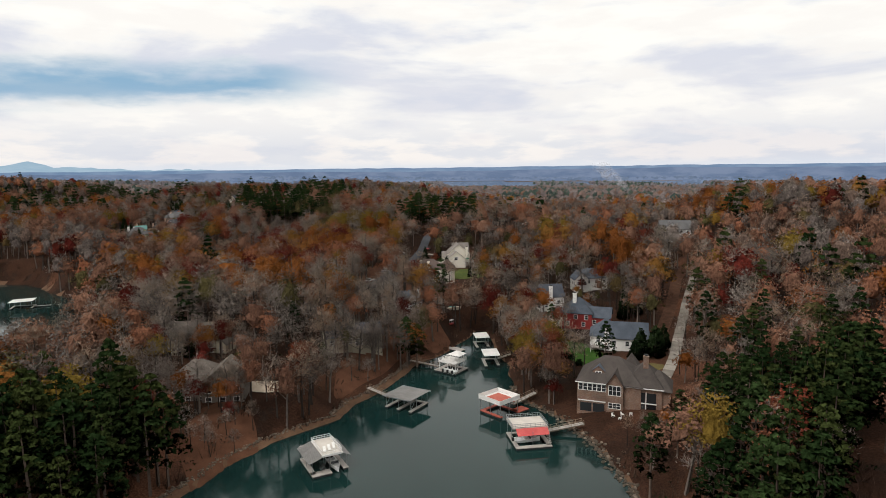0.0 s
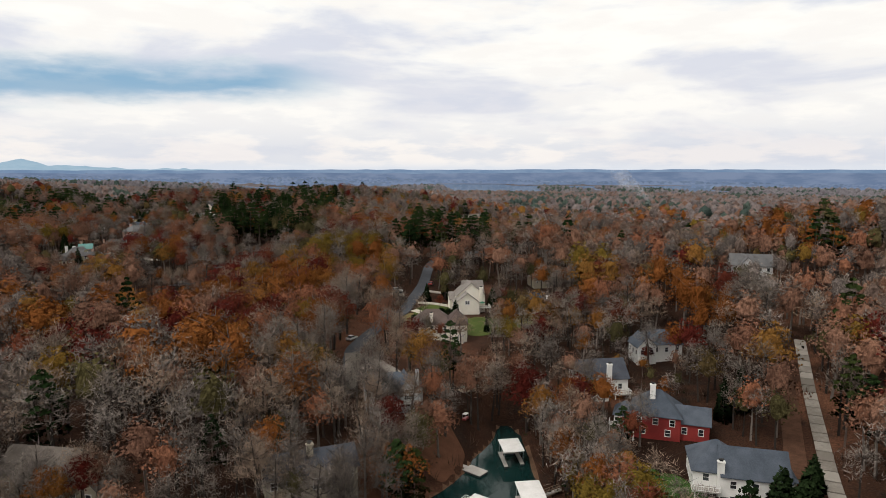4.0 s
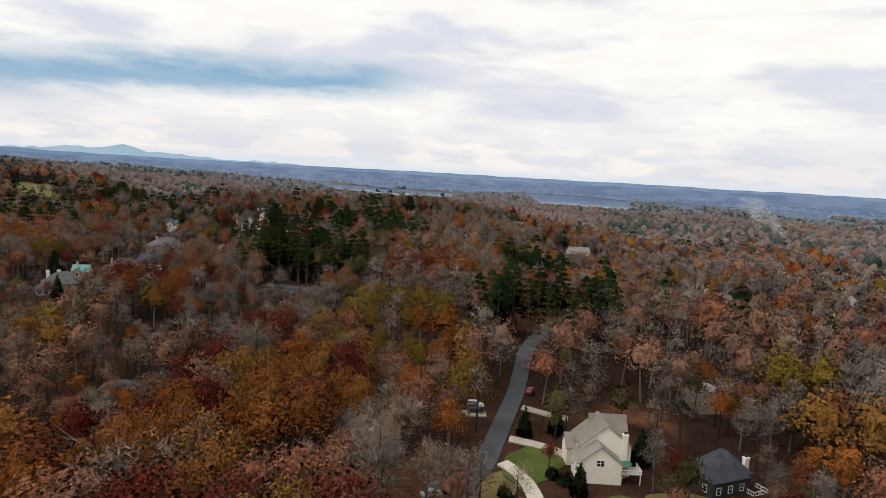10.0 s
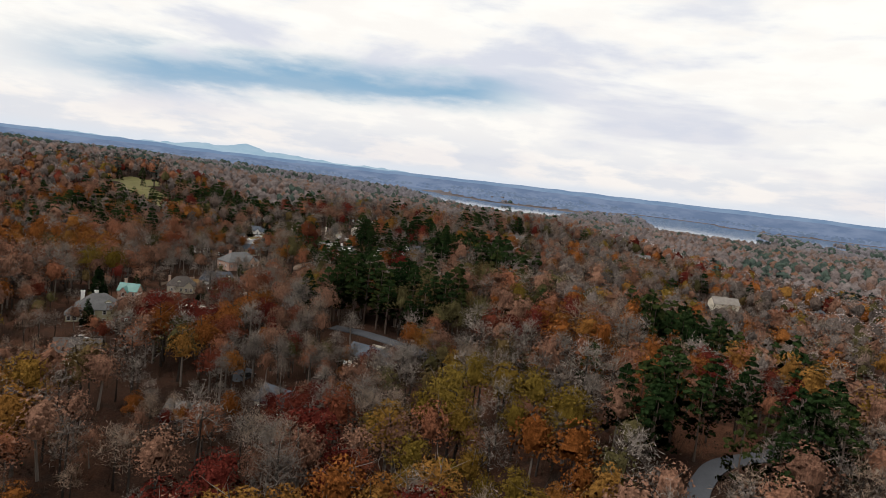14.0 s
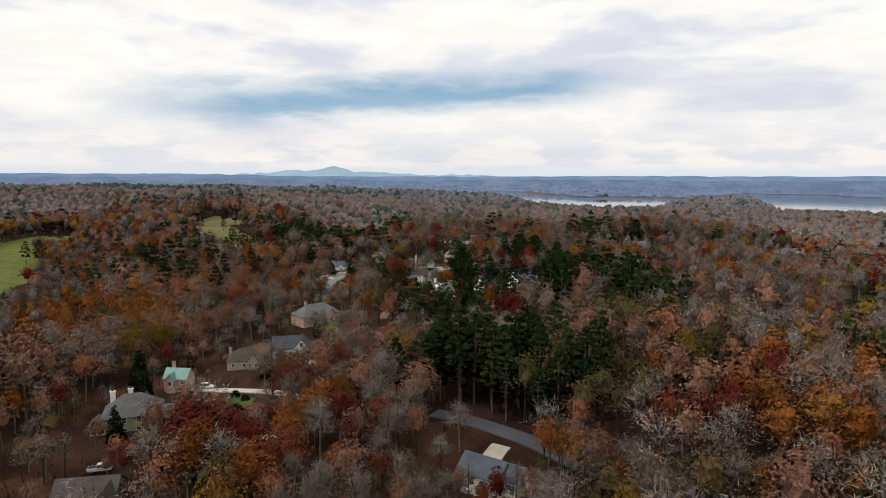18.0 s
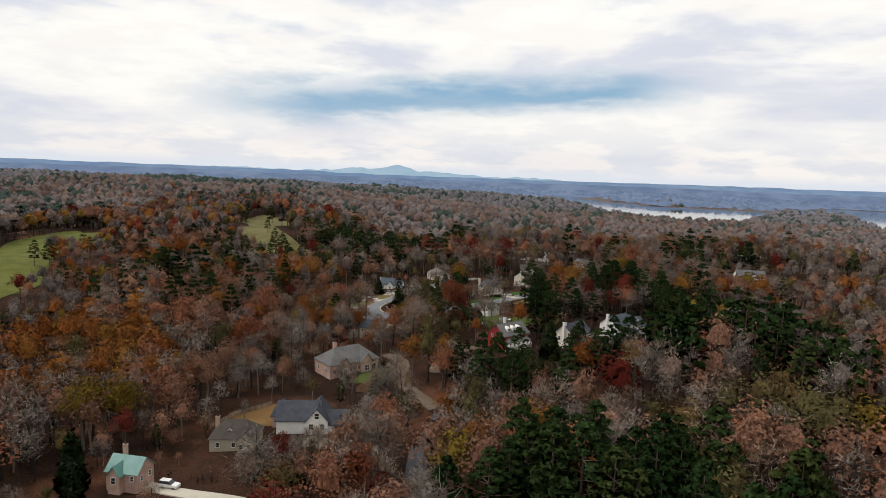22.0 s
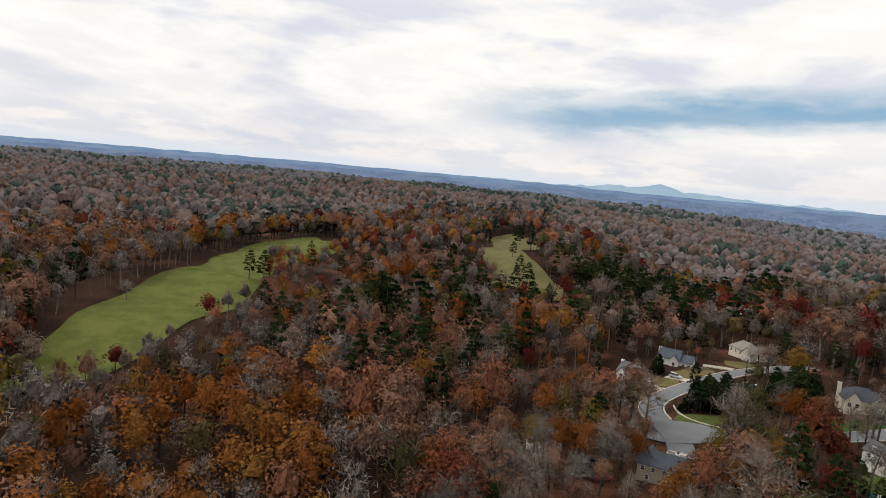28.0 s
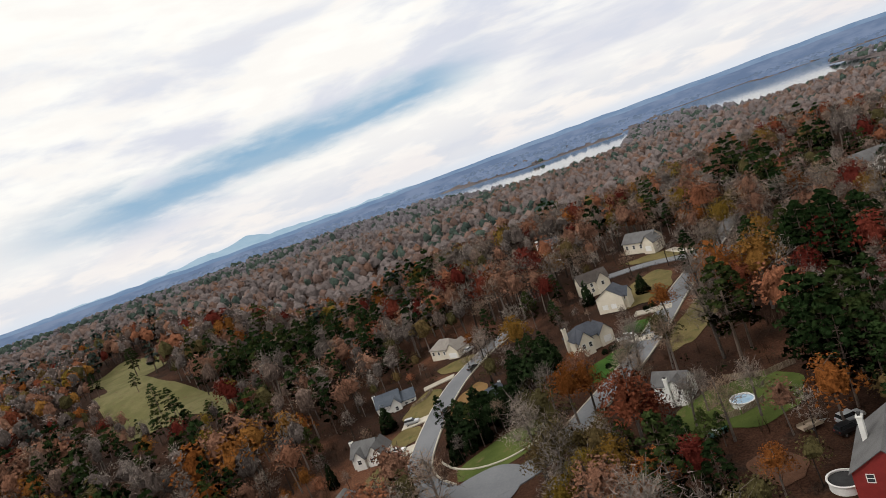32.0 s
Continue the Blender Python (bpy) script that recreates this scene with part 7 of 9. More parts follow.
# stands of one kind: x, y, radius, kind, share
STANDS = [
    (-70, 104, 30, "pine", 0.92), (-46, 92, 12, "pine", 0.8), (76, 138, 26, "pine", 0.85), (40, 99, 10, "pine", 0.8), (52, 90, 14, "pine", 0.7), (92, 128, 22, "pine", 0.7), (-108, 500, 24, "pine", 0.85), (-134, 500, 16, "pine", 0.7),
    (-2, 425, 22, "pine", 0.85), (-20, 418, 8, "pine", 0.8), (-276, 661, 10, "pine", 0.85), (-262, 645, 7, "pine", 0.8), (-225, 626, 16, "pine", 0.55), (-182, 612, 18, "pine", 0.85), (-142, 690, 26, "pine", 0.8), (-152, 630, 16, "pine", 0.7), (-153, 845, 40, "pine", 0.6), (-4, 535, 26, "pine", 0.7), (-172, 600, 24, "pine", 0.7), (-170, 570, 26, "pine", 0.45), (-150, 640, 30, "pine", 0.7),
    (-110, 620, 40, "pine", 0.55), (-205, 680, 16, "orange", 0.5), (-280, 674, 9, "pine", 0.9), (-255, 690, 12, "pine", 0.7), (-190, 660, 30, "pine", 0.5),
    (-58, 395, 34, "yellow", 0.55), (-50, 375, 30, "orange", 0.5), (-40, 345, 24, "orange", 0.35), (-75, 345, 26, "red", 0.5), (-72, 300, 22, "russet", 0.6),
    (-165, 425, 24, "red", 0.25), (-150, 430, 20, "orange", 0.4), (-186, 432, 20, "russet", 0.6), (70, 300, 36, "orange", 0.5), (92, 250, 20, "orange", 0.4),
    (-330, 590, 70, "russet", 0.45), (-265, 470, 50, "russet", 0.45), (-90, 520, 40, "olive", 0.4), (-60, 560, 50, "russet", 0.3), (-480, 690, 45, "russet", 0.6),
    (-455, 500, 18, "pine", 0.4), (-480, 560, 16, "pine", 0.35), (-240, 630, 16, "olive", 0.5), (20, 285, 20, "yellow", 0.3), (28, 230, 18, "orange", 0.35), (-25, 190, 30, "bare", 0.8), (-60, 230, 50, "bare", 0.55),
    (-86, 365, 22, "red", 0.45), (-61, 514, 30, "orange", 0.2), (-186, 470, 30, "red", 0.1), (169, 382, 34, "orange", 0.5), (122, 221, 10, "red", 0.5), (90, 307, 18, "orange", 0.5),
    (-159, 268, 20, "russet", 0.6), (-66, 281, 13, "red", 0.85), (-94, 290, 14, "red", 0.7), (-90, 276, 14, "orange", 0.6), (-48, 285, 7, "yellow", 0.9), (-48, 304, 12, "bare", 0.7),
    (-61, 304, 10, "bare", 0.7), (-63, 398, 22, "yellow", 0.6), (-75, 350, 20, "orange", 0.5), (-150, 433, 10, "red", 0.5), (-183, 435, 16, "red", 0.5), (52, 341, 14, "orange", 0.5),
    (64, 316, 16, "russet", 0.5), (16, 423, 18, "bare", 0.7), (19, 480, 10, "orange", 0.6), (70, 388, 10, "yellow", 0.5), (-12, 641, 40, "orange", 0.12), (-293, 479, 16, "orange", 0.5),
    (-303, 500, 20, "bare", 0.6), (-150, 531, 8, "orange", 0.8), (-150, 465, 7, "red", 0.7), (-163, 463, 4, "orange", 0.8), (-82, 664, 14, "yellow", 0.5), (-67, 566, 30, "olive", 0.5),
    (-53, 510, 20, "orange", 0.2), (-93, 566, 22, "olive", 0.5), (-354, 671, 10, "orange", 0.5), (-306, 506, 40, "orange", 0.3), (-451, 653, 22, "orange", 0.5), (-289, 585, 16, "orange", 0.45),
    (-265, 671, 5, "red", 0.9), (-245, 764, 9, "yellow", 0.6), (-175, 557, 5, "orange", 0.8), (-425, 747, 12, "red", 0.4), (-203, 700, 9, "orange", 0.9), (-366, 761, 10, "orange", 0.7),
    (-385, 713, 7, "red", 0.5), (-271, 766, 7, "red", 0.6), (-179, 702, 18, "pine", 0.85), (-193, 644, 12, "pine", 0.8), (-214, 616, 12, "olive", 0.6), (-320, 644, 14, "orange", 0.5),
    (-294, 509, 26, "orange", 0.4), (-539, 713, 30, "red", 0.35),
    (-85, 312, 28, "orange", 0.6), (-112, 330, 26, "red", 0.55), (-68, 332, 20, "orange", 0.6), (-100, 262, 24, "red", 0.4), (-76, 250, 18, "orange", 0.5), (-130, 300, 30, "orange", 0.45), (30, 300, 16, "orange", 0.4), (70, 330, 22, "orange", 0.5), (52, 300, 14, "red", 0.4),
    (-40, 482, 26, "orange", 0.6), (-72, 492, 18, "red", 0.45), (-20, 510, 26, "orange", 0.5), (-60, 520, 26, "russet", 0.5), (0, 470, 22, "red", 0.4), (-210, 600, 14, "olive", 0.5), (-205, 640, 20, "orange", 0.4), (-190, 680, 22, "red", 0.3),
]


def kind_of(x, y):
    n = len(x)
    share = np.array([0.52, 0.26, 0.05, 0.035, 0.025, 0.045, 0.085])
    p = np.tile(share, (n, 1))
    a, b, c = lattice(x, y, 60), lattice(x + 500, y, 85), lattice(x, y + 900, 48)
    p[:, 1] *= (0.25 + 2.0 * a) * (1 - 0.5 * np.maximum(step(y, 430.0, 560.0), step(-x, 210.0, 300.0)))
    p[:, 2] *= 0.1 + 2.6 * c**2
    p[:, 3] *= 0.1 + 2.6 * (1 - c) ** 2
    p[:, 6] *= 0.03 + 9.0 * (0.5 * b + 0.5 * lattice(x, y + 300, 190)) ** 5
    p[:, 6] *= 1 + 1.3 * step(y, 560.0, 760.0)
    p /= p.sum(1, keepdims=True)
    for sx, sy, r, kind, much in STANDS:
        w = much * {"pine": 1.0, "bare": 1.0, "orange": 0.8}.get(kind, 0.82) * step(-np.hypot(x - sx, y - sy), -r * 1.15, -r * 0.7)
        one = np.zeros(len(KINDS))
        one[KINDS.index(kind)] = 1
        p = p * (1 - w[:, None]) + one * w[:, None]
    for ox, oy, a, b, turn in YARDS:
        w = 0.75 * step(-np.hypot(x - ox, y - oy), -max(a, b) * 1.6 - 8, -max(a, b))
        p = p * (1 - w[:, None]) + np.array([0.7, 0.04, 0.04, 0.02, 0.02, 0.15, 0.03]) * w[:, None]
    return (p.cumsum(1) > rng.rand(n)[:, None]).argmax(1)


def scatter(x0, x1, y0, y1, gap):
    X, Y = np.meshgrid(np.arange(x0, x1, gap), np.arange(y0, y1, gap))
    X, Y = X.ravel() + rng.uniform(-0.46, 0.46, X.size) * gap, Y.ravel() + rng.uniform(-0.46, 0.46, X.size) * gap
    return X, Y


def seen_side(x, y):
    """The part of the land that lies ahead of the flight."""
    ang = np.degrees(np.arctan2(-x, y - 20))
    return (ang > -39) & ((ang < 40) | (np.degrees(np.arctan2(-(x + 180), y - 440)) < 100)) & (y > 70)


def grow(x, y, kinds, heights, detail, variants, label, group_name):
    """One joined mesh of loose woods for every kind."""
    for k, kind in enumerate(KINDS):
        sel = np.where(kinds == k)[0]
        if not len(sel):
            continue
        sets = [template(kind, detail) for _ in range(variants)]
        pieces, slots, lit, tones = [], [], [], []
        pick = rng.randint(0, variants, len(sel))
        for v in range(variants):
            s = sel[pick == v]
            if not len(s):
                continue
            trunk, sticks, crown, *core = sets[v]
            core = core[0] if core else np.zeros((0, 3, 3))
            t = np.concatenate([trunk, sticks, crown, core])
            nrm = puffed(t, CROWN[kind])
            turn = rng.rand(len(s)) * 2 * np.pi
            c, q = np.cos(turn)[:, None, None], np.sin(turn)[:, None, None]
            sc = (heights[s] / 18.0)[:, None, None]
            wide = sc * rng.uniform(1.0, 1.4, (len(s), 1, 1))
            z0 = ground(x[s], y[s])[:, None, None]
            px = (t[None, ..., 0] * c - t[None, ..., 1] * q) * wide + x[s][:, None, None]
            py = (t[None, ..., 0] * q + t[None, ..., 1] * c) * wide + y[s][:, None, None]
            pz = t[None, ..., 2] * sc + z0
            pieces.append(np.stack([px, py, pz], -1).reshape(-1, 3, 3))
            tones.append(np.repeat(rng.rand(len(s)), len(t)))
            lit.append(np.stack([nrm[None, :, 0] * c[..., 0] - nrm[None, :, 1] * q[..., 0], nrm[None, :, 0] * q[..., 0] + nrm[None, :, 1] * c[..., 0], np.repeat(nrm[None, :, 2], len(s), 0)], -1).reshape(-1, 3))
            slots.append(np.tile(np.concatenate([np.zeros(len(trunk) + len(sticks)), np.ones(len(crown)), np.full(len(core), 2)]), len(s)))
        bark = MAT["pine_bark"] if kind == "pine" else MAT["bark"]
        name = TREE_NAME[kind].replace("_tree", "").replace("_oak", "_oaks").replace("_maple", "_maples").replace("_poplar", "_poplars") + "_woods"
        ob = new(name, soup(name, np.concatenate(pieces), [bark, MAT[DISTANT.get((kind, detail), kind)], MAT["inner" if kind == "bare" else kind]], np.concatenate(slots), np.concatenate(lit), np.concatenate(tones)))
        tagged(ob, f"{label} of {TREE_LABEL[kind].split(' with ')[0].split(' holding ')[0]}s", "woods", kind="stuff")


# the trees that the flight passes nearest are things of their own
X, Y = scatter(-760, 260, 72, 1000, 7.7)
keep = free(X, Y) & seen_side(X, Y)
keep &= rng.rand(len(X)) < 0.62 + 0.5 * lattice(X, Y, 30)
X, Y = X[keep], Y[keep]
# pines stand closer within their stands
extra = [(sx + rng.normal(0, 0.5 * r, int(r * r * 0.05)), sy + rng.normal(0, 0.5 * r, int(r * r * 0.05))) for sx, sy, r, kind, much in STANDS if kind == "pine" and much > 0.6]
EX, EY = (np.concatenate([e[i] for e in extra]) for i in (0, 1))
# thicker woods round the cove and below the street bend
for x0, x1, y0, y1 in ((-110, 150, 105, 300), (-312, -225, 556, 650), (-262, -160, 432, 560)):
    ax, ay = scatter(x0, x1, y0, y1, 10.5)
    X, Y = np.concatenate([X, ax[free(ax, ay)]]), np.concatenate([Y, ay[free(ax, ay)]])
ok = free(EX, EY) & seen_side(EX, EY)
K = np.concatenate([kind_of(X, Y), np.full(ok.sum(), 6)])
X, Y = np.concatenate([X, EX[ok]]), np.concatenate([Y, EY[ok]])
Hh = rng.uniform(14.5, 24.0, len(X)) * np.where(K == 6, 1.08, 1.0) * (0.85 + 0.3 * lattice(X, Y, 45))
for ox, oy, a, b, turn in FRONTS:
    Hh *= 1 - 0.32 * step(-np.hypot((X - ox), (Y - oy + 9) * 0.75), -19.0, -8.0)
for ox, oy, a, b, turn in YARDS:  # trees lowered round the houses to fit the camera's view of them
    Hh *= 1 - (0.12 if oy < 300 else 0.34) * step(-np.hypot((X - ox), (Y - oy + 10) * 0.8), -max(a, b) - 19.0, -max(a, b) - 5.0)
LOW = [(-52, 140, 15, 0.5), (-26, 180, 11, 0.55), (62, 148, 26, 0.72), (54, 258, 13, 0.55), (46, 248, 9, 0.6), (-246, 597, 13, 0.5), (-274, 586, 9, 0.6), (-190, 600, 15, 0.42), (-174, 592, 14, 0.5), (-168, 625, 13, 0.42), (-152, 640, 14, 0.45), (-186, 585, 12, 0.6), (-66, 182, 12, 0.6)]  # x, y, radius, share of full height
for lx, ly, lr, share in LOW:
    Hh *= 1 - (1 - share) * step(-np.hypot(X - lx, Y - ly), -lr * 1.25, -lr * 0.8)
MEADOW_EDGE = [(-372, 508), (-430, 560), (-490, 616), (-560, 690)]
Hh *= 1 - 0.38 * step(-off_line(X, Y, MEADOW_EDGE), -48.0, -14.0)  # trees shortened on the near side so that the camera sees the meadow
PASTURE_EDGE = [(-395, 700), (-462, 742), (-540, 802)]
Hh *= 1 - 0.42 * step(-off_line(X, Y, PASTURE_EDGE), -42.0, -12.0)  # and below the pasture, for the same view
D = off_line(X, Y, SPINE)
single = np.zeros(len(X), bool)
LIMIT = {"bare": 220, "russet": 120, "orange": 85, "red": 55, "yellow": 65, "olive": 35, "pine": 120}
for k, kind in enumerate(KINDS):
    s = np.where((K == k) & (D < 95))[0]
    single[s[np.argsort(D[s])][: LIMIT[kind]]] = True
PROTOS = {}
for k, kind in enumerate(KINDS):
    bark = MAT["pine_bark"] if kind == "pine" else MAT["bark"]
    for v in range(3):
        trunk, sticks, crown, *core = template(kind, 0)
        crown = np.concatenate([crown, *core])
        PROTOS[kind, v] = (welded("trunk", trunk, [bark]), soup("branching", sticks, [bark]), soup("crown", crown, [MAT[kind]], None, puffed(crown, CROWN[kind])))


def plant(kind, v, x, y, h, turn, label="", name="", wide=1.0, group=""):
    """A single tree: trunk and crown under an empty at its foot."""
    tree = new(name or TREE_NAME[kind])
    tree.matrix_basis = Matrix.LocRotScale((x, y, float(ground(x, y))), Euler((0, 0, turn)), (h / 18 * wide, h / 18 * wide, h / 18))
    for me in PROTOS[kind, v]:
        if len(me.polygons):
            piece = new(me.name.split(".")[0], me)
            piece.parent = tree
            if piece.name[0] != "t":
                tagged(piece, kind="stuff")
    return tagged(tree, label or TREE_LABEL[kind], "tree", group or "woodland trees")


for i in np.where(single)[0]:
    plant(KINDS[K[i]], rng.randint(3), X[i], Y[i], Hh[i], rng.rand() * 6.28, wide=rng.uniform(1.0, 1.4))
# bare and russet trees close before the houses in the hollow
for hx, hy, reach in ((-118, 419, 10.5), (-136, 402, 9.0), (-121, 352, 10.0), (-61.5, 163, 9.5), (-79.5, 200, 10.0), (-109.5, 459, 11.0)):
    for i in range(9):
        ahead, aside = reach + rng.uniform(-1.0, 6.0), (i - 4) * 2.9 + rng.uniform(-1, 1)
        sx, sy = hx + 0.42 * ahead + 0.9 * aside, hy - 0.9 * ahead + 0.42 * aside
        if min(off_line(np.array([sx]), np.array([sy]), line[::3])[0] - half for line, half in CLEAR) > 1.0:
            plant(("bare", "russet", "bare", "red", "bare", "orange")[rng.randint(6)], rng.randint(3), sx, sy, rng.uniform(9.5, 14.0), rng.rand() * 6.28, wide=rng.uniform(0.9, 1.25))
# trees along the lower side of the valley road, and between the court and the houses
for i in range(34):
    sx = -97 + 52 * (i % 17) / 17 + rng.uniform(-1.3, 1.3)
    sy = np.interp(sx, (-106, -92, -70, -45), (480, 472, 466, 470)) - (5.4 + 4.5 * (i // 17)) + rng.uniform(-0.6, 0.6)
    plant(("bare", "russet", "bare", "bare", "olive", "orange")[rng.randint(6)], rng.randint(3), sx, sy, rng.uniform(11, 15.5), rng.rand() * 6.28, wide=rng.uniform(0.9, 1.2))
for i in range(12):
    plant(("bare", "bare", "russet", "olive")[rng.randint(4)], rng.randint(3), -122 + rng.uniform(-7, 7), 438 + rng.uniform(-7, 8), rng.uniform(11, 15.5), rng.rand() * 6.28)
rest = ~single
reach = np.where(X > 10, 140, np.where(Y < 290, 120, np.where(X > -120, 125, 90)))  # the low start of the flight looks further into the woods
near = rest & (D < reach)
grow(X[near], Y[near], K[near], Hh[near], 1, 4, "nearer woods", "near")
mid = rest & (D >= reach)
for band, detail in ((mid & (D < 280), 2), (mid & (D >= 280), 3)):
    grow(X[band], Y[band], K[band], Hh[band], detail, 4, "woods", "mid")
# undergrowth between the trunks; its dark colours stand in for the shade there
X, Y = scatter(-420, 160, 76, 800, 3.3)
keep = (off_line(X, Y, SPINE) < 190) & (rng.rand(len(X)) < 0.25 + 0.6 * lattice(X, Y, 22))
X, Y = X[keep], Y[keep]
ok = free(X, Y)
X, Y = X[ok], Y[ok]
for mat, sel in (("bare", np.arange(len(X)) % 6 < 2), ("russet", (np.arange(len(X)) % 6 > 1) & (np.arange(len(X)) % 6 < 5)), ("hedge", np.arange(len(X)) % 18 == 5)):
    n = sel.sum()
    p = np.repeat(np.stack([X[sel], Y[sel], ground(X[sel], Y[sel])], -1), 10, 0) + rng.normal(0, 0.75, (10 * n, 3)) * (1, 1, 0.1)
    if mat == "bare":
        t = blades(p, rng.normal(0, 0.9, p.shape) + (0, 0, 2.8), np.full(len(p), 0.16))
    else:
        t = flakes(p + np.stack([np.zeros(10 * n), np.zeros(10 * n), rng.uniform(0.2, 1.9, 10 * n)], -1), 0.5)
    tagged(new("undergrowth", soup("undergrowth", t, [MAT["brush" if mat != "hedge" else mat]], None, None, np.repeat(rng.rand(n), 10))), {"bare": "leafless saplings and brush in shade-dark brown under the trees", "russet": "low brush with shade-darkened brown leaves under the trees", "hedge": "low evergreen brush added to darken the gaps under the trees"}[mat], "undergrowth", kind="stuff")
# farther woods, sparser and coarser with distance
X, Y = scatter(-2000, 1300, 90, 1900, 9.8)
core = (X > -755) & (X < 255) & (Y < 995)
far = np.hypot(X + 130, Y - 400)
keep = ~core & (far < 1500) & seen_side(X, Y) & free(X, Y)
keep &= rng.rand(len(X)) < 0.75
X, Y = X[keep], Y[keep]
K = kind_of(X, Y)
K = np.where((K > 0) & (K < 5) & (rng.rand(len(X)) < 0.55), 0, K)
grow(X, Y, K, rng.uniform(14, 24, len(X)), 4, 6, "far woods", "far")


# woods round the water behind the start of the flight
X, Y = scatter(-620, 420, -260, 72, 8.5)
keep = (wet(X, Y) < -3) & (rng.rand(len(X)) < 0.85)
X, Y = X[keep], Y[keep]
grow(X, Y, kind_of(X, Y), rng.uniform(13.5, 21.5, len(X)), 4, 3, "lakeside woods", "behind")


def far_clumps(x, y, size, share_pine, mats):
    """Low mounded crowns for the woods that stay far off."""
    pine = rng.rand(len(x)) < share_pine * (0.3 + 1.6 * lattice(x, y, 300) ** 2 * 2)
    shapes = [mass(1.0, 0.62, 0.25, 1.0, 6, True) for _ in range(8)]
    for sel, mat, name, label in ((~pine, mats[0], "distant_woods", "distant bare woods"), (pine, mats[1], "distant_pines", "distant pine woods")):
        p = np.stack([x[sel], y[sel], ground(x[sel], y[sel])], -1)
        pick = rng.randint(0, 8, len(p))
        t = np.array(shapes)[pick] * np.stack([size[sel], size[sel], rng.uniform(15, 22, len(p))], -1)[:, None, None] + p[:, None, None]
        lit = np.array([puffed(q * (16, 16, 18), np.array([0, 0, 6.0])) for q in shapes])[pick]
        n = t.shape[1]
        tagged(new(name, soup(name, t.reshape(-1, 3, 3), [MAT[mat]], None, lit.reshape(-1, 3), np.repeat(rng.rand(len(p)), n))), label, "woods", kind="stuff")


ang = np.radians(rng.uniform(-46, 112, 21000))
dist = 1450 * (3.05) ** rng.rand(21000)
X, Y = -130 - np.sin(ang) * dist, 400 + np.cos(ang) * dist
keep = (wet(X, Y) < -14) & (dist < 4350)
# hazy base colours up to 2.5 km, beyond that crowns that glow as haze
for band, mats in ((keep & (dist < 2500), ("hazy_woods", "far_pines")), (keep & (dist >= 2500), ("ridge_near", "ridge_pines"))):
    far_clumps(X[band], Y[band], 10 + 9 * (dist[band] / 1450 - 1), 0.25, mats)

# ---- vehicles ----
def wheel_meshes():
    bm = bmesh.new()
    bmesh.ops.create_cone(bm, cap_ends=True, segments=16, radius1=0.34, radius2=0.34, depth=0.24, matrix=pose(0, 0, 0, 90, 0, 0))
    tyre = finish(bm, "tyre", "black", 0.04)
    bm = bmesh.new()
    bmesh.ops.create_cone(bm, cap_ends=True, segments=12, radius1=0.21, radius2=0.19, depth=0.26, matrix=pose(0, 0, 0, 90, 0, 0))
    return tyre, finish(bm, "rim", "steel")


def loft(name, rows, mat):
    """Closed body from cross-sections of equal length."""
    bm = bmesh.new()
    rings = [[bm.verts.new(p) for p in r] for r in rows]
    n = len(rings[0])
    for a, b in zip(rings, rings[1:]):
        for i in range(n):
            bm.faces.new((a[i], a[(i + 1) % n], b[(i + 1) % n], b[i]))
    bm.faces.new(list(reversed(rings[0])))
    bm.faces.new(rings[-1])
    return finish(bm, name, mat)


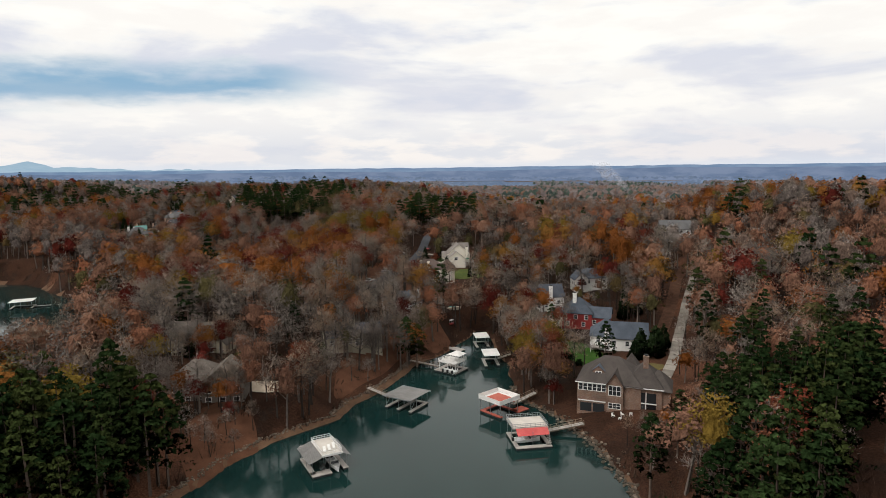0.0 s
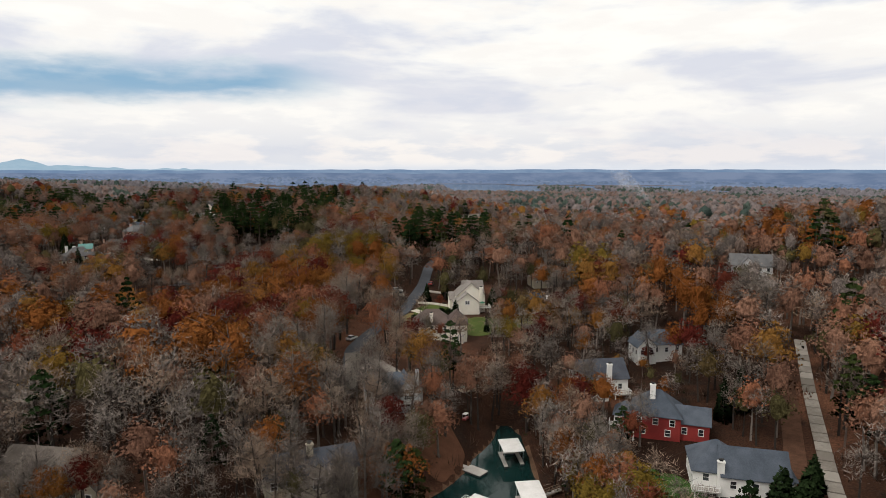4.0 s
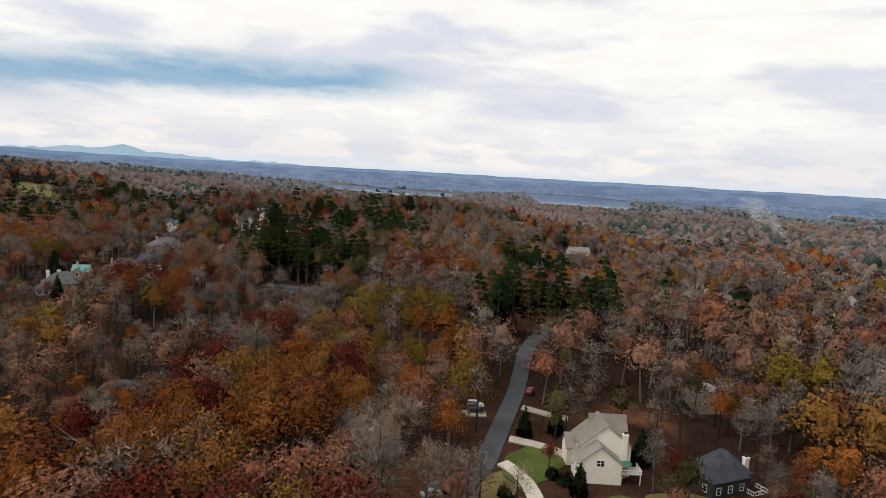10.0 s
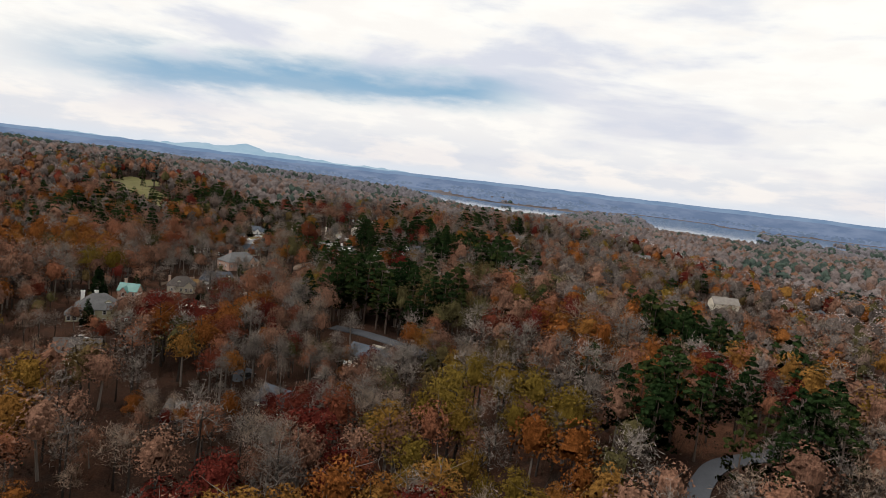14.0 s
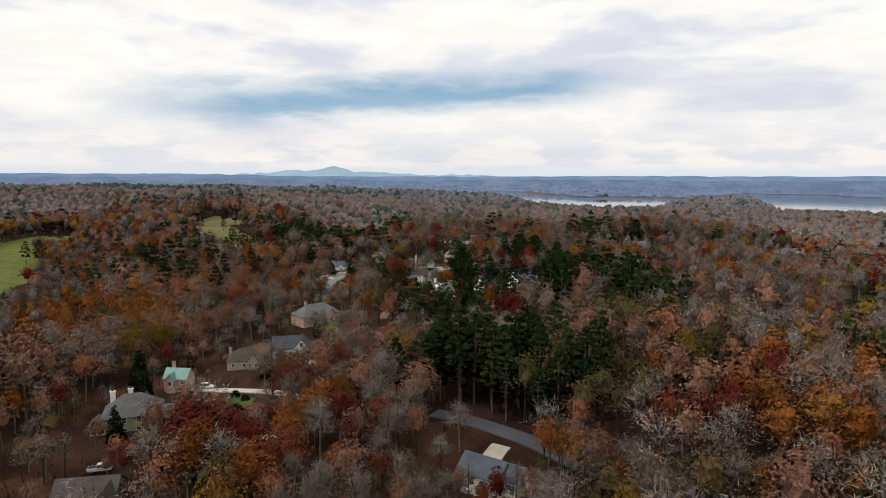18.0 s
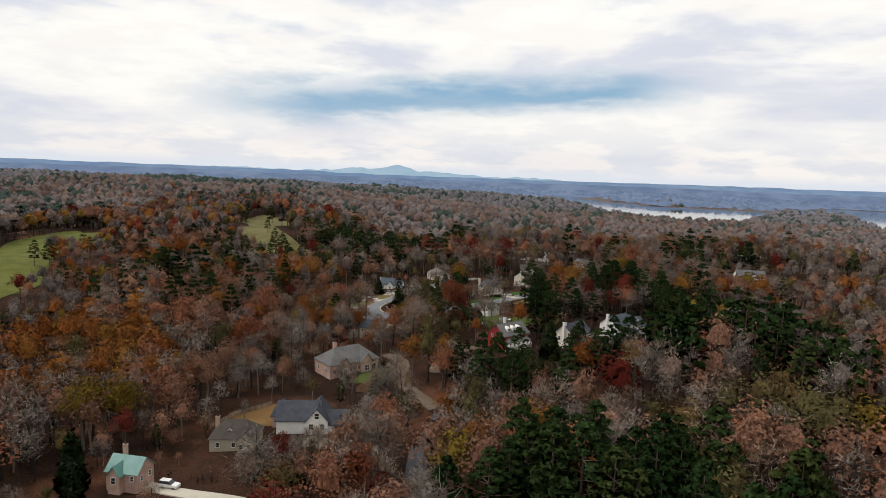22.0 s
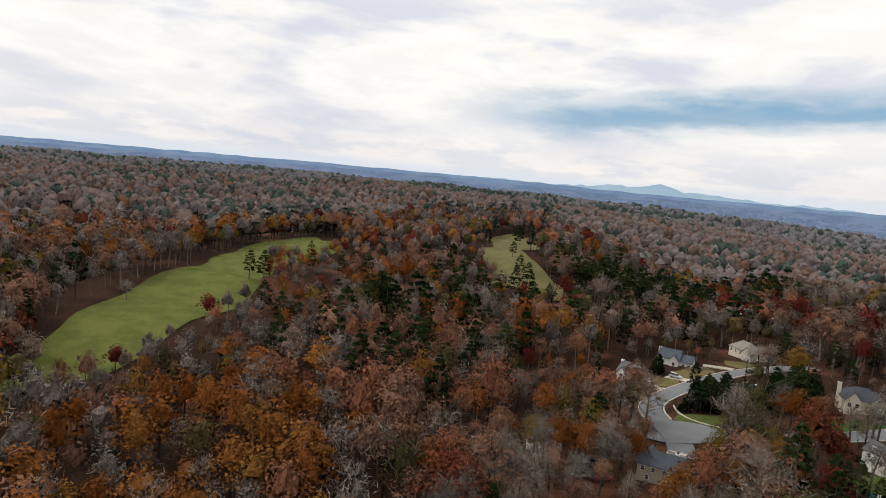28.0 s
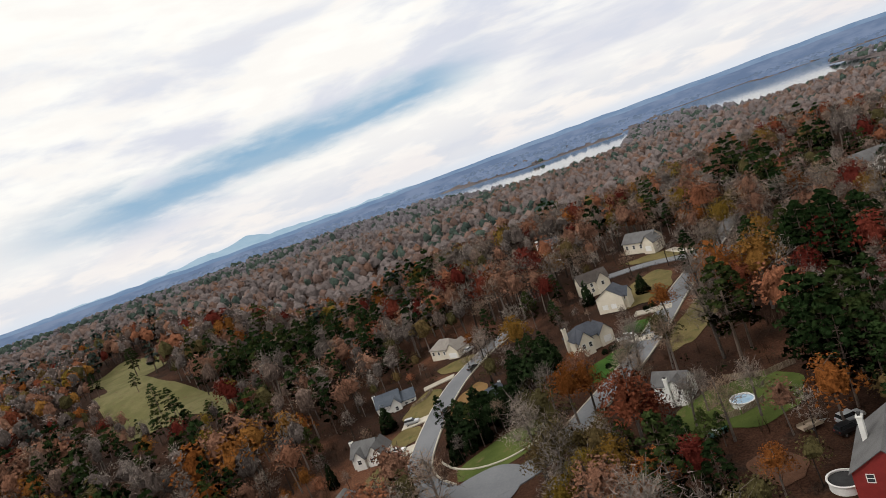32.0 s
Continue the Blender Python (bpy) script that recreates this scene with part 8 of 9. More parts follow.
def car(name, label, x, y, turn, colour, shape="suv"):
    """A parked car pointing along +x: body, glasshouse, lights and wheels."""
    top = new(name)
    z = max(float(ground(x + dx, y + dy)) for dx in (-1, 0, 1) for dy in (-1, 0, 1)) + 0.34
    top.matrix_basis = pose(x, y, z, 0, 0, turn)
    tagged(top, label, "car", "parked cars")
    long_ = {"suv": 4.7, "sedan": 4.6, "pickup": 5.5}[shape]
    a, w = long_ / 2, 0.92
    line = {"suv": [(-a, 0.95), (-a * 0.96, 1.02), (-a * 0.2, 1.02), (a * 0.42, 1.0), (a * 0.95, 0.85), (a, 0.65)], "sedan": [(-a, 0.8), (-a * 0.94, 0.9), (-a * 0.4, 0.92), (a * 0.4, 0.9), (a * 0.94, 0.72), (a, 0.58)], "pickup": [(-a, 0.98), (-a * 0.97, 1.05), (-a * 0.2, 1.05), (a * 0.45, 1.05), (a * 0.95, 0.95), (a, 0.7)]}[shape]
    rows = [[(px, s * w * q, zz) for s, q, zz in ((1, 0.93, 0.25), (1, 1.0, 0.55), (1, 0.95, top_z), (-1, 0.95, top_z), (-1, 1.0, 0.55), (-1, 0.93, 0.25))] for px, top_z in line]
    body = part("body", kept(("body", shape, colour), lambda: loft("body", rows, PAINT[colour])), top)
    x0, x1, r0, r1, zt = {"suv": (-a * 0.96, a * 0.42, -a * 0.86, a * 0.12, 1.66), "sedan": (-a * 0.72, a * 0.45, -a * 0.42, a * 0.12, 1.4), "pickup": (-a * 0.22, a * 0.46, -a * 0.16, a * 0.2, 1.75)}[shape]
    zb = {"suv": 1.0, "sedan": 0.88, "pickup": 1.03}[shape]
    part("window", kept(("cabin", shape), lambda: loft("window", [[(x0, s * 0.84, zb) for s in (-1, 1)] + [(r0, s * 0.68, zt) for s in (1, -1)], [(x1, s * 0.84, zb) for s in (-1, 1)] + [(r1, s * 0.68, zt) for s in (1, -1)]], "glass")), top)
    part("roof", kept(("car_roof", shape, colour), lambda: boxes_mesh("roof", PAINT[colour], [(r0 - 0.05, r1 + 0.05, -0.7, 0.7, zt - 0.01, zt + 0.06)], 0.02)), top)
    tyre, rim = kept("wheels", wheel_meshes)
    for wx in (-a * 0.62, a * 0.64):
        for wy in (-0.84, 0.84):
            wh = part("wheel", tyre, top, pose(wx, wy, 0.34 - 0.3))
            part("rim", rim, wh)
    for s in (-0.62, 0.62):
        part("headlight", kept(("headlight", shape), lambda: boxes_mesh("headlight", "trim", [(a * 0.955, a * 0.985, -0.2, 0.2, 0.6, 0.74)], 0.01)), top, pose(0, s, 0))
        part("tail_light", kept(("tail", shape), lambda: boxes_mesh("tail_light", PAINT["red"], [(-a - 0.02, -a + 0.03, -0.14, 0.14, 0.66, 0.9)])), top, pose(0, s, 0))
    if shape == "pickup":
        part("truck_bed", kept("bed", lambda: boxes_mesh("truck_bed", "black", [(-a * 0.95, -a * 0.28, -0.72, 0.72, 1.02, 1.075)])), top)
    return top


car("black_suv", "black car parked on a short concrete drive", -23.2, 361.0, 10, "black", "suv")
car("white_suv", "white car with dark roof parked beside a black car", -23.6, 364.0, 8, "white", "suv")
car("red_car", "dusty red car parked at the roadside", -8.6, 378.5, 78, "red", "sedan")
car("white_car", "white sedan parked under bare trees", -34.5, 295.5, 62, "white", "sedan")
car("silver_car", "silver car by the asphalt turning circle", -28.8, 317.5, 30, "silver", "sedan")
car("pickup_truck", "white pickup truck on a concrete drive", -234.5, 695.6, 28, "white", "pickup")
car("white_car", "white car on the low drive", -302.6, 671.6, 5, "white", "sedan")
car("red_car", "red car beside a white car on a drive", -303.0, 668.9, 5, "red", "sedan")
car("silver_car", "silver car on a drive beside a dark evergreen", -303.6, 688.6, 8, "silver", "suv")
car("black_car", "black car parked at the kerb", -291.4, 688.5, 88, "black", "sedan")
car("black_car", "dark car at the top of the street", -288.6, 716.0, 70, "black", "sedan")
car("white_car", "white car by the far garage", -295.2, 737.5, 60, "white", "sedan")
car("white_pickup", "white car on the leafy slope below the house", -266.5, 591.5, 75, "white", "suv")
car("red_car", "dark red car on the leafy slope", -262.4, 595.0, 70, "red", "sedan")
car("silver_suv", "silver suburban car beside a trailer", -197.0, 632.4, 25, "silver", "suv")
car("black_suv", "black car on a concrete pad", -198.2, 629.2, 25, "black", "suv")
car("dark_car", "dark car at the edge of the asphalt court", -138.9, 432.3, 65, "black", "sedan")
car("white_car", "white car on the pale drive of the teal-roofed house", -219.5, 482.5, 20, "white", "suv")
car("white_pickup", "white truck on the dark roof terrace drive", -202.0, 429.5, 40, "white", "pickup")
car("blue_car", "blue-grey car under trees", -270, 600, 65, "blue", "sedan")


# ---- pools, fences and small things in the yards ----
def round_pool(name, label, x, y, r, mat, z=None):
    top = new(name)
    top.matrix_basis = pose(x, y, float(ground(x, y)) if z is None else z)
    tagged(top, label, "pool")
    bm = bmesh.new()
    bmesh.ops.create_cone(bm, cap_ends=False, segments=36, radius1=r, radius2=r, depth=1.7, matrix=pose(0, 0, 0.45))
    bmesh.ops.solidify(bm, geom=bm.faces[:], thickness=0.08)
    part("pool_wall", finish(bm, "pool_wall", "trim"), top)
    bm = bmesh.new()
    ring = [[bm.verts.new((math.cos(a) * q, math.sin(a) * q, zz)) for a in np.linspace(0, 2 * np.pi, 37)[:-1]] for q, zz in ((r - 0.1, 1.3), (r + 0.22, 1.3), (r + 0.22, 1.38), (r - 0.1, 1.38))]
    for i in range(36):
        for k in range(4):
            bm.faces.new((ring[k][i], ring[k][(i + 1) % 36], ring[(k + 1) % 4][(i + 1) % 36], ring[(k + 1) % 4][i]))
    part("rim", finish(bm, "rim", "trim"), top)
    bm = bmesh.new()
    bmesh.ops.create_cone(bm, cap_ends=True, segments=36, radius1=r - 0.09, radius2=r - 0.09, depth=0.1, matrix=pose(0, 0, 1.05))
    part("water", finish(bm, "water", mat), top)


round_pool("round_pool", "round above-ground pool under a blue cover", -212.2, 645.6, 2.3, "pool_cover")
round_pool("round_pool", "round above-ground pool with white rim and dark water", -203.0, 616.3, 2.4, "float")
gp = new("garden_pool")
gp.matrix_basis = pose(2.6, 264, float(ground(2.6, 264)) + 0.3)
tagged(gp, "small turquoise garden pool edged with sandstone", "pool")
for nm, mat, scale_, zz in (("paving", "patio_stone", 1.0, 0.0), ("water", "pool", 0.62, 0.06)):
    bm = bmesh.new()
    ringv = [bm.verts.new((math.cos(a) * 4.6 * scale_ * (1 + 0.18 * math.sin(2 * a + 0.6)), math.sin(a) * 3.6 * scale_ * (1 + 0.2 * math.cos(3 * a)), zz + s)) for s in (-1.2, 0) for a in np.linspace(0, 2 * np.pi, 29)[:-1]]
    for i in range(28):
        bm.faces.new((ringv[i], ringv[(i + 1) % 28], ringv[28 + (i + 1) % 28], ringv[28 + i]))
    bm.faces.new(ringv[28:])
    part(nm, finish(bm, nm, mat), gp)


def fence(label, pts, h=1.5, mat="wood", board=0.32):
    """A board fence over the ground; each board and post is a piece of it."""
    f = new("board_fence")
    f.matrix_basis = pose(pts[0][0], pts[0][1], 0)
    tagged(f, label, "fence", "fences")
    board_me = kept(("board", h, mat), lambda: boxes_mesh("board", mat, [(-0.13, 0.13, -0.02, 0.02, 0.05, h)]))
    post_me = kept(("fpost", h, mat), lambda: boxes_mesh("fence_post", mat, [(-0.07, 0.07, 0.02, 0.16, -0.4, h + 0.05)]))
    for a, b in zip(pts, pts[1:]):
        L = math.dist(a, b)
        t = math.degrees(math.atan2(b[1] - a[1], b[0] - a[0]))
        for i in range(int(L / board)):
            q = (a[0] + (b[0] - a[0]) * i * board / L, a[1] + (b[1] - a[1]) * i * board / L)
            z = float(ground(*q))
            part("board", board_me, f, pose(q[0] - pts[0][0], q[1] - pts[0][1], z, 0, 0, t))
            if i % 8 == 0:
                part("fence_post", post_me, f, pose(q[0] - pts[0][0], q[1] - pts[0][1], z, 0, 0, t))


fence("weathered board fence round the yard of the white house", [(-218, 641), (-213, 642), (-208, 645)])
fence("board fence behind the lawn", [(-214, 657), (-206, 655), (-199, 658)])
fence("low board fence in front of the blue-grey bungalow", [(-308, 702), (-304, 705), (-303, 711)], 1.2)
fence("dark board fence beside the straw-coloured yard", [(-239, 510), (-240, 520), (-237, 532)], 1.4)

boat("kayak", "turquoise kayak lying on the lawn", -218.5, 636.5, 20, 4.0, 0.9, float(ground(-218.5, 636.5)) + 0.3, "roof_teal")
sh = new("play_house")
sh.matrix_basis = pose(-191, 660, float(ground(-191, 660)), 0, 0, 25)
tagged(sh, "wooden play tower at the edge of the woods", "play tower")
part("platform", boxes_mesh("platform", "wood", [(-1.2, 1.2, -1.2, 1.2, 1.5, 1.65)]), sh)
for px in (-1.1, 1.1):
    for py in (-1.1, 1.1):
        part("post", kept("play_post", lambda: boxes_mesh("post", "wood", [(-0.08, 0.08, -0.08, 0.08, -0.4, 3.2)])), sh, pose(px, py, 0))
part("roof", roof_mesh(-1.3, 1.3, -1.3, 1.3, 3.2, 1.0, "gable", "x", "wood", 0.2, 0.08), sh)
tr = new("utility_trailer")
tr.matrix_basis = pose(-203.4, 632.6, float(ground(-203.4, 632.6)) + 0.75, 0, 0, 25)
tagged(tr, "flat utility trailer with wooden sides", "trailer")
part("bed", boxes_mesh("bed", "wood", [(-2.0, 2.0, -0.95, 0.95, 0, 0.12)] + [(-2.0, 2.0, s - 0.03, s + 0.03, 0.12, 0.6) for s in (-0.93, 0.93)]), tr)
part("drawbar", bars_mesh("drawbar", "steel", [((2.0, -0.5, 0.0), (3.3, 0, 0.0), 0.1), ((2.0, 0.5, 0.0), (3.3, 0, 0.0), 0.1)]), tr)
for s in (-1.05, 1.05):
    wh = part("wheel", kept("wheels", wheel_meshes)[0], tr, pose(-0.3, s, -0.25))
    part("rim", kept("wheels", wheel_meshes)[1], wh)
um = new("garden_umbrella")
um.matrix_basis = h8.matrix_basis @ pose(5.2, -6.0, 3.0)
tagged(um, "closed-down green umbrella on the raised deck", "umbrella")
part("pole", boxes_mesh("pole", "steel", [(-0.04, 0.04, -0.04, 0.04, 0, 2.5)]), um)
bm = bmesh.new()
bmesh.ops.create_cone(bm, cap_ends=True, segments=8, radius1=1.5, radius2=0.05, depth=0.7, matrix=pose(0, 0, 2.3))
part("canopy", finish(bm, "canopy", "green_canvas"), um)
for i, (px, py) in enumerate(((42.5, 153.8), (44.6, 153.0), (46.4, 152.0), (43.6, 151.6))):
    ch = new("patio_chair")
    ch.matrix_basis = pose(px, py, float(ground(px, py)) + 0.02, 0, 0, 30 + 70 * i)
    tagged(ch, "white patio chair on the lawn below the brick house", "chair", "patio chairs")
    part("seat", kept("pc_seat", lambda: None), ch)
    part("backrest", kept("pc_back", lambda: None), ch)
    for lx in (-0.3, 0.3):
        for ly in (-0.3, 0.3):
            part("leg", kept("pc_leg", lambda: None), ch, pose(lx, ly, 0))
gc = new("golf_cart")
gc.matrix_basis = pose(3.2, 246.5, float(ground(3.2, 246.5)) + 0.3, 0, 0, 60)
tagged(gc, "small red utility cart with white roof in the clearing", "cart")
part("body", boxes_mesh("body", PAINT["red"], [(-1.1, 1.1, -0.55, 0.55, 0.1, 0.65)], 0.08), gc)
part("roof", boxes_mesh("roof", "trim", [(-0.9, 0.8, -0.6, 0.6, 1.7, 1.8)], 0.03), gc)
for px in (-0.8, 0.7):
    for py in (-0.5, 0.5):
        part("post", kept("cart_post", lambda: boxes_mesh("post", "steel", [(-0.03, 0.03, -0.03, 0.03, 0.6, 1.72)])), gc, pose(px, py, 0))

# ---- single evergreens and shrubs by the houses ----
for v in range(3):
    for kind, made in (("cone", cone_tree(18.0, 700, 1.25)), ("shrub", shrub_bush(18.0, 240, 4.2)), ("magnolia", leafy_tree(18.0, 9, 620, 1.2, 0.2))):
        PROTOS[kind, v] = (welded("trunk", made[0], [MAT["bark"]]), soup("branching", made[1], [MAT["bark"]]), soup("crown", made[2], [MAT["hedge"]], None, puffed(made[2], np.array([0, 0, 6.0]))))
for x, y, h, wd in ((63, 198, 9, 1.5), (66.5, 195, 10.5, 1.4), (69, 199, 8, 1.5), (60, 194, 7, 1.6), (72, 203, 8, 1.4), (18, 346, 9.5, 1.3), (2, 327, 7.5, 1.3), (13, 308, 7, 0.75), (15.5, 305, 6.2, 0.75), (68, 236, 12, 0.9), (74, 240, 13, 0.9),
                    (-312, 689, 9, 1.5), (-319, 661, 8, 1.0), (-236, 470, 15, 1.1), (-229, 466, 10, 1.2), (-206, 497, 9, 1.4), (-196, 498, 8, 1.4), (-10, 352, 8, 1.2), (-2, 356, 9, 1.2), (-247, 738, 9, 1.3), (-228, 733, 7, 1.8), (-79, 192, 8, 1.2), (-177, 608, 14, 1.4), (-168, 614, 15, 1.3), (-212, 442, 10, 1.2)):
    plant("cone", rng.randint(3), x, y, h, rng.rand() * 6, "dense dark evergreen with branches to the ground", "evergreen_tree", wd, "yard evergreens")
for x, y, h in ((-1, 331, 3), (-3.5, 333, 2.6), (-14, 322, 2.4), (-13, 319, 2.6), (-12, 316, 2.4), (-11.5, 313, 2.6), (-11, 310, 2.4), (-205, 480, 2.4), (-200, 479, 2.0), (-196, 471, 2.6), (-211, 470, 2.4), (-229, 572, 1.8), (-227, 576, 1.8), (-231, 560, 1.6),
                (-239, 692, 1.5), (-237.5, 693, 1.4), (-241, 691, 1.5), (-228, 715, 1.6), (-226, 717, 1.6), (-226, 662, 1.6), (-228, 659, 1.6), (-230, 656, 1.5), (-279, 655, 3.2), (-276, 659, 3.5), (-272, 662, 3.0), (-281, 660, 2.6), (45, 188, 2.2), (40, 198, 2.6), (42, 192, 2.0), (-240, 681, 1.4)):
    plant("shrub", rng.randint(3), x, y, h, rng.rand() * 6, "low rounded evergreen shrub", "shrub", 1.0, "yard shrubs")
for x, y, h, kind in ((-4.2, 336, 6.5, "red"), (-8, 297, 8, "olive"), (-232, 634, 18, "red"), (-229, 637, 12, "red"), (-247, 655, 14, "orange"), (-243, 658, 12, "orange"), (-241, 621, 13, "yellow"), (-237, 625, 12, "yellow"), (-222, 640, 11, "bare"), (-216, 634, 12, "bare"), (-210, 640, 11, "bare"), (-219, 646, 9, "bare"), (-84, 188, 13, "bare"), (-74, 187, 14, "bare"), (-69, 191, 13, "bare"), (-68, 152, 12, "bare"), (-60, 150, 13, "bare"), (-53, 153, 12, "bare"), (-36, 190, 15, "bare"), (-26, 189, 14, "bare"), (-18, 234, 14, "bare"), (-11, 234, 13, "bare"), (-22, 238, 14, "bare"), (36, 246, 14, "bare"), (44, 226, 13, "bare"), (38, 238, 12, "orange"), (60, 270, 14, "bare"), (68, 270, 13, "orange"), (-9, 286, 12, "bare"), (3, 283, 12, "bare"), (-4, 292, 7, "red"), (-38, 196, 14, "bare"), (-30, 193, 13, "bare"), (-23, 196, 13, "bare"), (-27, 232, 13, "bare"), (-25, 308, 15, "bare"), (-21, 311, 14, "bare"), (-29, 312, 14, "bare"), (-198, 492, 6, "red"), (-8, 262, 14, "bare"), (0, 255, 13, "bare"), (-222, 700, 11, "orange"), (-205, 690, 15, "orange"), (-209, 700, 14, "orange"), (60, 272, 6, "red"), (-296, 622, 13, "orange"), (-286, 619, 14, "orange"), (-292, 612, 15, "orange"), (-232, 612, 12, "orange"), (-52, 148, 5, "red"), (30, 168, 7, "red"), (33, 176, 8, "orange")):
    plant(kind, rng.randint(3), x, y, h * 1.2, rng.rand() * 6, "", "", 1.25, "yard trees")
# trees below the court, and up the slope behind the charcoal house
for x0, x1, y0, y1, n in ((-277, -260, 592, 606, 9), (40, 74, 360, 402, 22)):
    for i in range(n):
        x, y = rng.uniform(x0, x1), rng.uniform(y0, y1)
        if math.hypot(x - 34.6, y - 340.5) > 13:
            plant(("orange", "bare", "olive", "bare", "russet", "bare")[i % 6], rng.randint(3), x, y, rng.uniform(11, 16), rng.rand() * 6, "", "", 1.15, "yard trees")
# mixed trees on the slope below the charcoal house
for i in range(40):
    x, y = 19 + 52 * (i % 10) / 10 + rng.uniform(-2, 2), 303 + 9.5 * (i // 10) + rng.uniform(-2, 2)
    if math.hypot(x - 34.6, y - 340.5) > 13 and abs(x - 34.6 + 0.2 * (340.5 - y)) > 7:
        plant(("bare", "orange", "bare", "russet", "olive", "red")[rng.randint(6)], rng.randint(3), x, y, rng.uniform(11, 16), rng.rand() * 6, "", "", 1.15, "yard trees")
for x, y, h in ((-540, 796, 16), (-470, 764, 17), (-592, 832, 16), (-440, 742, 15), (-505, 790, 12), (-470, 590, 17), (-476, 585, 15), (-543, 830, 19), (-560, 850, 17), (-430, 575, 17), (-424, 580, 15), (-416, 488, 16), (-408, 480, 15), (-436, 490, 14), (-12, 203, 17), (-9, 206, 15)):
    plant("pine", rng.randint(3), x, y, h, rng.rand() * 6, "broad pine standing alone in the grass", "", 1.35, "field pines")
for i in range(46):
    ty = 166 + 74 * (i % 23) / 23 + rng.uniform(-1.5, 1.5)
    tx = np.interp(ty, (160, 172, 179, 205, 226, 246), (32, 25, 21, 23, 20, 20)) + 3.5 + 6.5 * (i // 23) + rng.uniform(-1.5, 1.5)
    if abs(tx - 30) + abs(ty - 176) > 7 and free(np.array([tx]), np.array([ty]))[0]:
        plant(("orange", "bare", "russet", "bare", "orange", "red", "yellow", "bare")[rng.randint(8)], rng.randint(3), tx, ty, rng.uniform(12, 18), rng.rand() * 6, "", "", 1.1, "shore trees")
for i in range(34):
    ty = 126 + 90 * i / 34 + rng.uniform(-1.5, 1.5)
    tx = np.interp(ty, (119, 147, 161, 179, 205, 226), (-54.6, -41.6, -27.5, -19.5, -9, 2)) - rng.uniform(5.5, 14)
    if free(np.array([tx]), np.array([ty]))[0] and math.hypot(tx + 52, ty - 140) > 15 and math.hypot(tx + 26, ty - 180) > 11:
        plant(("bare", "bare", "russet", "bare", "bare", "red")[rng.randint(6)], rng.randint(3), tx, ty, rng.uniform(14, 21), rng.rand() * 6, "", "", 1.0, "shore trees")
for i in range(26):
    f = (i % 13) / 12
    ex, ey = -281 + 30 * f + rng.uniform(-1.5, 1.5) + 5.5 * (i // 13), 664 + 38 * f + rng.uniform(-1.5, 1.5) - 5.0 * (i // 13)
    if free(np.array([ex]), np.array([ey]))[0]:
        plant(("cone", "magnolia")[i % 2], rng.randint(3), ex, ey, rng.uniform(7.5, 12), rng.rand() * 6, "dense dark evergreen screening the street", "evergreen_tree", 1.45, "street evergreens")
for x, y, h, kind in ((-290, 603, 17, "orange"), (-287, 607, 16, "yellow"), (-275, 606, 17, "yellow"), (-272, 588, 17, "orange"), (-275, 583, 16, "yellow"), (-278, 586, 17, "bare"), (-268, 592, 16, "orange"), (-266, 599, 17, "russet"), (-240, 590, 16, "orange"),
                      (-245, 614, 16, "yellow"), (-243, 620, 15, "olive"), (-239, 611, 17, "bare"), (-262, 594, 18, "bare"), (-240, 600, 18, "russet"), (-236, 606, 16, "orange"), (-282, 578, 17, "russet"), (-270, 580, 18, "bare")):
    plant(kind, rng.randint(3), x, y, h, rng.rand() * 6, "", "", 1.15, "street trees")
for x, y, h, kind in ((-244, 589, 9, "russet"), (-249, 586, 10, "bare"), (-239, 592, 9, "orange"), (-253, 592, 8, "bare"), (-234, 597, 12, "bare"), (-258, 588, 10, "russet"), (-246, 595, 7, "orange"), (-237, 586, 10, "bare"), (-241, 597, 8, "olive"), (-230, 603, 12, "russet"), (-141, 424, 15, "bare"), (-146, 427, 16, "russet"), (-136, 426, 15, "bare"), (-137, 421, 14, "orange"), (-148, 436, 15, "bare")):
    plant(kind, rng.randint(3), x, y, h, rng.rand() * 6, "", "", 1.2, "yard trees")
plant("bare", 0, -451, 525, 9, 1.0, "low leafless oak alone in the meadow", "", 1.8, "field trees")

# ---- smoke of a garden fire ----
def smoke():
    m = bpy.data.materials.new("thin_smoke")
    m.use_nodes = True
    t = m.node_tree
    t.nodes.clear()
    body = calc(t, "MULTIPLY", between(t, grain(t, 0.05, 2.0), 0.30, 0.75), 0.15)
    mix = node(t, "ShaderNodeMixShader", i0=body)
    t.links.new(node(t, "ShaderNodeBsdfTransparent").outputs[0], mix.inputs[1])
    t.links.new(node(t, "ShaderNodeBsdfDiffuse", i0=(0.74, 0.76, 0.82, 1)).outputs[0], mix.inputs[2])
    o = node(t, "ShaderNodeOutputMaterial")
    t.links.new(mix.outputs[0], o.inputs[0])
    r = np.random.RandomState(5)
    bm = bmesh.new()
    for k in range(9):
        f = k / 8
        at = Vector((270 - 40 * f**1.3 - 3 * r.rand(), 915 + 8 * f, float(ground(270, 915)) + 17 + 42 * f**0.8))
        made = bmesh.ops.create_icosphere(bm, subdivisions=3, radius=1.0)["verts"]
        size = 3.0 + 11.5 * f
        for v in made:
            lump = 0.75 + 0.5 * noise.noise(v.co * 1.6 + Vector((k * 3.1, 0, 0)))
            v.co = at + Vector((v.co.x * size * 1.05, v.co.y * size, v.co.z * size * 0.85)) * lump
    me = bpy.data.meshes.new("smoke_plume")
    bm.to_mesh(me)
    bm.free()
    me.materials.append(m)
    me.polygons.foreach_set("use_smooth", [True] * len(me.polygons))
    tagged(new("smoke_plume", me), "thin blue-white smoke drifting up from the woods", "smoke", kind="stuff")


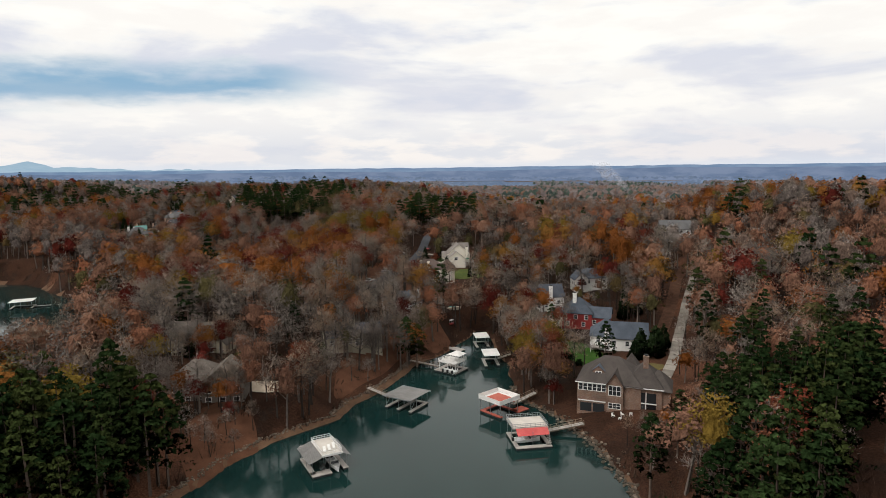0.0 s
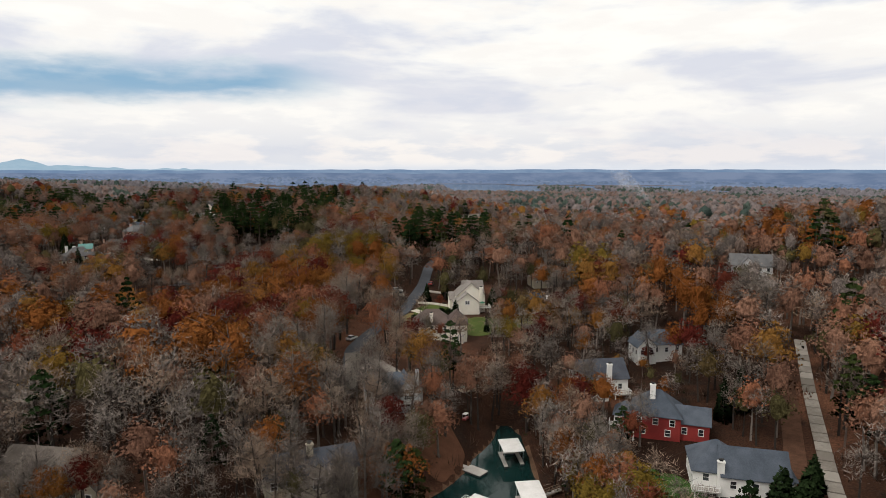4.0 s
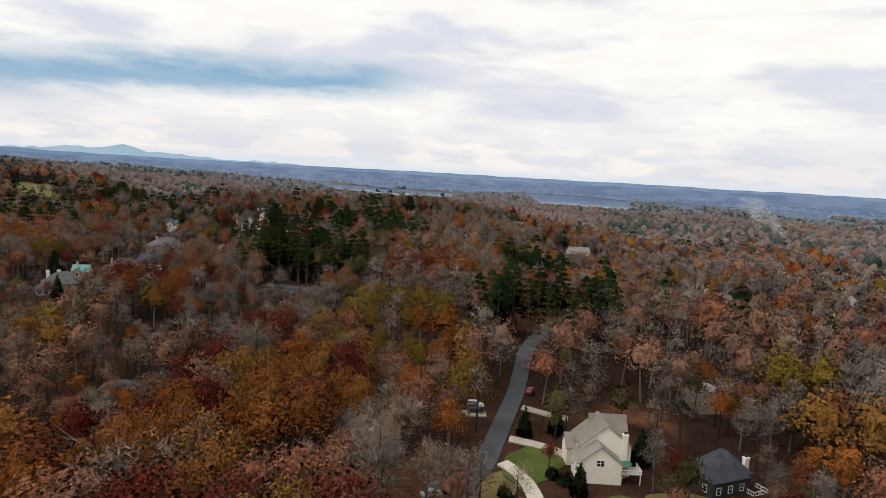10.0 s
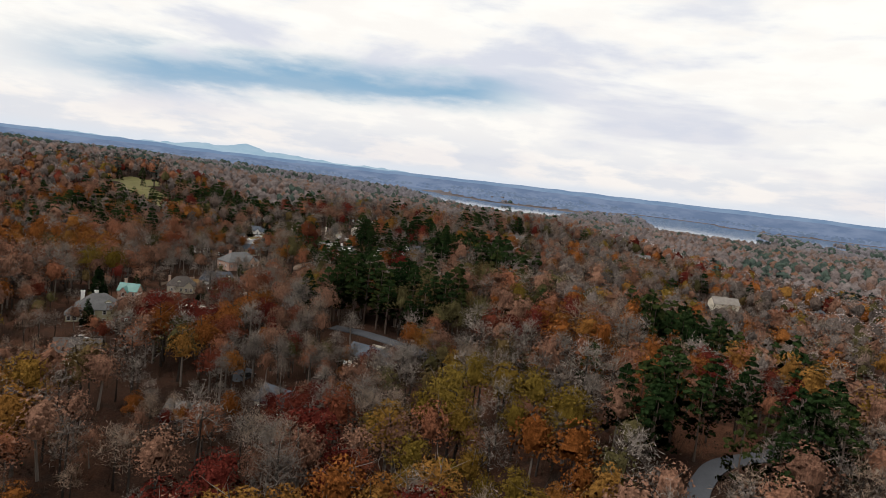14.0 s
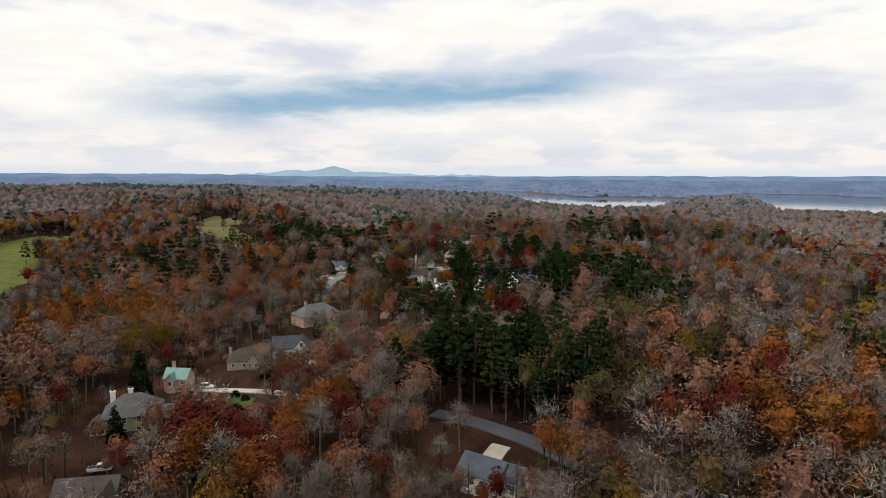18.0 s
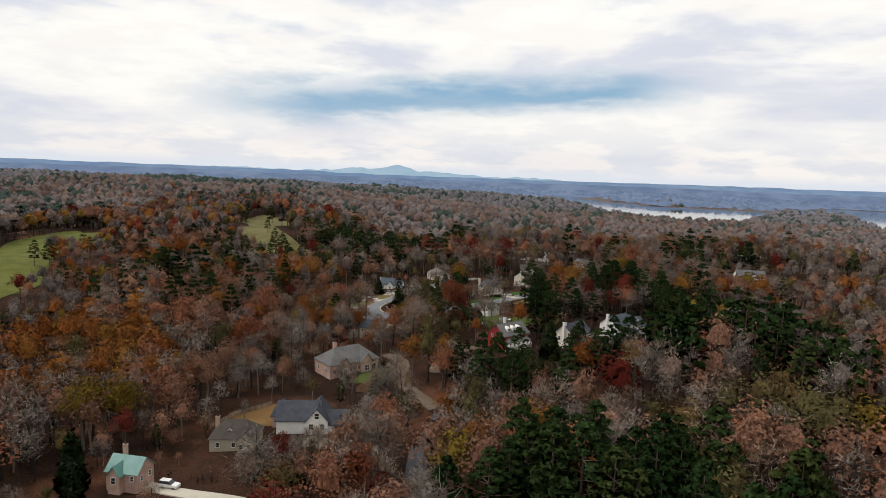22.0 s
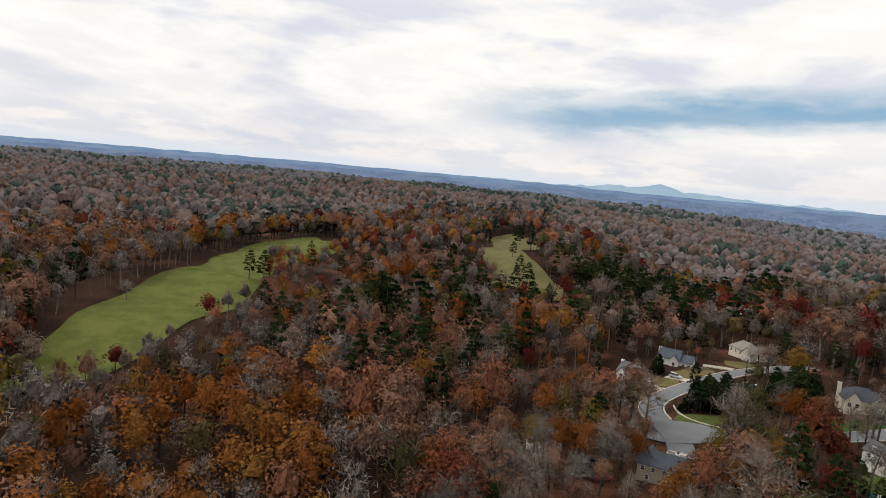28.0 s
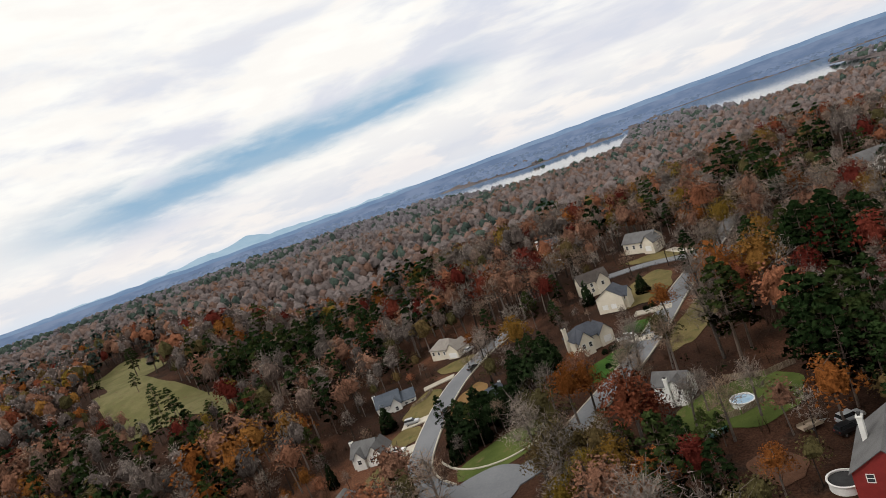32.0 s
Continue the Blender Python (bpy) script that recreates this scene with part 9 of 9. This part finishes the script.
smoke()

# ---- distance ----
def ridge(name, label, dist, a0, a1, tops, mat):
    """A far range of hills as one long bank, placed and sized to fit the camera's view; tops: (heading, height)."""
    ang = np.linspace(a0, a1, 160)
    keys, hs = np.array(tops, float).T
    top_z = np.interp(ang, keys, hs) + 2.0 * (lattice(ang * 40, ang * 0, 22) - 0.5) * max(2.0, max(hs) * 0.04)
    v, f = [], []
    for i, (a, z) in enumerate(zip(np.radians(ang), top_z)):
        for d, zz in ((dist - 60, -20), (dist, z), (dist + 90, -20)):
            v.append((-130 - math.sin(a) * d, 400 + math.cos(a) * d, zz))
        if i:
            k = 3 * i
            f += [(k - 3, k, k + 1, k - 2), (k - 2, k + 1, k + 2, k - 1)]
    tagged(new(name, mesh_of(name, v, f, MAT[mat], True)), label, "hills", kind="structure")


ridge("backdrop_mountains", "mountains glowing pale haze-blue on the horizon", 4550, 14, 62, [(14, 60), (19, 78), (21, 88), (23.5, 92), (25.5, 84), (27, 90), (29.5, 100), (31, 113), (32.2, 106), (33.3, 128), (34.2, 144), (35.2, 126), (36.8, 116), (38.3, 120), (40, 100), (43, 84), (48, 96), (51, 84), (62, 60)], "ridge_far")
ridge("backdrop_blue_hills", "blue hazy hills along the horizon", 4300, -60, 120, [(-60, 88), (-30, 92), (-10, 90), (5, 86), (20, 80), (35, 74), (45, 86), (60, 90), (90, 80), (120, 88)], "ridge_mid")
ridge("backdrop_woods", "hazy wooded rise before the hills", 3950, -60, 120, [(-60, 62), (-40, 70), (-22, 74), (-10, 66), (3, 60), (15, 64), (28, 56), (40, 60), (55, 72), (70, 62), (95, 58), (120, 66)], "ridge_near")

# ---- pieces of the drive and the shore ----
slab_mesh = boxes_mesh("slab", "slab", [(-2.05, 2.05, -1.62, 1.62, -0.12, 0.10)], 0.03)
run = ribbon(SLAB_LINE, 4.0, 0.2, 0.5)[1]
gone = np.concatenate([[0], np.cumsum(np.hypot(*np.diff(run, axis=0).T))])
for k in range(int(gone[-1] / 4.5)):
    a, m, b = (np.array([np.interp(k * 4.5 + o, gone, run[:, j]) for j in (0, 1)]) for o in (0.1, 2.25, 4.4))
    za, zb = float(ground(*a)), float(ground(*b))
    tilt = math.degrees(math.atan2(zb - za, math.dist(a, b)))
    part("slab", slab_mesh, SLAB_BED, pose(m[0], m[1], (za + zb) / 2 + 0.34 + 0.03 * rng.rand(), 0, 0, math.degrees(math.atan2(b[1] - a[1], b[0] - a[0]))) @ pose(0, 0, 0, 0, -tilt, 0))


def boulder(seed):
    """A rough angular stone about a metre across."""
    r = np.random.RandomState(seed)
    bm = bmesh.new()
    bmesh.ops.create_icosphere(bm, subdivisions=1, radius=0.5)
    for v in bm.verts:
        v.co *= 0.75 + 0.5 * r.rand()
        v.co.z *= 0.7
    return finish(bm, "stone", "riprap")


STONES = [boulder(s) for s in range(5)]


def waterline(y, side):
    """x at which the cove meets the land on its low (-1) or high (+1) side."""
    x = np.linspace(-80, 60, 1400)
    inside = x[wet(x, np.full_like(x, y)) > 0]
    inside = inside[(inside > -60) & (inside < 50)]
    return float(inside.min() if side < 0 else inside.max())


def stone_row(name, label, y0, y1, side, many, spots):
    """Loose stones along one shore: the nearest as pieces, the rest joined."""
    top = new(name)
    tagged(top, label, "stones", kind="structure")
    tri = []
    for k in range(many):
        y = y0 + (y1 - y0) * (k + rng.rand()) / many
        x = waterline(y, side) + side * rng.normal(0.35 if side > 0 else 3.0, 0.7 if side > 0 else 0.45)
        z = max(-0.1, float(ground(x, y))) + 0.12
        s = rng.uniform(0.45, 1.1) if side > 0 else rng.uniform(0.3, 0.75)
        m = pose(x, y, z, rng.uniform(-25, 25), rng.uniform(-25, 25), rng.uniform(0, 360)) @ Matrix.Scale(s, 4)
        if k % max(1, many // spots) == 0:
            part("stone", STONES[k % 5], top, m)
        else:
            me = STONES[k % 5]
            co = [m @ v.co for v in me.vertices]
            tri += [[co[i] for i in f.vertices] for f in me.polygons]
    rest_ = part("rubble", soup("rubble", np.array(tri), [MAT["riprap"]]), top)
    tagged(rest_, "smaller broken stones between the boulders", kind="stuff")


stone_row("riprap_east", "rough grey-brown riprap stones along the eastern shore", 84, 186, 1, 620, 150)
stone_row("riprap_west", "rough tan riprap stones along the western shore", 104, 210, -1, 620, 150)
